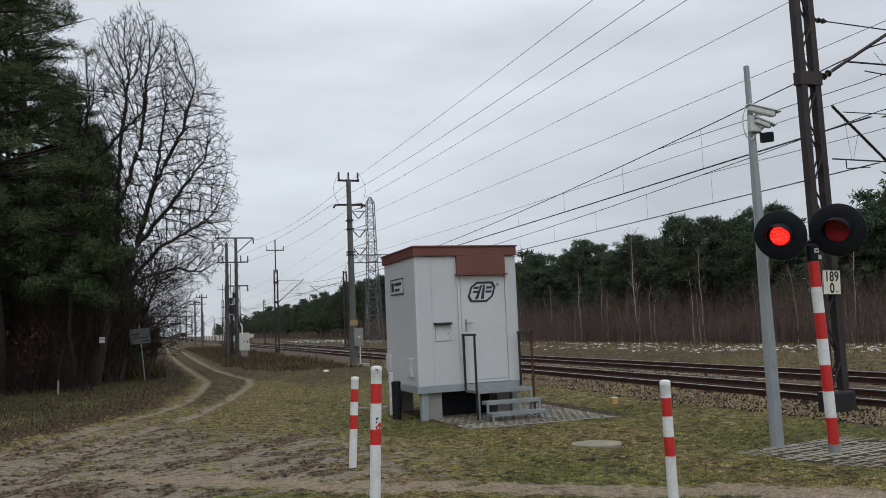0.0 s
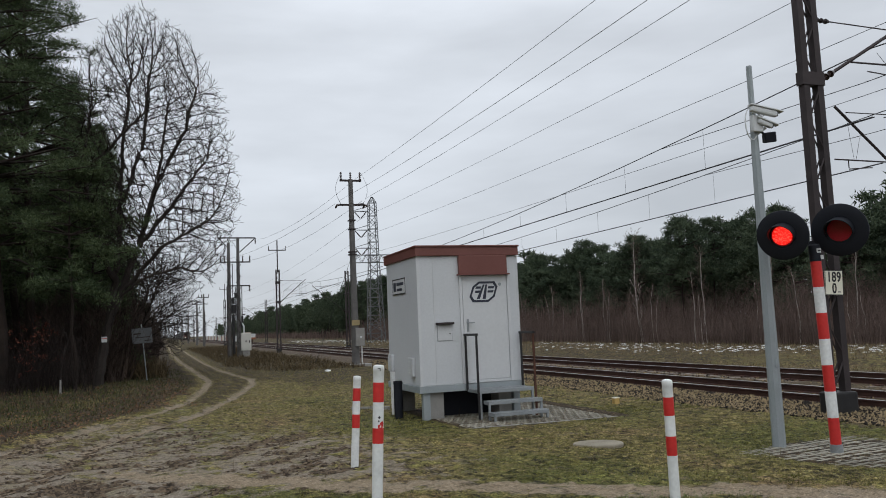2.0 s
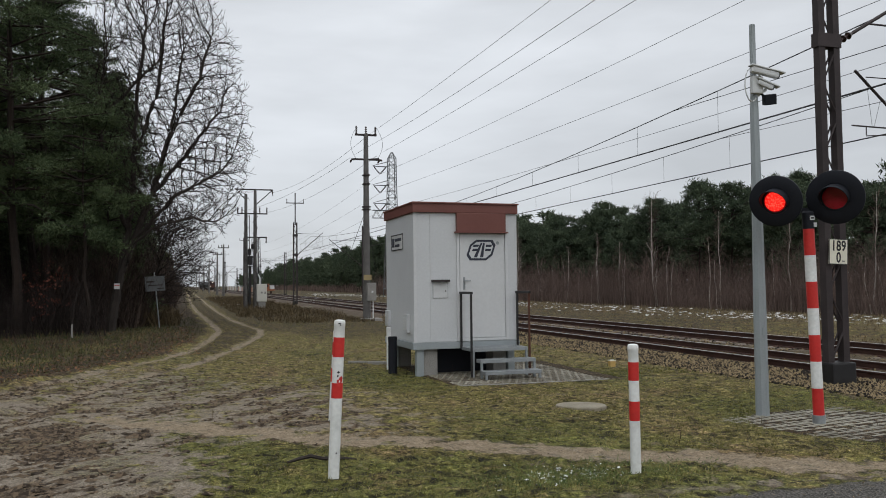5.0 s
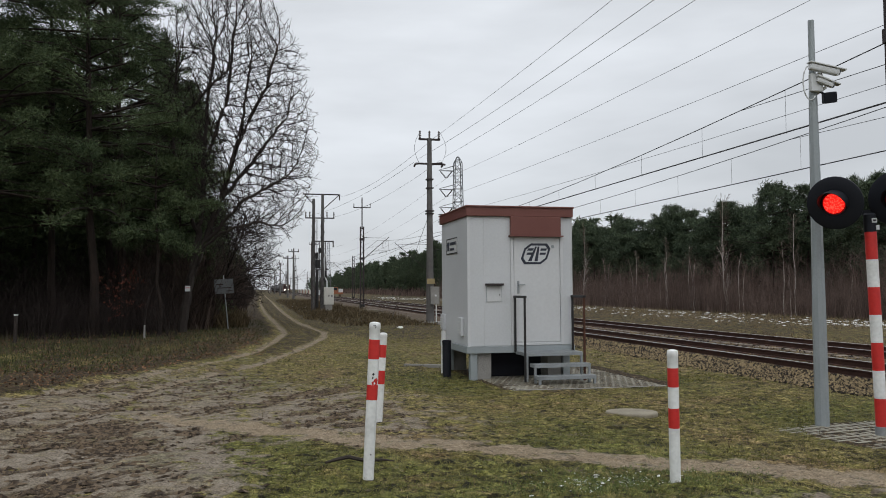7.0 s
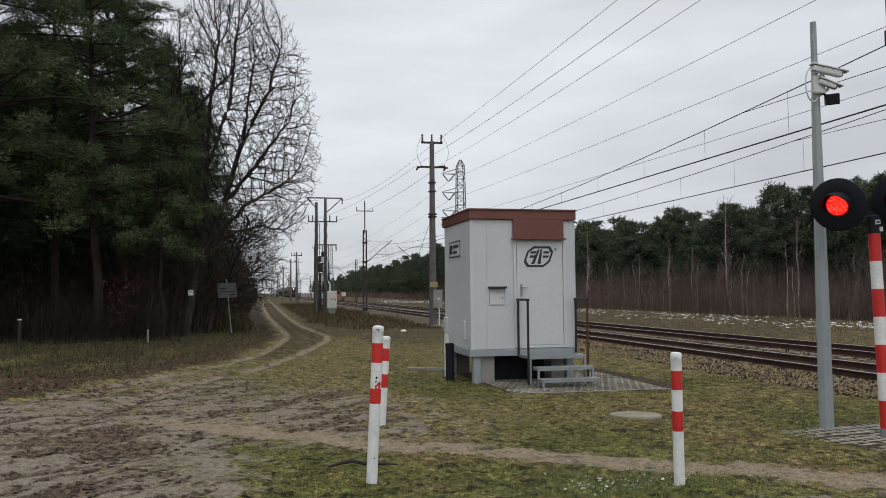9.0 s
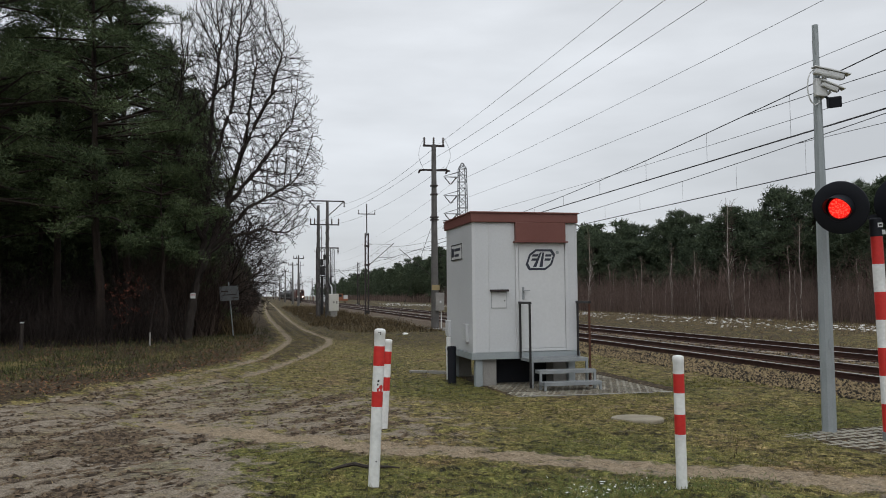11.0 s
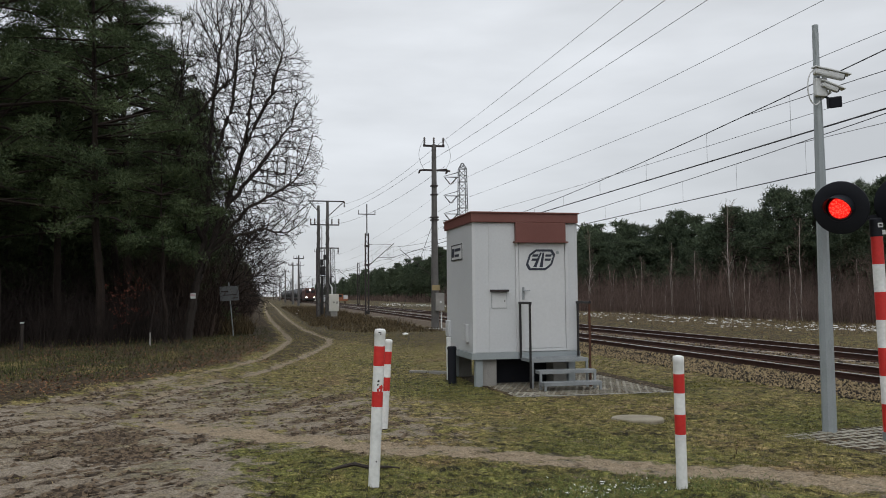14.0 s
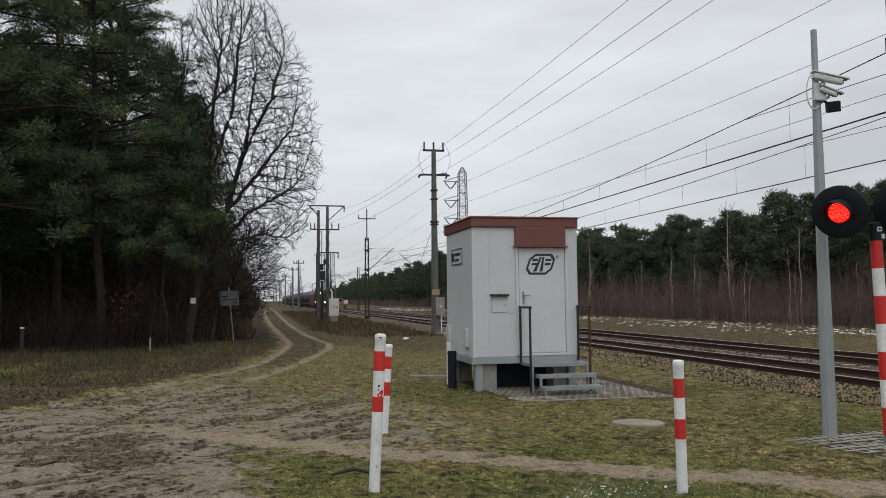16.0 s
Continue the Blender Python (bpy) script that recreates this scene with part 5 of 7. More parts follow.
# ---- lattice pylon beyond the tracks ----
def pylon(x, y, h, label):
    z0 = gz(x, y)
    e = empty("pylon", x, y, z0, label, "pylon", "power pylons")
    def tower(bm, za, zb, wa, wb, n, r):
        corners = [(-1, -1), (1, -1), (1, 1), (-1, 1)]
        for cx, cy in corners:
            beam(bm, (cx * wa / 2, cy * wa / 2, za), (cx * wb / 2, cy * wb / 2, zb), r * 2.4, r * 2.4)
        for i in range(n):
            a, b = i / n, (i + 1) / n
            wl_, wh = wa + (wb - wa) * a, wa + (wb - wa) * b
            zl, zh = za + (zb - za) * a, za + (zb - za) * b
            for k in range(4):
                c0, c1 = corners[k], corners[(k + 1) % 4]
                if i % 2:
                    c0, c1 = c1, c0
                rod(bm, (c0[0] * wl_ / 2, c0[1] * wl_ / 2, zl), (c1[0] * wh / 2, c1[1] * wh / 2, zh), r, n=4)
                rod(bm, (c0[0] * wh / 2, c0[1] * wh / 2, zh), (c1[0] * wh / 2, c1[1] * wh / 2, zh), r, n=4)
    bm = bmesh.new()
    tower(bm, 0, h * 0.55, 2.2, 1.3, 9, 0.04)
    tower(bm, h * 0.55, h * 0.96, 1.3, 1.0, 9, 0.035)
    tower(bm, h * 0.96, h, 1.0, 0.2, 2, 0.03)
    part("tower", bm, M_PYLON, e, "grey lattice steel tower")
    tips = []
    for fz in (0.90, 0.77, 0.645):
        z = h * fz
        bm = bmesh.new()
        for s in (-0.4, 0.4):
            beam(bm, (-0.5, s, z), (-2.8, 0, z), 0.07, 0.07)
            beam(bm, (-0.5, s, z + 0.75), (-2.8, 0, z + 0.08), 0.06, 0.06)
        for k in range(4):
            u = (k + 0.5) / 4.5
            rod(bm, (-0.5 - 2.3 * u, 0.4 * (1 - u), z), (-0.5 - 2.3 * u, -0.4 * (1 - u), z), 0.025, n=4)
        arm = part("crossarm", bm, M_PYLON, e)
        for s in (-1, 1):
            bm = bmesh.new()
            insulator(bm, (-1.75 + s * 0.85, 0, z - 0.1), (-1.75 + s * 0.05, 0, z - 1.05), 0.12, 5)
            part("insulator_string", bm, M_INSUL, arm)
        tips.append((x - 1.75, y, z0 + z - 1.1))
    bm = bmesh.new()
    z = h * 0.545
    for dz in (0.0, 1.1):
        for s in (-0.35, 0.35):
            beam(bm, (-2.9, s, z + dz), (2.9, s, z + dz), 0.07, 0.07)
    for k in range(10):
        xa, xb = -2.9 + k * 0.58, -2.9 + (k + 1) * 0.58
        for s in (-0.35, 0.35):
            rod(bm, (xa, s, z + (1.1 if k % 2 else 0)), (xb, s, z + (0 if k % 2 else 1.1)), 0.03, n=4)
    part("lattice_beam", bm, M_PYLON, e)
    return tips


tips = pylon(29.6, 110, 20.9, "grey lattice pylon with three arms on one side")
far_tips = pylon(30.5, 330, 21.5, "distant grey lattice pylon with three arms on one side")
for a, b in zip(tips, far_tips):
    single_wire("high_voltage_line", a, (a[0], a[1] - 235, a[2]), 1.9, 0.014, "long grey high voltage line hung from the pylons", "high voltage lines")
    single_wire("high_voltage_line", a, b, 2.2, 0.014, "long grey high voltage line hung from the pylons", "high voltage lines")


# ---- trees ----
class Limbs:
    """Collects tapered branches as one mesh."""
    def __init__(self, seed):
        self.v, self.f, self.rng = [], [], random.Random(seed)

    def tube(self, pts, radii, n):
        o = len(self.v)
        for i, c in enumerate(pts):
            d = (pts[min(i + 1, len(pts) - 1)] - pts[max(i - 1, 0)]).normalized()
            s = d.cross(Vector((0, 0, 1)) if abs(d.z) < 0.9 else Vector((1, 0, 0))).normalized()
            t = s.cross(d)
            for k in range(n):
                a = 2 * math.pi * k / n
                self.v.append(c + radii[i] * (math.cos(a) * s + math.sin(a) * t))
        for i in range(len(pts) - 1):
            for k in range(n):
                a, b = o + i * n + k, o + i * n + (k + 1) % n
                self.f.append((a, b, b + n, a + n))

    def sprout(self, p, way, length, radius, level, last, gap, rise):
        """A curving shoot with side shoots along it."""
        r = self.rng
        steps = 4 if level == 1 else 3 if level == 2 else 2
        d, q = way.normalized(), p.copy()
        pts, radii, ways = [q], [radius], [d]
        for i in range(steps):
            d = (d + Vector((r.uniform(-1, 1), r.uniform(-1, 1), r.uniform(-1, 1) + rise)) * 0.22).normalized()
            q = q + d * length / steps
            pts.append(q)
            ways.append(d)
            radii.append(max(0.0075, radius * (1 - 0.75 * (i + 1) / steps)))
        self.tube(pts, radii, 4 if level == 1 else 3)
        if level < last:
            self.side_shoots(pts, ways, length, radii, level, last, gap, rise)

    def side_shoots(self, pts, ways, length, radii, level, last, gap, rise, first=0.15, reach=None):
        r = self.rng
        n = max(2, int(length / gap[level]))
        for k in range(n):
            u = first + (1 - first) * (k + r.uniform(0.2, 0.9)) / n
            f = min(u, 0.999) * (len(pts) - 1)
            i = int(f)
            p, d = pts[i].lerp(pts[i + 1], f - i), ways[i]
            a = r.uniform(0, 2 * math.pi)
            side = d.cross(Vector((math.cos(a), math.sin(a), r.uniform(-0.5, 0.5)))).normalized()
            way = d * r.uniform(0.6, 1.0) + side * r.uniform(0.6, 1.0)
            ln = (reach * (0.92 - 0.36 * u) if reach else length * 0.47 * (1.1 - 0.65 * u)) * r.uniform(0.6, 1.25)
            self.sprout(p, way, ln, max(0.007, radii[i] * 0.5), level + 1, last, gap, rise)

    def mesh(self, name):
        me = bpy.data.meshes.new(name)
        me.from_pydata(self.v, [], self.f)
        return me


def grown_tree(x, y, seed, stems, outline, count, girth, label, depth=0.8, twig=0.0076, step=0.15, reach=1.7, clear=0.27, spurs=0.5):
    """Stems given as curves grow towards points strewn through the crown's outline, fork by fork, until each is reached.
    stems: lists of (x, y, z) from the foot; outline: rows of (height, least x, most x)."""
    e = empty("bare_tree", x, y, gz(x, y) - 0.05, label, "tree", "bare trees by the lane")
    g = np.random.default_rng(seed)
    hs = np.array(outline, float)
    z = g.uniform(hs[0, 0], hs[-1, 0], count)
    lo, hi = np.interp(z, hs[:, 0], hs[:, 1]), np.interp(z, hs[:, 0], hs[:, 2])
    a, q = g.uniform(0, 2 * np.pi, count), np.sqrt(g.uniform(0.03, 1.0, count))
    half = (hi - lo) / 2
    goal = np.stack([(lo + hi) / 2 + half * q * np.cos(a), depth * half * q * np.sin(a), z], -1)
    keep = g.uniform(0, 1, count) < half / half.max() + 0.1
    goal = goal[keep]
    heart = np.array([hs[0, 1] * 0.6 + hs[0, 2] * 0.1, 0, hs[0, 0] - 0.5])
    node, parent = [], []
    for stem in stems:
        pts = [np.array(p, float) for p in stem]
        last = -1
        if node:                                      # later stems leave the nearest older wood
            d = np.linalg.norm(np.array(node) - pts[0], axis=1)
            last = int(d.argmin())
        for u, v in zip(pts, pts[1:]):
            n = max(1, int(np.linalg.norm(v - u) / 0.22))
            for i in range(n):
                node.append(u + (v - u) * (i + (1 if last >= 0 else 0)) / n + g.normal(0, 0.025, 3) * (last >= 0))
                parent.append(last)
                last = len(node) - 1
    goal = goal.astype(np.float32)
    size = (goal * goal).sum(1)
    best, near = np.full(len(goal), 1e9), np.zeros(len(goal), int)
    fresh = np.arange(len(node))
    node = [np.array(p) for p in node]
    used = {}
    for _ in range(170):
        p = np.array([node[i] for i in fresh])
        for s in range(0, len(p), 600):
            c = p[s : s + 600].astype(np.float32)
            d = size[:, None] + (c * c).sum(1)[None] - 2 * goal @ c.T
            k = d.argmin(1)
            dm = d[np.arange(len(goal)), k]
            nearer = dm < best
            best[nearer], near[nearer] = dm[nearer], fresh[s + k[nearer]]
        left = best > clear * clear
        goal, size, best, near = goal[left], size[left], best[left], near[left]
        pull = np.nonzero(best < reach * reach)[0]
        if not len(pull):
            break
        way = {}
        for i in pull:
            d = goal[i] - node[near[i]]
            way[near[i]] = way.get(near[i], 0) + d / np.linalg.norm(d)
        fresh = []
        for i, d in way.items():
            if used.get(i, 0) > 2:
                continue
            used[i] = used.get(i, 0) + 1
            back = node[i] - node[parent[i]] if parent[i] >= 0 else np.array([0, 0, 1.0])
            out = node[i] - heart
            d = d / (np.linalg.norm(d) + 1e-6) + 0.6 * back / (np.linalg.norm(back) + 1e-6) + 0.55 * out / (np.linalg.norm(out) + 1e-6) + g.normal(0, 0.09, 3)
            node.append(node[i] + step * d / np.linalg.norm(d))
            parent.append(int(i))
            fresh.append(len(node) - 1)
        fresh = np.array(fresh, int)
        if not len(fresh):
            break
    kids = [[] for _ in node]
    for i, p in enumerate(parent):
        if p >= 0:
            kids[p].append(i)
    carried = np.ones(len(node))
    for i in range(len(node) - 1, -1, -1):
        if parent[i] >= 0:
            carried[parent[i]] += carried[i]
    thin = [(i, 2) for i in range(len(node)) if not kids[i]] + [(i, 1) for i in range(len(node)) if kids[i] and carried[i] < 40 and g.uniform() < spurs]
    for i, many in thin:                              # twigs at the tips and along the thin shoots
        back = node[i] - node[parent[i]]
        back = back / (np.linalg.norm(back) + 1e-6)
        for _ in range(many):
            d = back + g.normal(0, 0.3 if many == 2 else 0.5, 3) + np.array([0, 0, 0.12])
            p, prev = node[i], i
            ln = g.uniform(0.09, 0.19)
            for _ in range(2 if many == 2 else 3):
                d = d / np.linalg.norm(d)
                p = p + d * ln
                d = d + g.normal(0, 0.14, 3) + np.array([0, 0, 0.08])
                node.append(p)
                parent.append(prev)
                kids[prev].append(len(node) - 1)
                kids.append([])
                prev = len(node) - 1
    load = np.zeros(len(node))
    for i in range(len(node) - 1, -1, -1):            # each fork is as thick as what it carries
        load[i] = max(load[i], 1.0)
        if parent[i] >= 0:
            load[parent[i]] += load[i]
    thick = np.maximum(twig, girth * (load / load.max()) ** 0.37)
    W, T = Limbs(seed), Limbs(seed + 1)
    roots = [(i, -1) for i, p in enumerate(parent) if p < 0]
    while roots:
        i, before = roots.pop()
        chain = [before, i] if before >= 0 else [i]
        while kids[i]:
            nxt = max(kids[i], key=lambda c: load[c])
            roots += [(c, i) for c in kids[i] if c != nxt]
            chain.append(nxt)
            i = nxt
        radii = [float(thick[c]) for c in chain]
        if before >= 0:
            radii[0] = radii[1]
        big = [c for c, r in zip(chain, radii) if r > 0.03]
        pts = [Vector(node[c]) for c in chain]
        cut = len(big)
        if cut > 1:
            W.tube(pts[: cut + 1], radii[: cut + 1], 7 if radii[0] > 0.08 else 5)
        if cut < len(pts) - 1:
            T.tube(pts[max(0, cut) :], radii[max(0, cut) :], 3)
    finish("trunk", W.mesh("trunk"), M_BARK, e, "dark trunk and forking limbs", True)
    finish("crown", T.mesh("crown"), M_TWIG, e, "net of fine bare twigs")
    return e


grown_tree(-1.9, 37.0, 11,
           [[(0, 0, 0), (0.15, 0, 1.4), (0.5, 0, 3.0), (1.55, -0.1, 5.85), (2.4, -0.1, 8.9), (2.9, 0.1, 12.6)],
            [(0.2, 0, 1.6), (0.6, 0.5, 4.4), (0.8, 0.6, 6.6), (0.86, 0.7, 9.0), (0.95, 0.6, 10.9), (1.3, 0.5, 13.6)],
            [(0.3, 0, 2.2), (0.9, -0.3, 3.9), (1.85, -0.6, 4.6), (3.3, -0.7, 5.0), (4.2, -0.6, 4.8)],
            [(0.8, 0, 3.9), (2.6, -0.9, 5.9), (4.4, -1.2, 6.9)],
            [(0.6, 0.5, 4.4), (-0.3, 0.5, 7.2), (-0.7, 0.3, 9.6), (-0.3, 0.2, 12.4)],
            [(-0.6, 0.4, 9.4), (0.6, 0.2, 10.6), (1.9, -0.4, 12.0)],
            [(1.6, 0, 6.0), (3.2, 0.6, 8.2), (4.6, 0.8, 10.2)],
            [(2.3, 0, 8.6), (3.6, -0.7, 11.2), (4.1, -0.8, 13.2)],
            [(1.0, 0.3, 8.0), (1.8, 1.2, 11.0), (2.1, 1.3, 14.2)]],
           [(4.3, 1.2, 4.5), (5.2, 0.2, 5.3), (6.6, -0.8, 5.75), (8.2, -1.2, 5.95), (10.0, -1.4, 5.8), (12.1, -1.2, 5.4), (14.0, -0.7, 4.7), (15.4, 0.0, 3.8), (16.7, 1.1, 2.3)],
           12500, 0.2, "tall bare broadleaf tree with fine twigs leaning over the lane", step=0.14, clear=0.24, spurs=0.42)
for x, y, seed, h, w, lean, label in ((-0.7, 42.0, 31, 6.6, 2.3, 1.2, "slender bare tree arching towards the lane"), (-1.2, 50.5, 41, 7.6, 2.6, 1.3, "slender bare tree at the lane edge"),
                                      (-1.2, 61.0, 51, 8.6, 2.8, 1.2, "slender bare tree at the lane edge"), (-1.0, 76.0, 61, 8.8, 2.8, 1.2, "slender bare tree at the lane edge")):
    grown_tree(x, y, seed, [[(0, 0, 0), (0.2, 0, 0.3 * h), (lean, 0, 0.7 * h)], [(0.15, 0, 0.2 * h), (lean * 1.3, 0.3, 0.45 * h)], [(0.1, 0, 0.25 * h), (-0.6, 0.4, 0.6 * h)]],
               [(0.14 * h, 0.2, 0.2 + 0.8 * w), (0.35 * h, lean - w, lean + w), (0.7 * h, lean - w, lean + 0.9 * w), (h, lean - 0.5, lean + 0.5)], 1500, 0.09, label, 0.9, 0.009, 0.17, 1.8, 0.3)


def bundle(verts, faces):
    v = np.array(verts)
    return np.array([v[list(i)] for f in faces for i in ((f[0], f[1], f[2]), (f[0], f[2], f[3]))])


def needle_clumps(centres, radii, count, length, width, seed):
    """Sprays of needles: thin triangles round each clump's centre."""
    g = np.random.default_rng(seed)
    c = np.repeat(centres, count, 0)
    rr = np.repeat(radii, count)[:, None]
    n = len(c)
    d = g.normal(size=(n, 3))
    d /= np.linalg.norm(d, axis=1)[:, None]
    p = c + d * rr * g.uniform(0.1, 1.0, (n, 1)) * np.array([1, 1, 0.65])
    w = d + g.normal(size=(n, 3)) * 0.8 + np.array([0, 0, 0.35])
    w /= np.linalg.norm(w, axis=1)[:, None]
    s = np.cross(w, g.normal(size=(n, 3)))
    s /= np.linalg.norm(s, axis=1)[:, None]
    ln = length * g.uniform(0.6, 1.3, (n, 1))
    return np.stack([p - s * width, p + s * width, p + w * ln], 1)


def pine_shape(seed, h, clear, reach, whorls, clump_r, count, length, width, top=0.35, limbs=True):
    """Trunk and limbs as triangles, crown as needle sprays."""
    L = Limbs(seed)
    r = L.rng
    lean = Vector((r.uniform(-0.03, 0.03), r.uniform(-0.03, 0.03), 1))
    pts = [lean * (h * i / 8) + Vector((r.uniform(-0.1, 0.1), r.uniform(-0.1, 0.1), 0)) * (i > 0) for i in range(9)]
    L.tube(pts, [0.0105 * h * (1 - 0.88 * i / 8) for i in range(9)], 7)
    cs, rs = [], []
    for i in range(whorls):
        u = (i + r.uniform(0, 0.8)) / whorls
        z = h * (clear + (1 - clear) * u)
        env = reach * (math.sin(math.pi * min(1, 0.28 + 0.72 * u)) ** 0.7 * (1 - top) + top * (1 - u) + 0.06)
        for k in range(r.randint(3, 5)):
            a = r.uniform(0, 2 * math.pi)
            ln = env * r.uniform(0.5, 1.15)
            b = lean * z
            tip = b + Vector((math.cos(a) * ln, math.sin(a) * ln, ln * r.uniform(-0.05, 0.5) - (1 - u) * 0.2 * ln))
            mid = b.lerp(tip, 0.55) + Vector((0, 0, r.uniform(-0.1, 0.35)))
            if limbs:
                L.tube([b, mid, tip], [0.012 + 0.014 * ln, 0.010 + 0.008 * ln, 0.008], 4)
            for q in (0.45, 0.7, 0.9, 1.0):
                if r.random() < 0.86:
                    c = (b.lerp(mid, q / 0.55) if q < 0.55 else mid.lerp(tip, (q - 0.55) / 0.45)) + Vector((r.uniform(-1, 1), r.uniform(-1, 1), r.uniform(-0.2, 0.7))) * 0.35 * clump_r
                    cs.append(c)
                    rs.append(clump_r * r.uniform(0.6, 1.25))
    crown = needle_clumps(np.array([tuple(c) for c in cs]), np.array(rs), count, length, width, seed)
    return L, crown


def pine(seed, x, y, label, group, **kw):
    L, crown = pine_shape(seed, **kw)
    e = empty("pine_tree", x, y, gz(x, y) - 0.05, label, "pine tree", group)
    finish("trunk", L.mesh("trunk"), M_PINEBARK, e, "brown bark, dead lower limbs", True)
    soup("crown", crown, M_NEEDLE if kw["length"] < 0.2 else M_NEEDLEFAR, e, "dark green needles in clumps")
    return e


rt = random.Random(77)
EDGE_PINES = [(-5.3, 35.6), (-8.7, 33.6), (-11.8, 35.5), (-5.0, 40.5), (-7.6, 38.6), (-10.6, 39.8), (-14.4, 36.5), (-16.5, 33.5), (-6.2, 45), (-17.5, 40),
              (-4.6, 50), (-7.5, 53), (-5.0, 58), (-4.5, 67), (-5.0, 80), (-5.5, 97), (-21, 31)]
models = []
for i, (x, y) in enumerate(EDGE_PINES):
    if i < 4:
        models.append(pine(200 + i, x, y, "tall dark green pine at the edge of the wood", "pines by the lane", h=(19.3, 19.0, 18.7, 21.5)[i], clear=(0.27, 0.3, 0.25, 0.3)[i], reach=(3.9, 3.9, 3.9, 4.4)[i], whorls=34, clump_r=0.56, count=118, length=0.17, width=0.017))
    else:
        c = copy_thing(models[i % 4], pose(x, y, gz(x, y) - 0.05, 0, 0, rt.uniform(0, 360)))
        c.scale = (s := rt.uniform(0.88, 1.08), s, s * rt.uniform(0.95, 1.06))

pine(255, -2.7, 35.4, "round-topped smaller pine before the bare tree", "pines by the lane", h=9.3, clear=0.42, reach=2.7, whorls=12, clump_r=0.55, count=150, length=0.17, width=0.017, top=0.1)

# low young pines that close the wood's edge
small = pine(260, -2.4, 42.5, "low bushy pine under the tall trees", "young pines by the lane", h=9.0, clear=0.12, reach=2.4, whorls=18, clump_r=0.5, count=110, length=0.18, width=0.018)
for x, y in ((-3.6, 46.5), (-12, 47), (-16, 44)):
    c = copy_thing(small, pose(x, y, gz(x, y) - 0.05, 0, 0, rt.uniform(0, 360)))
    c.scale = (s := rt.uniform(0.6, 0.95), s, s)


# deep wood behind the edge: trunks and crowns nobody could count
def woods(name, spots, seed, mat_crown, label, shapes, smin, smax):
    g = random.Random(seed)
    trunks, crowns = [], []
    for x, y in spots:
        tr, cr = g.choice(shapes)
        a, s = g.uniform(0, 6.28), g.uniform(smin, smax)
        R = np.array([[math.cos(a), -math.sin(a), 0], [math.sin(a), math.cos(a), 0], [0, 0, 1]]) * s
        o = np.array([x, y, float(ground(x, y))])
        trunks.append(tr @ R.T + o)
        crowns.append(cr @ R.T + o)
    e = tagged(soup(name, np.concatenate(crowns), mat_crown), label, "woods", kind="stuff")
    t = tagged(soup(name + "_trunks", np.concatenate(trunks), M_PINEBARK), "brown trunks of the wood behind its edge", "woods", kind="stuff")
    return e


def far_shape(seed, h, clear, reach, whorls, clump, count, length, width):
    L, crown = pine_shape(seed, h=h, clear=clear, reach=reach, whorls=whorls, clump_r=clump, count=count, length=length, width=width, limbs=False)
    return bundle([tuple(v) for v in L.v], L.f), crown


deep = [far_shape(300 + i, 16.5, 0.12, 3.2, 12, 1.1, 14, 0.6, 0.1) for i in range(3)]
gw = random.Random(9)
spots = [(gw.uniform(-46, -19), gw.uniform(18, 75)) for _ in range(60)] + [(gw.uniform(-22, -9), gw.uniform(44, 150)) for _ in range(60)] + [(gw.uniform(-14, -5), gw.uniform(140, 480)) for _ in range(50)] + [(gw.uniform(-60, -24), gw.uniform(-40, 20)) for _ in range(20)]
woods("pine_wood", spots, 3, M_NEEDLE, "dark pine wood behind its edge trees", deep, 0.85, 1.12)

thick = [far_shape(320 + i, 5.5, 0.03, 1.9, 8, 0.8, 10, 0.55, 0.12) for i in range(2)]
spots = [(gw.uniform(-26, -6.5), gw.uniform(47, 66)) for _ in range(60)] + [(gw.uniform(-38, -20), gw.uniform(30, 50)) for _ in range(50)]
woods("young_pine_thicket", spots, 5, M_NEEDLE, "dark young pines filling the wood's inside", thick, 0.7, 1.2)

# ---- wood beyond the tracks ----
far_models = []
gf = random.Random(21)
k = 0
y = 28.0
while y < 230 and k < 125:
    x = 42.5 + gf.uniform(-2.5, 3.0) + 0.012 * y
    if k < 5:
        far_models.append(pine(400 + k, x, y, "dark green pine in the wood beyond the tracks", "pines beyond the tracks", h=(8.1, 7.6, 8.4, 7.8, 8.7)[k], clear=(0.42, 0.35, 0.48, 0.3, 0.5)[k], reach=2.5, whorls=16, clump_r=0.5, count=48, length=0.24, width=0.033, top=0.15))
    else:
        c = copy_thing(far_models[k % 5], pose(x, y, float(ground(x, y)), 0, 0, gf.uniform(0, 360)))
        c.scale = (s := gf.uniform(0.86, 1.16), s, s * gf.uniform(0.84, 1.12) * (1.0 + 0.24 * float(ease((y - 70) / 60))))
    k += 1
    y += gf.uniform(1.1, 2.3)
back = [far_shape(500 + i, 11.0, 0.22, 2.3, 9, 0.8, 17, 0.42, 0.08) for i in range(3)]
spots = [(gf.uniform(46, 72), gf.uniform(15, 260)) for _ in range(230)] + [(gf.uniform(42, 58), 190 + 520 * gf.random() ** 1.5) for _ in range(140)]
distant = [far_shape(520 + i, 11.0, 0.2, 2.6, 8, 0.95, 8, 0.7, 0.14) for i in range(3)]
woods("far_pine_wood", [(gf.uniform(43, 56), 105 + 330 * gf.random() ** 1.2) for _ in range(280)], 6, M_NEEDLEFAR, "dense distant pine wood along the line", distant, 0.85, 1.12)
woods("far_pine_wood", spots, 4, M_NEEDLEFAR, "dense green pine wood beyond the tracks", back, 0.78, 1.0)


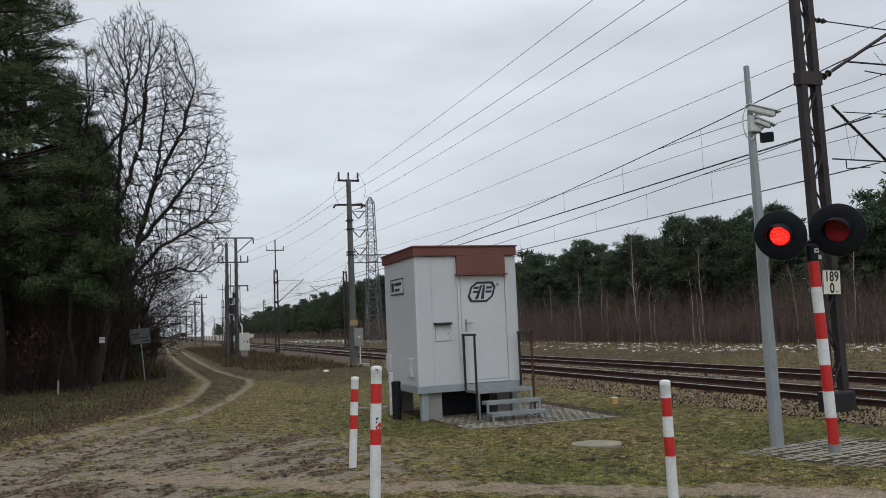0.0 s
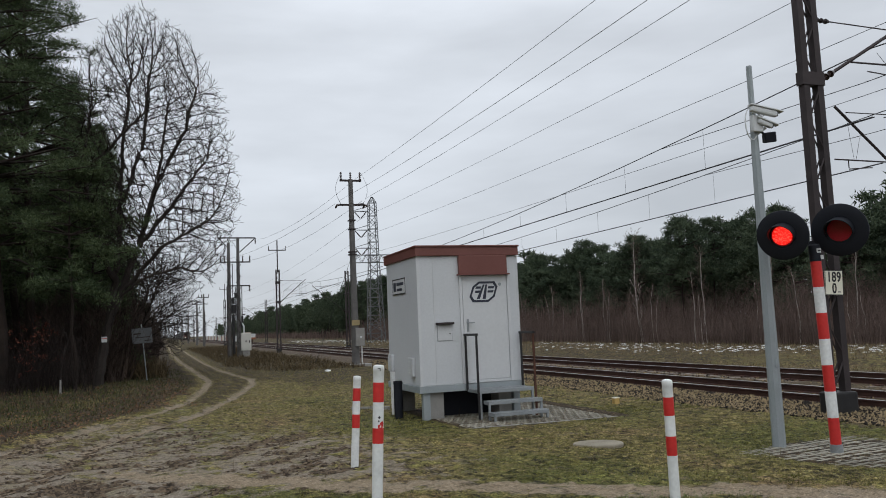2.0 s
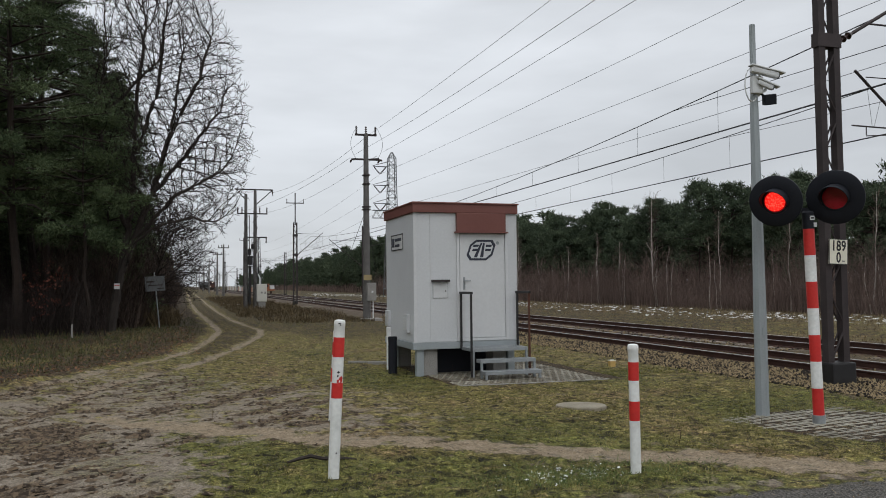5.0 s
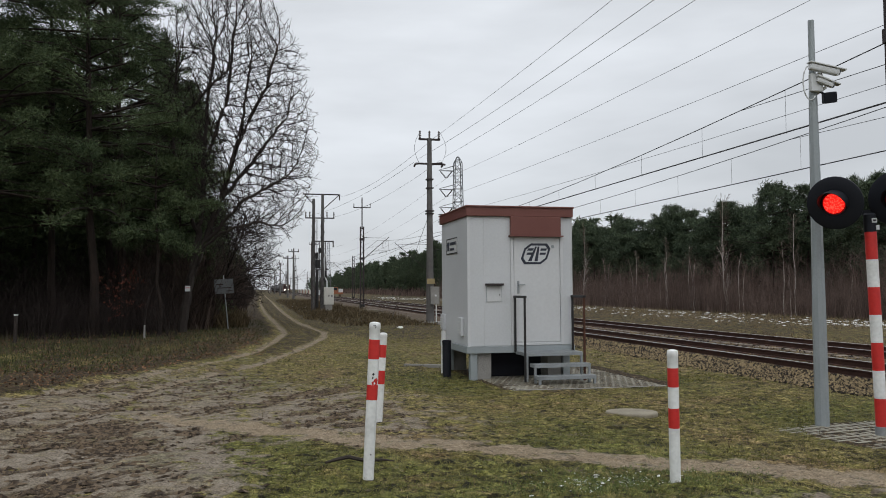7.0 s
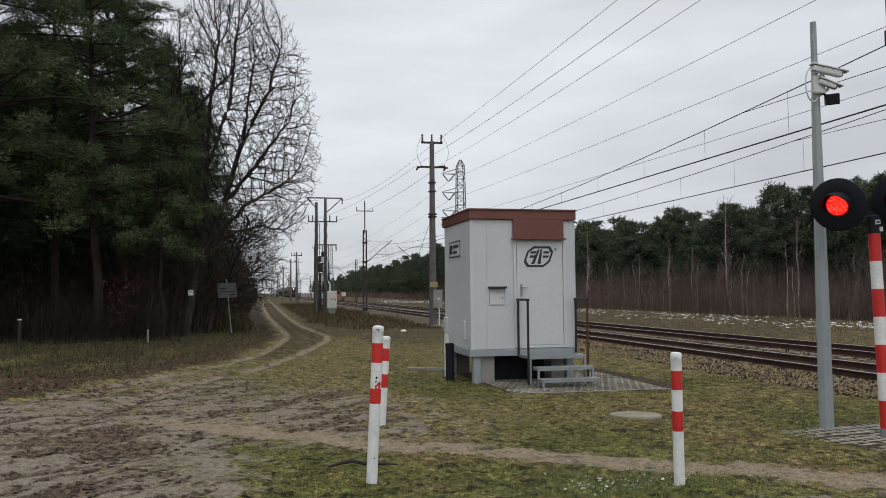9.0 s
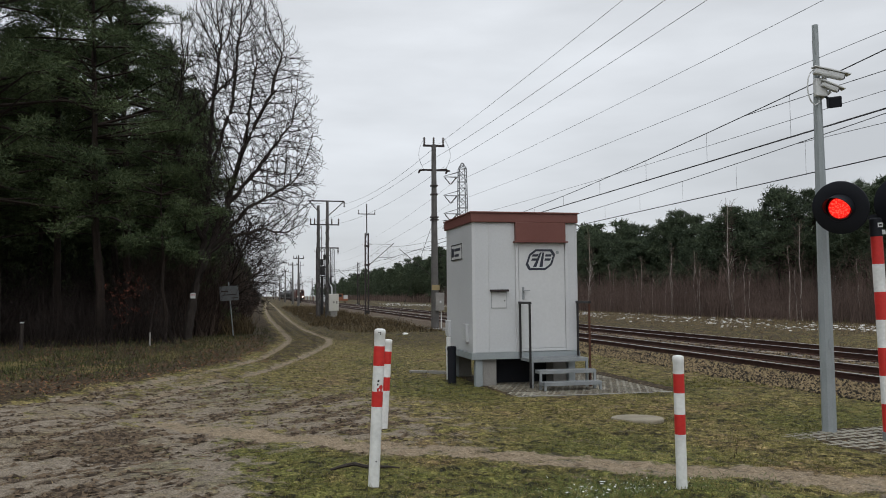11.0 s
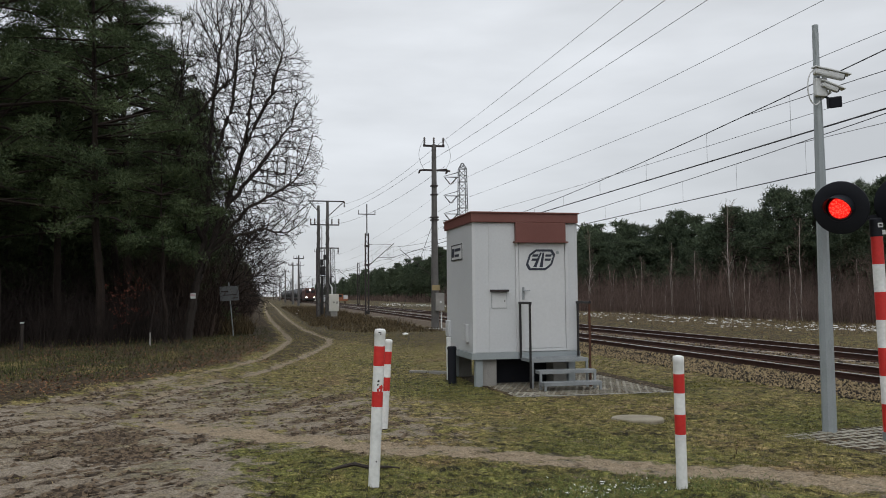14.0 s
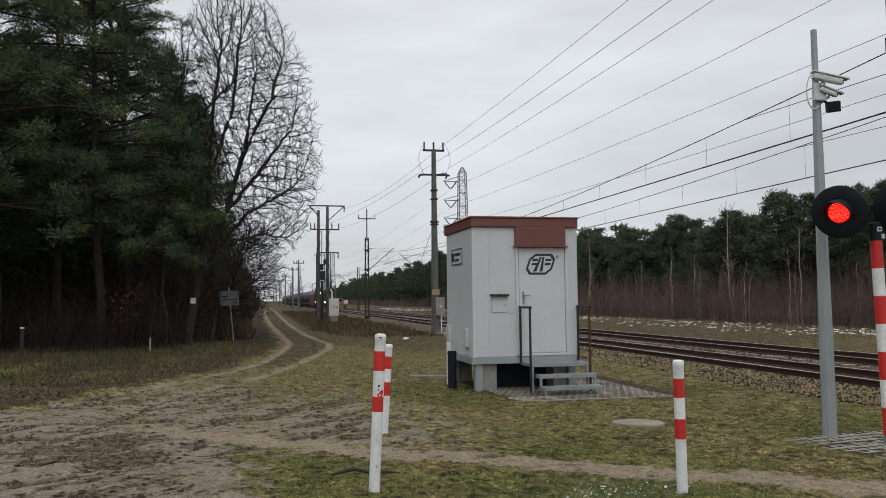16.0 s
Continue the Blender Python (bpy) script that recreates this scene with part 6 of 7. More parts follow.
def brush(name, n, xr, yr, hr, seed, mat, label, lean=0.12, twigs=7, w=0.012, power=1.0, keep=None):
    """A thicket of thin bare stems with side twigs."""
    g = np.random.default_rng(seed)
    x, y = g.uniform(*xr, n), yr[0] + (yr[1] - yr[0]) * g.uniform(0, 1, n) ** power
    if keep is not None:
        ok = keep(x, y)
        x, y = x[ok], y[ok]
        n = len(x)
    z = ground(x, y)
    h = g.uniform(*hr, n) * (0.7 + 0.3 * np.sin(0.35 * y + 0.2 * x))
    base = np.stack([x, y, z], -1)
    way = np.stack([g.normal(0, lean, n), g.normal(0, lean, n), np.ones(n)], -1)
    top = base + way * h[:, None]
    def blades(a, b, wd):
        d = b - a
        s = np.cross(d, g.normal(size=a.shape))
        s /= np.linalg.norm(s, axis=1)[:, None] + 1e-9
        return np.stack([a - s * wd, a + s * wd, b], 1)
    out = [blades(base, top, w * 1.6)]
    for _ in range(twigs):
        u = g.uniform(0.2, 0.9, n)[:, None]
        a = base + way * h[:, None] * u
        d = np.stack([g.normal(0, 0.45, n), g.normal(0, 0.45, n), g.uniform(0.3, 1.0, n)], -1) * (h * 0.35)[:, None]
        out.append(blades(a, a + d, w * 0.7))
    return tagged(soup(name, np.concatenate(out), mat), label, "undergrowth", kind="stuff")


brush("brush_thicket", 24000, (34.5, 45), (18, 150), (1.0, 4.7), 61, M_BRUSH, "red-brown leafless thicket along the wood's edge", twigs=8, w=0.0095, power=1.3)
brush("brush_thicket", 3500, (45, 60), (20, 150), (3.0, 7.0), 65, M_THICKET, "dark leafless thicket inside the wood", twigs=6, w=0.05)
brush("brush_thicket", 4000, (37, 46), (120, 520), (0.9, 2.8), 62, M_BRUSH, "red-brown leafless thicket along the wood's edge", twigs=5, w=0.05)
brush("lane_undergrowth", 13000, (-20, -0.5), (31.5, 70), (0.7, 5.2), 63, M_TWIG, "dark leafless undergrowth below the pines", lean=0.3, twigs=11, w=0.008, keep=lambda x, y: (x < -2.2 + 0.03 * (y - 36) + 0.6 * np.sin(y)) & (y > 32.4 + 0.7 * np.sin(1.3 * x) + 0.5 * np.sin(3.1 * x)))
brush("lane_undergrowth", 6000, (-4.4, -0.1), (38.6, 60), (1.0, 4.6), 68, M_THICKET, "brown leafless undergrowth round the bare trees", lean=0.25, twigs=10, w=0.012, keep=lambda x, y: x < -0.9 + 0.035 * (y - 38) + 0.3 * np.sin(1.7 * y))
brush("lane_undergrowth", 4200, (-6, 1.6), (44, 200), (1.5, 5.0), 64, M_THICKET, "brown leafless bushes along the lane", twigs=9, w=0.016, power=1.5, keep=lambda x, y: (x < 0.3 + 0.004 * (y - 44)) & ((x < -1.9) | (y > 51)))


def birch(x, y, h, seed, label):
    e = empty("birch_tree", x, y, float(ground(x, y)) - 0.05, label, "birch tree", "birches at the wood's edge")
    L = Limbs(seed)
    r = L.rng
    bow, tilt = r.uniform(-0.05, 0.05) * h, r.uniform(-0.06, 0.06)
    pts = [Vector((bow * math.sin(i * 0.45) + tilt * h * i / 7 + r.uniform(-0.06, 0.06), r.uniform(-0.08, 0.08), h * i / 7)) for i in range(8)]
    L.tube(pts, [0.0058 * h * (1 - 0.92 * i / 7) + 0.006 for i in range(8)], 6)
    finish("trunk", L.mesh("trunk"), M_BIRCH, e, "white birch trunk", True)
    if h > 8.5:
        B = Limbs(seed + 2)
        for i in range(12):
            u = 0.16 + 0.4 * i / 12
            p = pts[int(u * 7)].lerp(pts[int(u * 7) + 1], u * 7 - int(u * 7))
            a = B.rng.uniform(0, 6.28)
            B.sprout(p, Vector((math.cos(a), math.sin(a), 1.5)), h * 0.15 * B.rng.uniform(0.6, 1.2), 0.022, 1, 2, (0.5, 0.45, 0.3, 0.3), 0.4)
        finish("lower_branchwork", B.mesh("lower_branchwork"), M_BIRCH, e, "pale lower limbs")
    T = Limbs(seed + 1)
    for i in range(30):
        u = 0.22 + 0.75 * i / 30
        p = pts[int(u * 7)].lerp(pts[min(7, int(u * 7) + 1)], u * 7 - int(u * 7))
        a = T.rng.uniform(0, 6.28)
        T.sprout(p, Vector((math.cos(a), math.sin(a), 2.2)), h * 0.2 * T.rng.uniform(0.5, 1.2) * (1.15 - u * 0.5), 0.012, 1, 2, (0.5, 0.3, 0.3, 0.3), 0.3)
    finish("branchwork", T.mesh("branchwork"), M_BRUSH, e, "fine bare twigs")
    return e


BIRCHES = [(36.9, 54.5, 8.8), (36.8, 70, 5.5), (35.8, 46.5, 5.0), (37.5, 84, 9.0), (36.2, 52, 4.5), (38, 62, 5.5), (37, 40, 6.2), (35.5, 36.5, 4.6), (38.4, 92, 7.5), (37.2, 106, 8.0), (38.5, 120, 9), (37.8, 138, 9), (36.5, 76, 5), (38.2, 66, 6.5), (36, 58.5, 4.2), (39, 150, 9.5), (37.2, 34, 6.8), (38.8, 49.5, 7.2)]
gb = random.Random(8)
BIRCHES += [(36.2 + gb.uniform(-1.0, 1.6), 30 + 75 * (i + gb.random()) / 24, gb.uniform(2.8, 5.0)) for i in range(16)]
for i, (x, y, h) in enumerate(BIRCHES):
    birch(x, y, h, 700 + i * 2, "bare white-trunked birch before the dark wood" if h > 6 else "small bare white birch in the brown thicket")


# ---- old snow, dry grass, moss ----
def lumps(name, spots, size, mat, label, category, flat=0.3):
    """Small flat lumps joined into one."""
    g = random.Random(12)
    bm = bmesh.new()
    for x, y, z in spots:
        s = size * (0.3 + 1.4 * g.random() ** 2)
        m = Matrix.Translation((x, y, z + 0.1 * s * flat)) @ pose(0, 0, 0, 0, 0, g.uniform(0, 360)) @ Matrix.Diagonal((s * g.uniform(0.8, 2.0), s, s * flat * g.uniform(0.6, 1.2), 1))
        r = bmesh.ops.create_icosphere(bm, subdivisions=1, radius=1.0, matrix=m)
        for v in r["verts"]:
            v.co += Vector((g.uniform(-1, 1), g.uniform(-1, 1), g.uniform(-0.5, 0.5))) * s * 0.34
    return tagged(part(name, bm, mat, None, "", True), label, category, kind="stuff")


gs = random.Random(31)
spots = []
for _ in range(240):
    cy = 24 + 150 * gs.random() ** 1.6
    cx = gs.gauss(31.2, 2.2) - 0.03 * max(0, cy - 70)
    for _ in range(gs.randint(2, 12)):
        x, y = cx + gs.gauss(0, 0.8), cy + gs.gauss(0, 1.8)
        spots.append((x, y, float(ground(x, y))))
lumps("old_snow", spots, 0.075, M_SNOW, "remains of old snow on the strip before the wood", "snow", 0.35)
spots = [(gs.gauss(3.6, 0.5), 80 + 60 * gs.random() ** 1.2, -0.25) for _ in range(70)]
spots = [(x + 2.6, y, float(ground(x, y))) for x, y, _ in spots]
lumps("old_snow", spots, 0.11, M_SNOW, "remains of old snow beside the lane", "snow", 0.3)
spots = []
for _ in range(45):
    x, y = gs.gauss(4.0, 0.3), gs.gauss(5.76, 0.14)
    spots.append((x, y, gz(x, y) + 0.006))
lumps("old_snow", spots, 0.010, M_SNOW, "last crumbs of snow in the grass by the post", "snow", 0.3)


def blades(name, n, xr, yr, hr, width, mat, label, category, seed, keep, power=1.0, lean=0.6):
    g = np.random.default_rng(seed)
    x, y = g.uniform(*xr, n), yr[0] + (yr[1] - yr[0]) * g.uniform(0, 1, n) ** power
    ok = keep(x, y, g.uniform(0, 1, n))
    x, y = x[ok], y[ok]
    n = len(x)
    i = np.clip(np.searchsorted(gy, y), 1, ny - 1)
    j = np.clip(np.searchsorted(gx, x), 1, nx - 1)
    z = np.minimum(GZ[i, j], GZ[i - 1, j - 1]) - 0.005
    b = np.stack([x, y, z], -1)
    a = g.uniform(0, 2 * np.pi, n)
    s = np.stack([np.cos(a), np.sin(a), np.zeros(n)], -1) * width * g.uniform(0.6, 1.4, (n, 1))
    h = g.uniform(*hr, n)
    tip = b + np.stack([g.normal(0, lean, n) * h, g.normal(0, lean, n) * h, h], -1)
    return tagged(soup(name, np.stack([b - s, b + s, tip], 1), mat), label, category, kind="stuff")


def grassy(x, y, u):
    d, lt, rd = fields(x, y)[:3]
    patch = 0.5 + 0.5 * np.sin(1.9 * x + 0.7 * np.sin(1.3 * y)) * np.sin(1.6 * y + 0.5)
    tuft = 0.5 + 0.5 * np.sin(23 * x + 3 * np.sin(9 * y)) * np.sin(27 * y + 3 * np.sin(11 * x))
    return (u > np.clip(1.15 * d + rd + 0.35 * lt + 0.25 * (1 - patch) + 0.75 * (1 - tuft), 0, 1)) & (lt < 0.9)


blades("short_grass", 330000, (0.3, 11.2), (4.2, 14), (0.012, 0.042), 0.0035, M_GRASS, "short mossy winter grass", "grass", 81, grassy, 1.2)
blades("short_grass", 130000, (-6, 11.5), (13, 45), (0.02, 0.06), 0.009, M_GRASS, "short winter grass", "grass", 82, grassy, 1.3)
blades("dead_leaves", 60000, (-3.5, 11.5), (4.2, 22), (0.006, 0.022), 0.0065, M_LITTER, "dry leaves and straw scattered in the grass", "leaves", 83, lambda x, y, u: u > 0.9 * fields(x, y)[2] + 0.75 * fields(x, y)[0] + 0.25 * np.sin(2.1 * x + 1.7 * y) * np.sin(1.5 * x - 2.3 * y), 1.2, 1.9)
blades("dead_leaves", 26000, (-9, 1.5), (14, 40), (0.01, 0.05), 0.03, M_DEADLEAF, "red-brown dead leaves beside the lane", "leaves", 86, lambda x, y, u: u < fields(x, y)[1] - 0.1, 1.1, 1.5)
blades("green_grass", 26000, (2.9, 5.6), (4.9, 6.4), (0.012, 0.045), 0.0035, M_GREEN, "patch of green grass by the post", "grass", 87, lambda x, y, u: u < np.exp(-((x - 4.1) / 0.75) ** 2 - ((y - 5.7) / 0.3) ** 2), 1.0, 0.7)
M_FROST = material("frosted_leaf", (0.28, 0.33, 0.28), (0.76, 0.78, 0.76), 3.0, 0.8, 0, 0, island=0.7)
blades("frosted_leaves", 9000, (3.1, 5.0), (5.2, 6.3), (0.004, 0.02), 0.008, M_FROST, "leaves white with frost and old snow by the post", "leaves", 88, lambda x, y, u: u < (0.35 + 0.65 * (np.sin(9 * x + 4 * y) * np.sin(11 * y - 5 * x) > 0.1)) * np.exp(-((x - 4.0) / 0.42) ** 2 - ((y - 5.77) / 0.2) ** 2), 1.0, 1.8)
blades("rough_grass", 66000, (-14, 2), (17, 50), (0.03, 0.17), 0.008, M_ROUGH, "rough grass in patches at the wood's edge", "grass", 84, lambda x, y, u: (u < (0.4 + 0.6 * ease((0.55 + 0.5 * np.sin(0.8 * x + 0.5 * np.sin(0.9 * y)) * np.sin(0.7 * y + 1.1) + 0.3 * np.sin(2.3 * x - 1.9 * y)) / 0.8))) & (u < 0.42 + 0.58 * ease((np.interp(y, [p[1] for p in RUT_L], [p[0] for p in RUT_L]) - x - 2.0 + 0.8 * np.sin(0.9 * y)) / 2.0)) & (x < np.interp(y, [p[1] for p in RUT_L], [p[0] for p in RUT_L]) - 0.7), 1.1, 0.45)
blades("dry_grass", 40000, (21, 36), (16, 110), (0.04, 0.15), 0.014, M_LITTER, "pale dry grass before the wood", "grass", 85, lambda x, y, u: u > 0.1, 1.3, 0.4)


def clods(n, xr, yr, size, seed):
    """Crumbs of dark earth where the wheels have churned the sand."""
    g = np.random.default_rng(seed)
    x, y = g.uniform(*xr, n), g.uniform(*yr, n)
    i = np.clip(np.searchsorted(gy, y), 1, ny - 1)
    j = np.clip(np.searchsorted(gx, x), 1, nx - 1)
    ok = (mud[i, j] * D[i, j] + 0.12 * D[i, j] > g.uniform(0.1, 1.0, n)) & (near_line(x, y, FOOTPATH) > 0.3)
    x, y, z = x[ok], y[ok], GZ[i, j][ok]
    n = len(x)
    base = np.array([[1, 0, 0], [-1, 0, 0], [0, 1, 0], [0, -1, 0], [0, 0, 0.7]], float)
    v = base[None] + g.uniform(-0.3, 0.3, (n, 5, 3))
    v = v * (size * g.uniform(0.3, 1.0, (n, 1, 1)) ** 2) * np.array([1.5, 1.0, 0.75])
    v = v + np.stack([x, y, z + 0.002], -1)[:, None]
    tris = np.concatenate([v[:, [a, b, 4]] for a, b in ((0, 2), (2, 1), (1, 3), (3, 0))])
    return tagged(soup("mud_clods", tris, M_MUD), "dark crumbs of churned earth on the sandy lane", "earth", kind="stuff")


clods(60000, (-3.5, 3.2), (5.0, 16), 0.04, 91)


def fallen_branch():
    L = Limbs(5)
    pts = [Vector((1.86 + 0.1 * i, 6.78 + 0.03 * math.sin(i * 1.2), gz(1.86 + 0.1 * i, 6.78) + 0.025 + 0.012 * math.sin(i * 0.8))) for i in range(7)]
    L.tube(pts, [0.010, 0.016, 0.018, 0.017, 0.015, 0.012, 0.006], 6)
    tagged(finish("fallen_branch", L.mesh("fallen_branch"), M_BARK, None, "", True), "dark fallen branch lying in the grass by a post", "branch")


fallen_branch()


def edge_shrubs():
    """A sapling, a shrub that keeps its red leaves, dry weeds and a cut post at the wood's edge."""
    e = empty("sapling", -2.84, 31.9, gz(-2.84, 31.9), "slim bare sapling with a whitewashed foot", "sapling")
    L = Limbs(401)
    L.sprout(Vector((0, 0, 0.5)), Vector((0.1, 0, 1)), 2.2, 0.03, 1, 3, (0.4, 0.25, 0.3, 0.3), 0.3)
    finish("branchwork", L.mesh("branchwork"), M_TWIG, e)
    bm = bmesh.new()
    rod(bm, (0, 0, -0.1), (0, 0, 0.52), 0.04, 0.032, 8)
    part("stem", bm, M_CONCRETE, e, "whitewashed foot of the stem")
    e = empty("red_leaved_shrub", -4.0, 34.0, gz(-4.0, 34.0), "shrub with dead red leaves before the dark wood", "shrub")
    L = Limbs(402)
    for k in range(4):
        L.sprout(Vector((0, 0, -0.05)), Vector((0.25 * math.cos(k * 1.7), 0.25 * math.sin(k * 1.7), 1)), 2.6 + 0.2 * k, 0.028, 1, 2, (0.4, 0.25, 0.3, 0.3), 0.2)
    finish("branchwork", L.mesh("branchwork"), M_TWIG, e)
    g = np.random.default_rng(403)
    c = np.array([(*g.normal(0, 0.45, 2), g.uniform(0.7, 2.8)) for _ in range(46)])
    soup("leaves", needle_clumps(c, g.uniform(0.1, 0.3, len(c)), 9, 0.07, 0.03, 404), M_REDLEAF, e, "dead red leaves")
    e = empty("cut_post", -6.9, 30.3, gz(-6.9, 30.3), "rotten wooden post with a white cap at the wood's edge", "post")
    bm = bmesh.new()
    rod(bm, (0, 0, -0.2), (0.03, 0, 0.95), 0.07, 0.055, 8)
    part("stake", bm, M_BARK, e)
    bm = bmesh.new()
    box(bm, -0.04, 0.08, -0.06, 0.06, 0.94, 0.99, 0.012)
    part("cap", bm, M_CAMWHITE, e)


edge_shrubs()
brush("dry_weeds", 70, (1.2, 10), (6.5, 15), (0.08, 0.3), 69, M_WEED, "single thin dry stalks in the grass", lean=0.2, twigs=3, w=0.0022)
brush("dry_weeds", 450, (-14, 0.5), (22, 34), (0.15, 0.6), 70, M_THICKET, "dry brown stalks in the rough grass", lean=0.35, twigs=4, w=0.006, keep=lambda x, y: x < np.interp(y, [p[1] for p in RUT_L], [p[0] for p in RUT_L]) - 1.2)
brush("dry_weeds", 420, (-1.1, 0.9), (40.5, 45), (0.4, 1.15), 66, M_WEED, "dry brown weeds at the lane's edge", lean=0.3, twigs=6, w=0.012)
brush("dry_weeds", 9000, (4.3, 10.5), (40, 130), (0.12, 0.5), 67, M_WEED, "brown dead weeds round the transformer poles", lean=0.45, twigs=5, w=0.014, power=1.2, keep=lambda x, y: x > 4.5 + 0.4 * np.sin(0.7 * y) + 1.6 * ease((48 - y) / 8))


def scraps():
    """A crumpled white rag, two pale planks and a strip of kerb in the grass."""
    g = random.Random(44)
    bm = bmesh.new()
    r = bmesh.ops.create_icosphere(bm, subdivisions=2, radius=0.1)
    for v in r["verts"]:
        v.co = Vector((v.co.x * 1.5, v.co.y, max(-0.05, v.co.z * 0.7))) * g.uniform(0.6, 1.15)
    rag = part("rag", bm, M_WHITE)
    rag.location = (8.1, 37.9, gz(8.1, 37.9) + 0.04)
    tagged(rag, "crumpled white plastic rag lying in the grass", "rag")
    for x, y, ln, turn in ((10.4, 59.1, 1.6, 4), (10.8, 68.6, 1.8, -6)):
        bm = bmesh.new()
        box(bm, -ln / 2, ln / 2, -0.14, 0.14, -0.03, 0.07, 0.01)
        plank = part("plank", bm, M_SLAB)
        plank.matrix_world = pose(x, y, gz(x, y) + 0.03, 0, 0, turn)
        tagged(plank, "pale weathered plank lying in the weeds", "plank", "planks in the weeds")
    bm = bmesh.new()
    for i in range(2):
        box(bm, -0.42 + i * 0.43, -0.01 + i * 0.43, -0.05, 0.05, -0.1, 0.05, 0.01)
    kerb = part("kerb_stone", bm, M_CONCRETE)
    kerb.matrix_world = pose(4.84, 16.95, gz(4.84, 16.95), 0, 0, -26)
    tagged(kerb, "short pale concrete kerb sunk in grass behind the hut corner", "kerb")


scraps()


def line_pole(y, h):
    z0 = float(ground(8.2, y))
    e = empty("line_pole", 8.2, y, z0, "distant concrete line pole with a crossarm", "power pole", "distant line poles")
    bm = bmesh.new()
    lathe(bm, [(0.24, -0.3), (0.14, h)], 8)
    part("shaft", bm, M_POLE, e, "", True)
    bm = bmesh.new()
    box(bm, -1.0, 1.0, -0.07, 0.07, h - 0.7, h - 0.55)
    arm = part("crossarm", bm, M_MAST, e)
    for x in (-0.9, -0.35, 0.9):
        bm = bmesh.new()
        insulator(bm, (x, 0, h - 0.55), (x, 0, h - 0.1), 0.1, 3)
        part("insulator", bm, M_INSUL, arm)


for y, h in ((152, 9.6), (180, 9.4), (236, 9.6), (305, 9.4), (380, 9.6), (460, 9.4)):
    line_pole(y, h)


def lane_sign():
    e = empty("road_sign", -0.12, 39.6, gz(-0.12, 39.6), "dirty grey back of a sign board on a thin leaning post", "sign")
    e.rotation_euler = (0, radians(-3), radians(12))
    bm = bmesh.new()
    box(bm, -0.45, 0.45, -0.02, 0.02, 1.72, 2.42, 0.01)
    board = part("board", bm, M_PYLON, e, "dirty grey board seen from behind")
    for x0, x1, z0, z1 in ((-0.3, 0.34, 1.98, 2.02), (-0.38, -0.05, 2.14, 2.2), (0.1, 0.4, 1.82, 1.86)):
        bm = bmesh.new()
        box(bm, x0, x1, -0.026, -0.019, z0, z1)
        part("stain", bm, M_BARK, board, "dark streak of dirt")
    bm = bmesh.new()
    rod(bm, (0.12, 0.04, -0.2), (0.0, 0.04, 2.6), 0.028)
    part("post", bm, M_ZINC, e)
    s = empty("tree_tag", -1.66, 36.55, 1.7, "small white tag nailed to a tree trunk", "sign")
    bm = bmesh.new()
    box(bm, -0.11, 0.11, -0.012, 0.012, -0.12, 0.12, 0.004)
    part("plate", bm, M_CAMWHITE, s)
    bm = bmesh.new()
    box(bm, -0.1, 0.1, -0.017, -0.012, 0.02, 0.05)
    part("bar", bm, M_RED, s)


lane_sign()


# ---- far down the line ----
def track_trolley():
    e = empty("track_trolley", TRACK_X[1], 172, RAIL_TOP, "orange and white track trolley standing far down the line", "track trolley")
    bm = bmesh.new()
    box(bm, -1.3, 1.3, 0, 4, 0.6, 1.0, 0.04)
    part("deck", bm, M_ORANGE, e)
    bm = bmesh.new()
    box(bm, -1.2, 0.2, 0.2, 2.2, 1.0, 2.1, 0.05)
    part("cab", bm, M_ORANGE, e, "orange cab")
    bm = bmesh.new()
    box(bm, -1.0, 0.0, 0.17, 0.2, 1.45, 1.95)
    part("window", bm, M_WINDOW, e)
    bm = bmesh.new()
    box(bm, 0.35, 1.25, 0.1, 3.8, 1.0, 1.75, 0.04)
    part("load", bm, M_CAMWHITE, e, "pale covered load")
    for x in (-0.75, 0.75):
        for y in (0.8, 3.2):
            bm = bmesh.new()
            rod(bm, (x - 0.06, y, 0.36), (x + 0.06, y, 0.36), 0.36, n=16)
            part("wheel", bm, M_RUST, e)


track_trolley()


def site_fence():
    e = empty("site_fence", 21.6, 230, float(ground(21.6, 230)), "row of orange and white fence panels along the far track", "fence")
    for i in range(24):
        bm = bmesh.new()
        box(bm, -0.04, 0.04, i * 7.0, i * 7.0 + 6.8, 0.1, 1.5 + 0.2 * (i % 3))
        part("panel", bm, (M_ORANGE, M_SIGN, M_CAMWHITE)[(i * 5) % 3], e)
        bm = bmesh.new()
        box(bm, -0.06, 0.06, i * 7.0 + 6.8, i * 7.0 + 6.95, -0.1, 1.9)
        part("post", bm, M_ZINC, e)


site_fence()


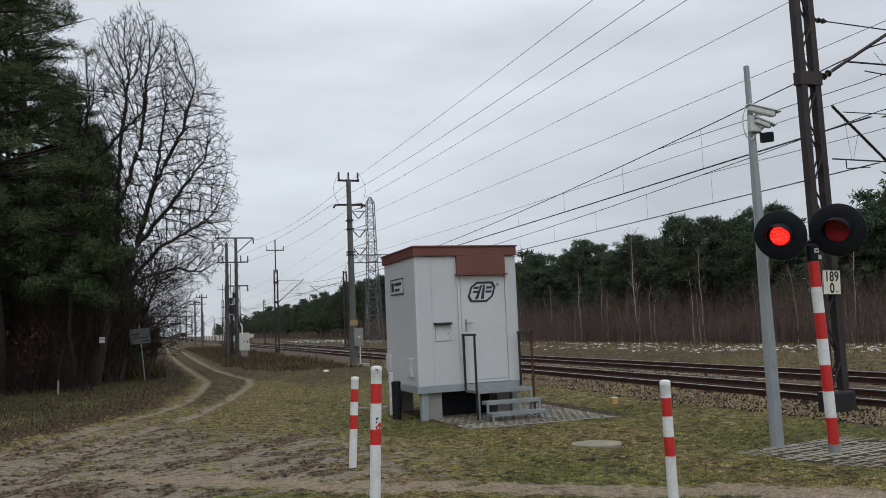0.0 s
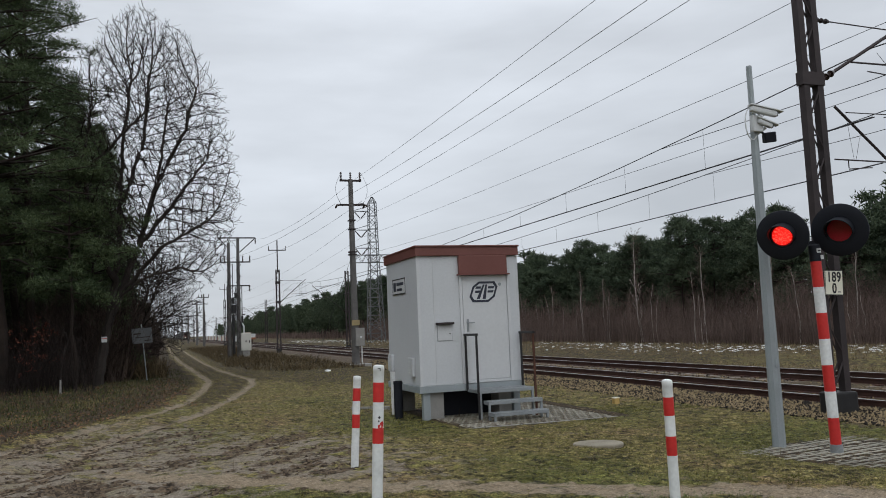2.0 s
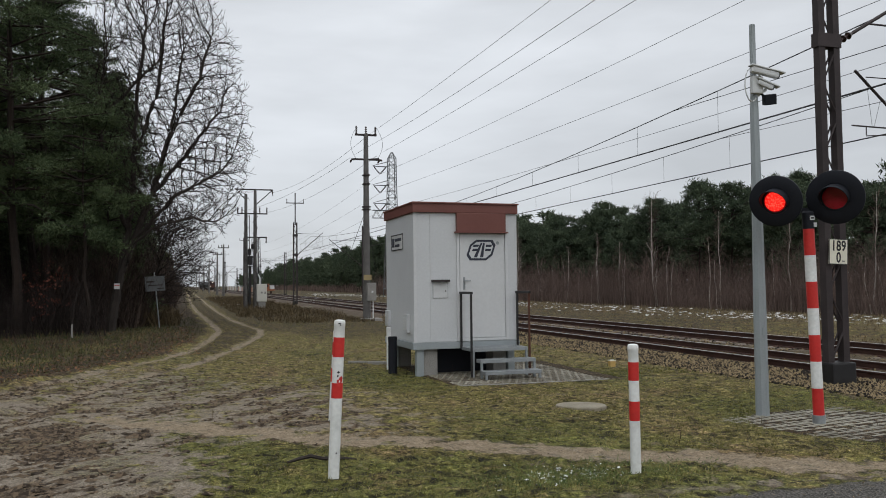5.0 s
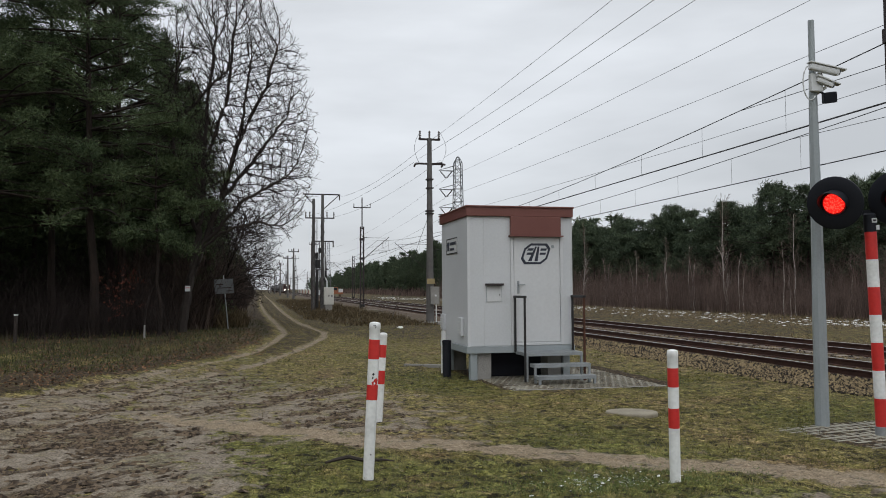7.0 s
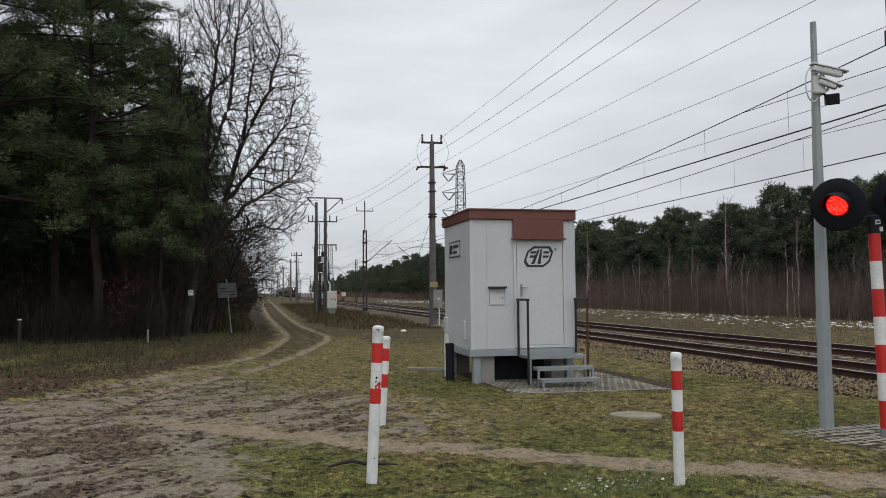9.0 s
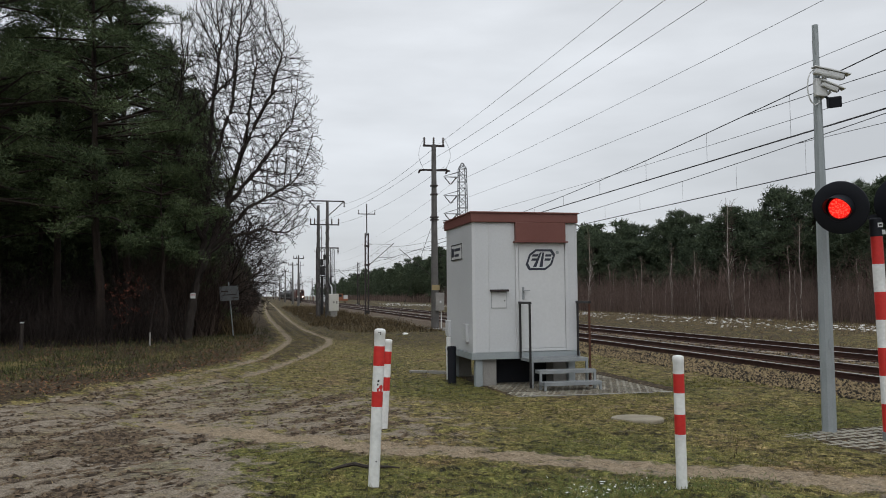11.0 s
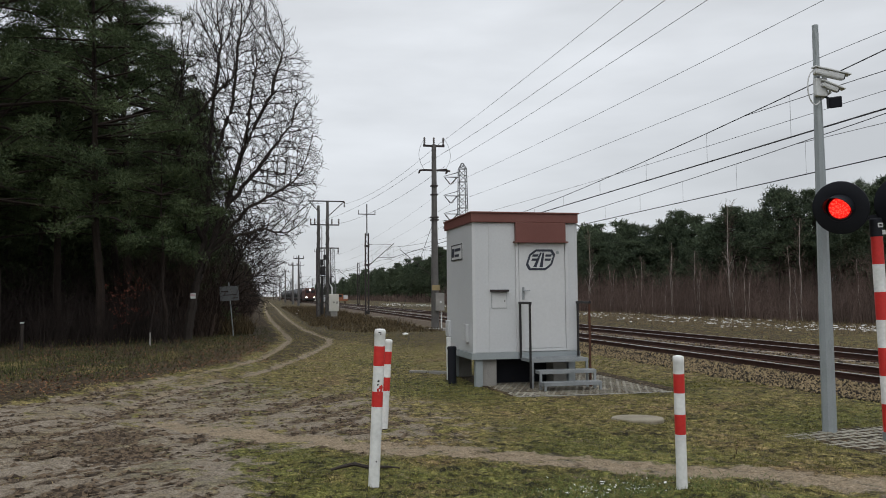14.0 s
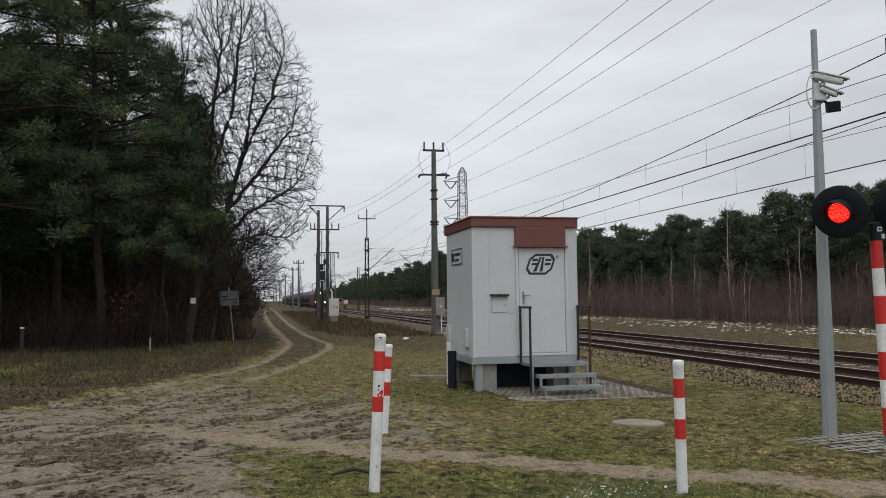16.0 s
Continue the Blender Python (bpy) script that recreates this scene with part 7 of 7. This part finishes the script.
# ---- the train ----
def locomotive():
    e = empty("locomotive", TRACK_X[0], 486, RAIL_TOP, "dark red electric locomotive with three headlights on", "locomotive")
    bm = bmesh.new()
    prof = [(-1.5, 1.0), (1.5, 1.0), (1.5, 3.2), (1.15, 3.85), (-1.15, 3.85), (-1.5, 3.2)]
    ends = []
    for y, k in ((0.0, 0.94), (0.55, 1.0), (15.6, 1.0), (16.1, 0.94)):
        ends.append([bm.verts.new((x * k, y, z)) for x, z in prof])
    for a, b in zip(ends, ends[1:]):
        for i in range(6):
            bm.faces.new((a[i], a[(i + 1) % 6], b[(i + 1) % 6], b[i]))
    bm.faces.new(ends[0][::-1])
    bm.faces.new(ends[-1])
    bmesh.ops.recalc_face_normals(bm, faces=bm.faces)
    part("body", bm, M_TRAINRED, e, "dark red body")
    for x in (-0.65, 0.65):
        bm = bmesh.new()
        box(bm, x - 0.5, x + 0.5, -0.03, 0.02, 2.55, 3.25, 0.03)
        part("windscreen", bm, M_WINDOW, e, "dark glass")
    for x, z in ((-0.95, 1.3), (0.95, 1.3), (0.0, 3.3)):
        bm = bmesh.new()
        lathe(bm, [(0.16, 0), (0.16, 0.05), (0.1, 0.08)], 14, Matrix.Translation((x, 0.0, z)) @ pose(0, 0, 0, 90).to_4x4())
        part("headlight", bm, M_HEADLIGHT, e, "lit white headlight")
    bm = bmesh.new()
    box(bm, -1.4, 1.4, 0.1, 16.0, 0.55, 1.0, 0.03)
    part("frame", bm, M_BLACKSTEEL, e)
    for y in (3.2, 12.9):
        bm = bmesh.new()
        box(bm, -1.15, 1.15, y - 1.8, y + 1.8, 0.35, 0.75, 0.04)
        bog = part("bogie", bm, M_BLACKSTEEL, e)
        for yy in (y - 1.2, y + 1.2):
            for x in (-0.75, 0.75):
                bm = bmesh.new()
                rod(bm, (x - 0.07, yy, 0.56), (x + 0.07, yy, 0.56), 0.56, n=20)
                part("wheel", bm, M_RUST, bog)
    for x in (-0.87, 0.87):
        bm = bmesh.new()
        rod(bm, (x, 0.1, 1.05), (x, -0.45, 1.05), 0.09, n=10)
        rod(bm, (x, -0.45, 1.05), (x, -0.5, 1.05), 0.23, n=14)
        part("buffer", bm, M_BLACKSTEEL, e)
    bm = bmesh.new()
    rod(bm, (0, 11.5, 3.9), (0, 13.0, 4.8), 0.04, n=6)
    rod(bm, (0, 13.0, 4.8), (0, 11.8, 5.75), 0.04, n=6)
    box(bm, -0.8, 0.8, 11.7, 11.9, 5.75, 5.83)
    part("pantograph", bm, M_MAST, e)
    return e


def tank_wagon():
    e = empty("tank_wagon", TRACK_X[0], 520, RAIL_TOP, "dirty black tank wagon in a freight train", "tank wagon", "tank wagons of the train")
    bm = bmesh.new()
    lathe(bm, [(0.5, -6.4), (1.15, -6.2), (1.42, -5.8), (1.42, 5.8), (1.15, 6.2), (0.5, 6.4)], 24, Matrix.Translation((0, 7, 2.55)) @ pose(0, 0, 0, 90).to_4x4())
    part("tank", bm, M_TANK, e, "dirty black tank", True)
    bm = bmesh.new()
    box(bm, -1.3, 1.3, 0.3, 13.7, 0.9, 1.2, 0.03)
    part("underframe", bm, M_BLACKSTEEL, e)
    bm = bmesh.new()
    lathe(bm, [(0.35, 0), (0.35, 0.28), (0.25, 0.33)], 16, Matrix.Translation((0, 7, 3.93)))
    part("dome", bm, M_TANK, e)
    for y in (2.3, 11.7):
        bm = bmesh.new()
        box(bm, -1.1, 1.1, y - 1.2, y + 1.2, 0.35, 0.7, 0.04)
        bog = part("bogie", bm, M_BLACKSTEEL, e)
        for yy in (y - 0.9, y + 0.9):
            for x in (-0.75, 0.75):
                bm = bmesh.new()
                rod(bm, (x - 0.07, yy, 0.46), (x + 0.07, yy, 0.46), 0.46, n=16)
                part("wheel", bm, M_RUST, bog)
    return e


LOCO = locomotive()
WAGONS = [tank_wagon()]
for i in range(1, 18):
    WAGONS.append(copy_thing(WAGONS[0], pose(TRACK_X[0], 520 + 14.8 * i, RAIL_TOP)))


def motions():
    """The train comes nearer; the two lamps of the signal light up in turn."""
    front, speed = 486.0, 19.07
    for thing, off in [(LOCO, 0.0)] + [(w, 16.9 + 14.8 * i) for i, w in enumerate(WAGONS)]:
        walk(thing, [(t, pose(TRACK_X[0], front + off - speed * t, RAIL_TOP)) for t in (0.0, 4.0, 8.0, 12.0, 16.0)])
    period, on, half = 1.0035, -0.085, 0.49
    shown, hidden = 0.006, -0.05
    for k, plate in enumerate(LAMP_PLATES):
        rows = []
        first = on if k == 0 else on + half
        n = -2
        while first + n * period < 17.5:
            a = first + n * period
            rows += [(a - 0.05, hidden), (a + 0.01, shown), (a + half + 0.02, shown), (a + half + 0.09, hidden)]
            n += 1
        inside = [(t, v) for t, v in rows if 0.0 < t < 16.0]
        start = np.interp(0.0, [t for t, v in rows], [v for t, v in rows])
        end = np.interp(16.0, [t for t, v in rows], [v for t, v in rows])
        walk(plate, [(t, pose(0, 0, v)) for t, v in [(0.0, start)] + inside + [(16.0, end)]])


motions()
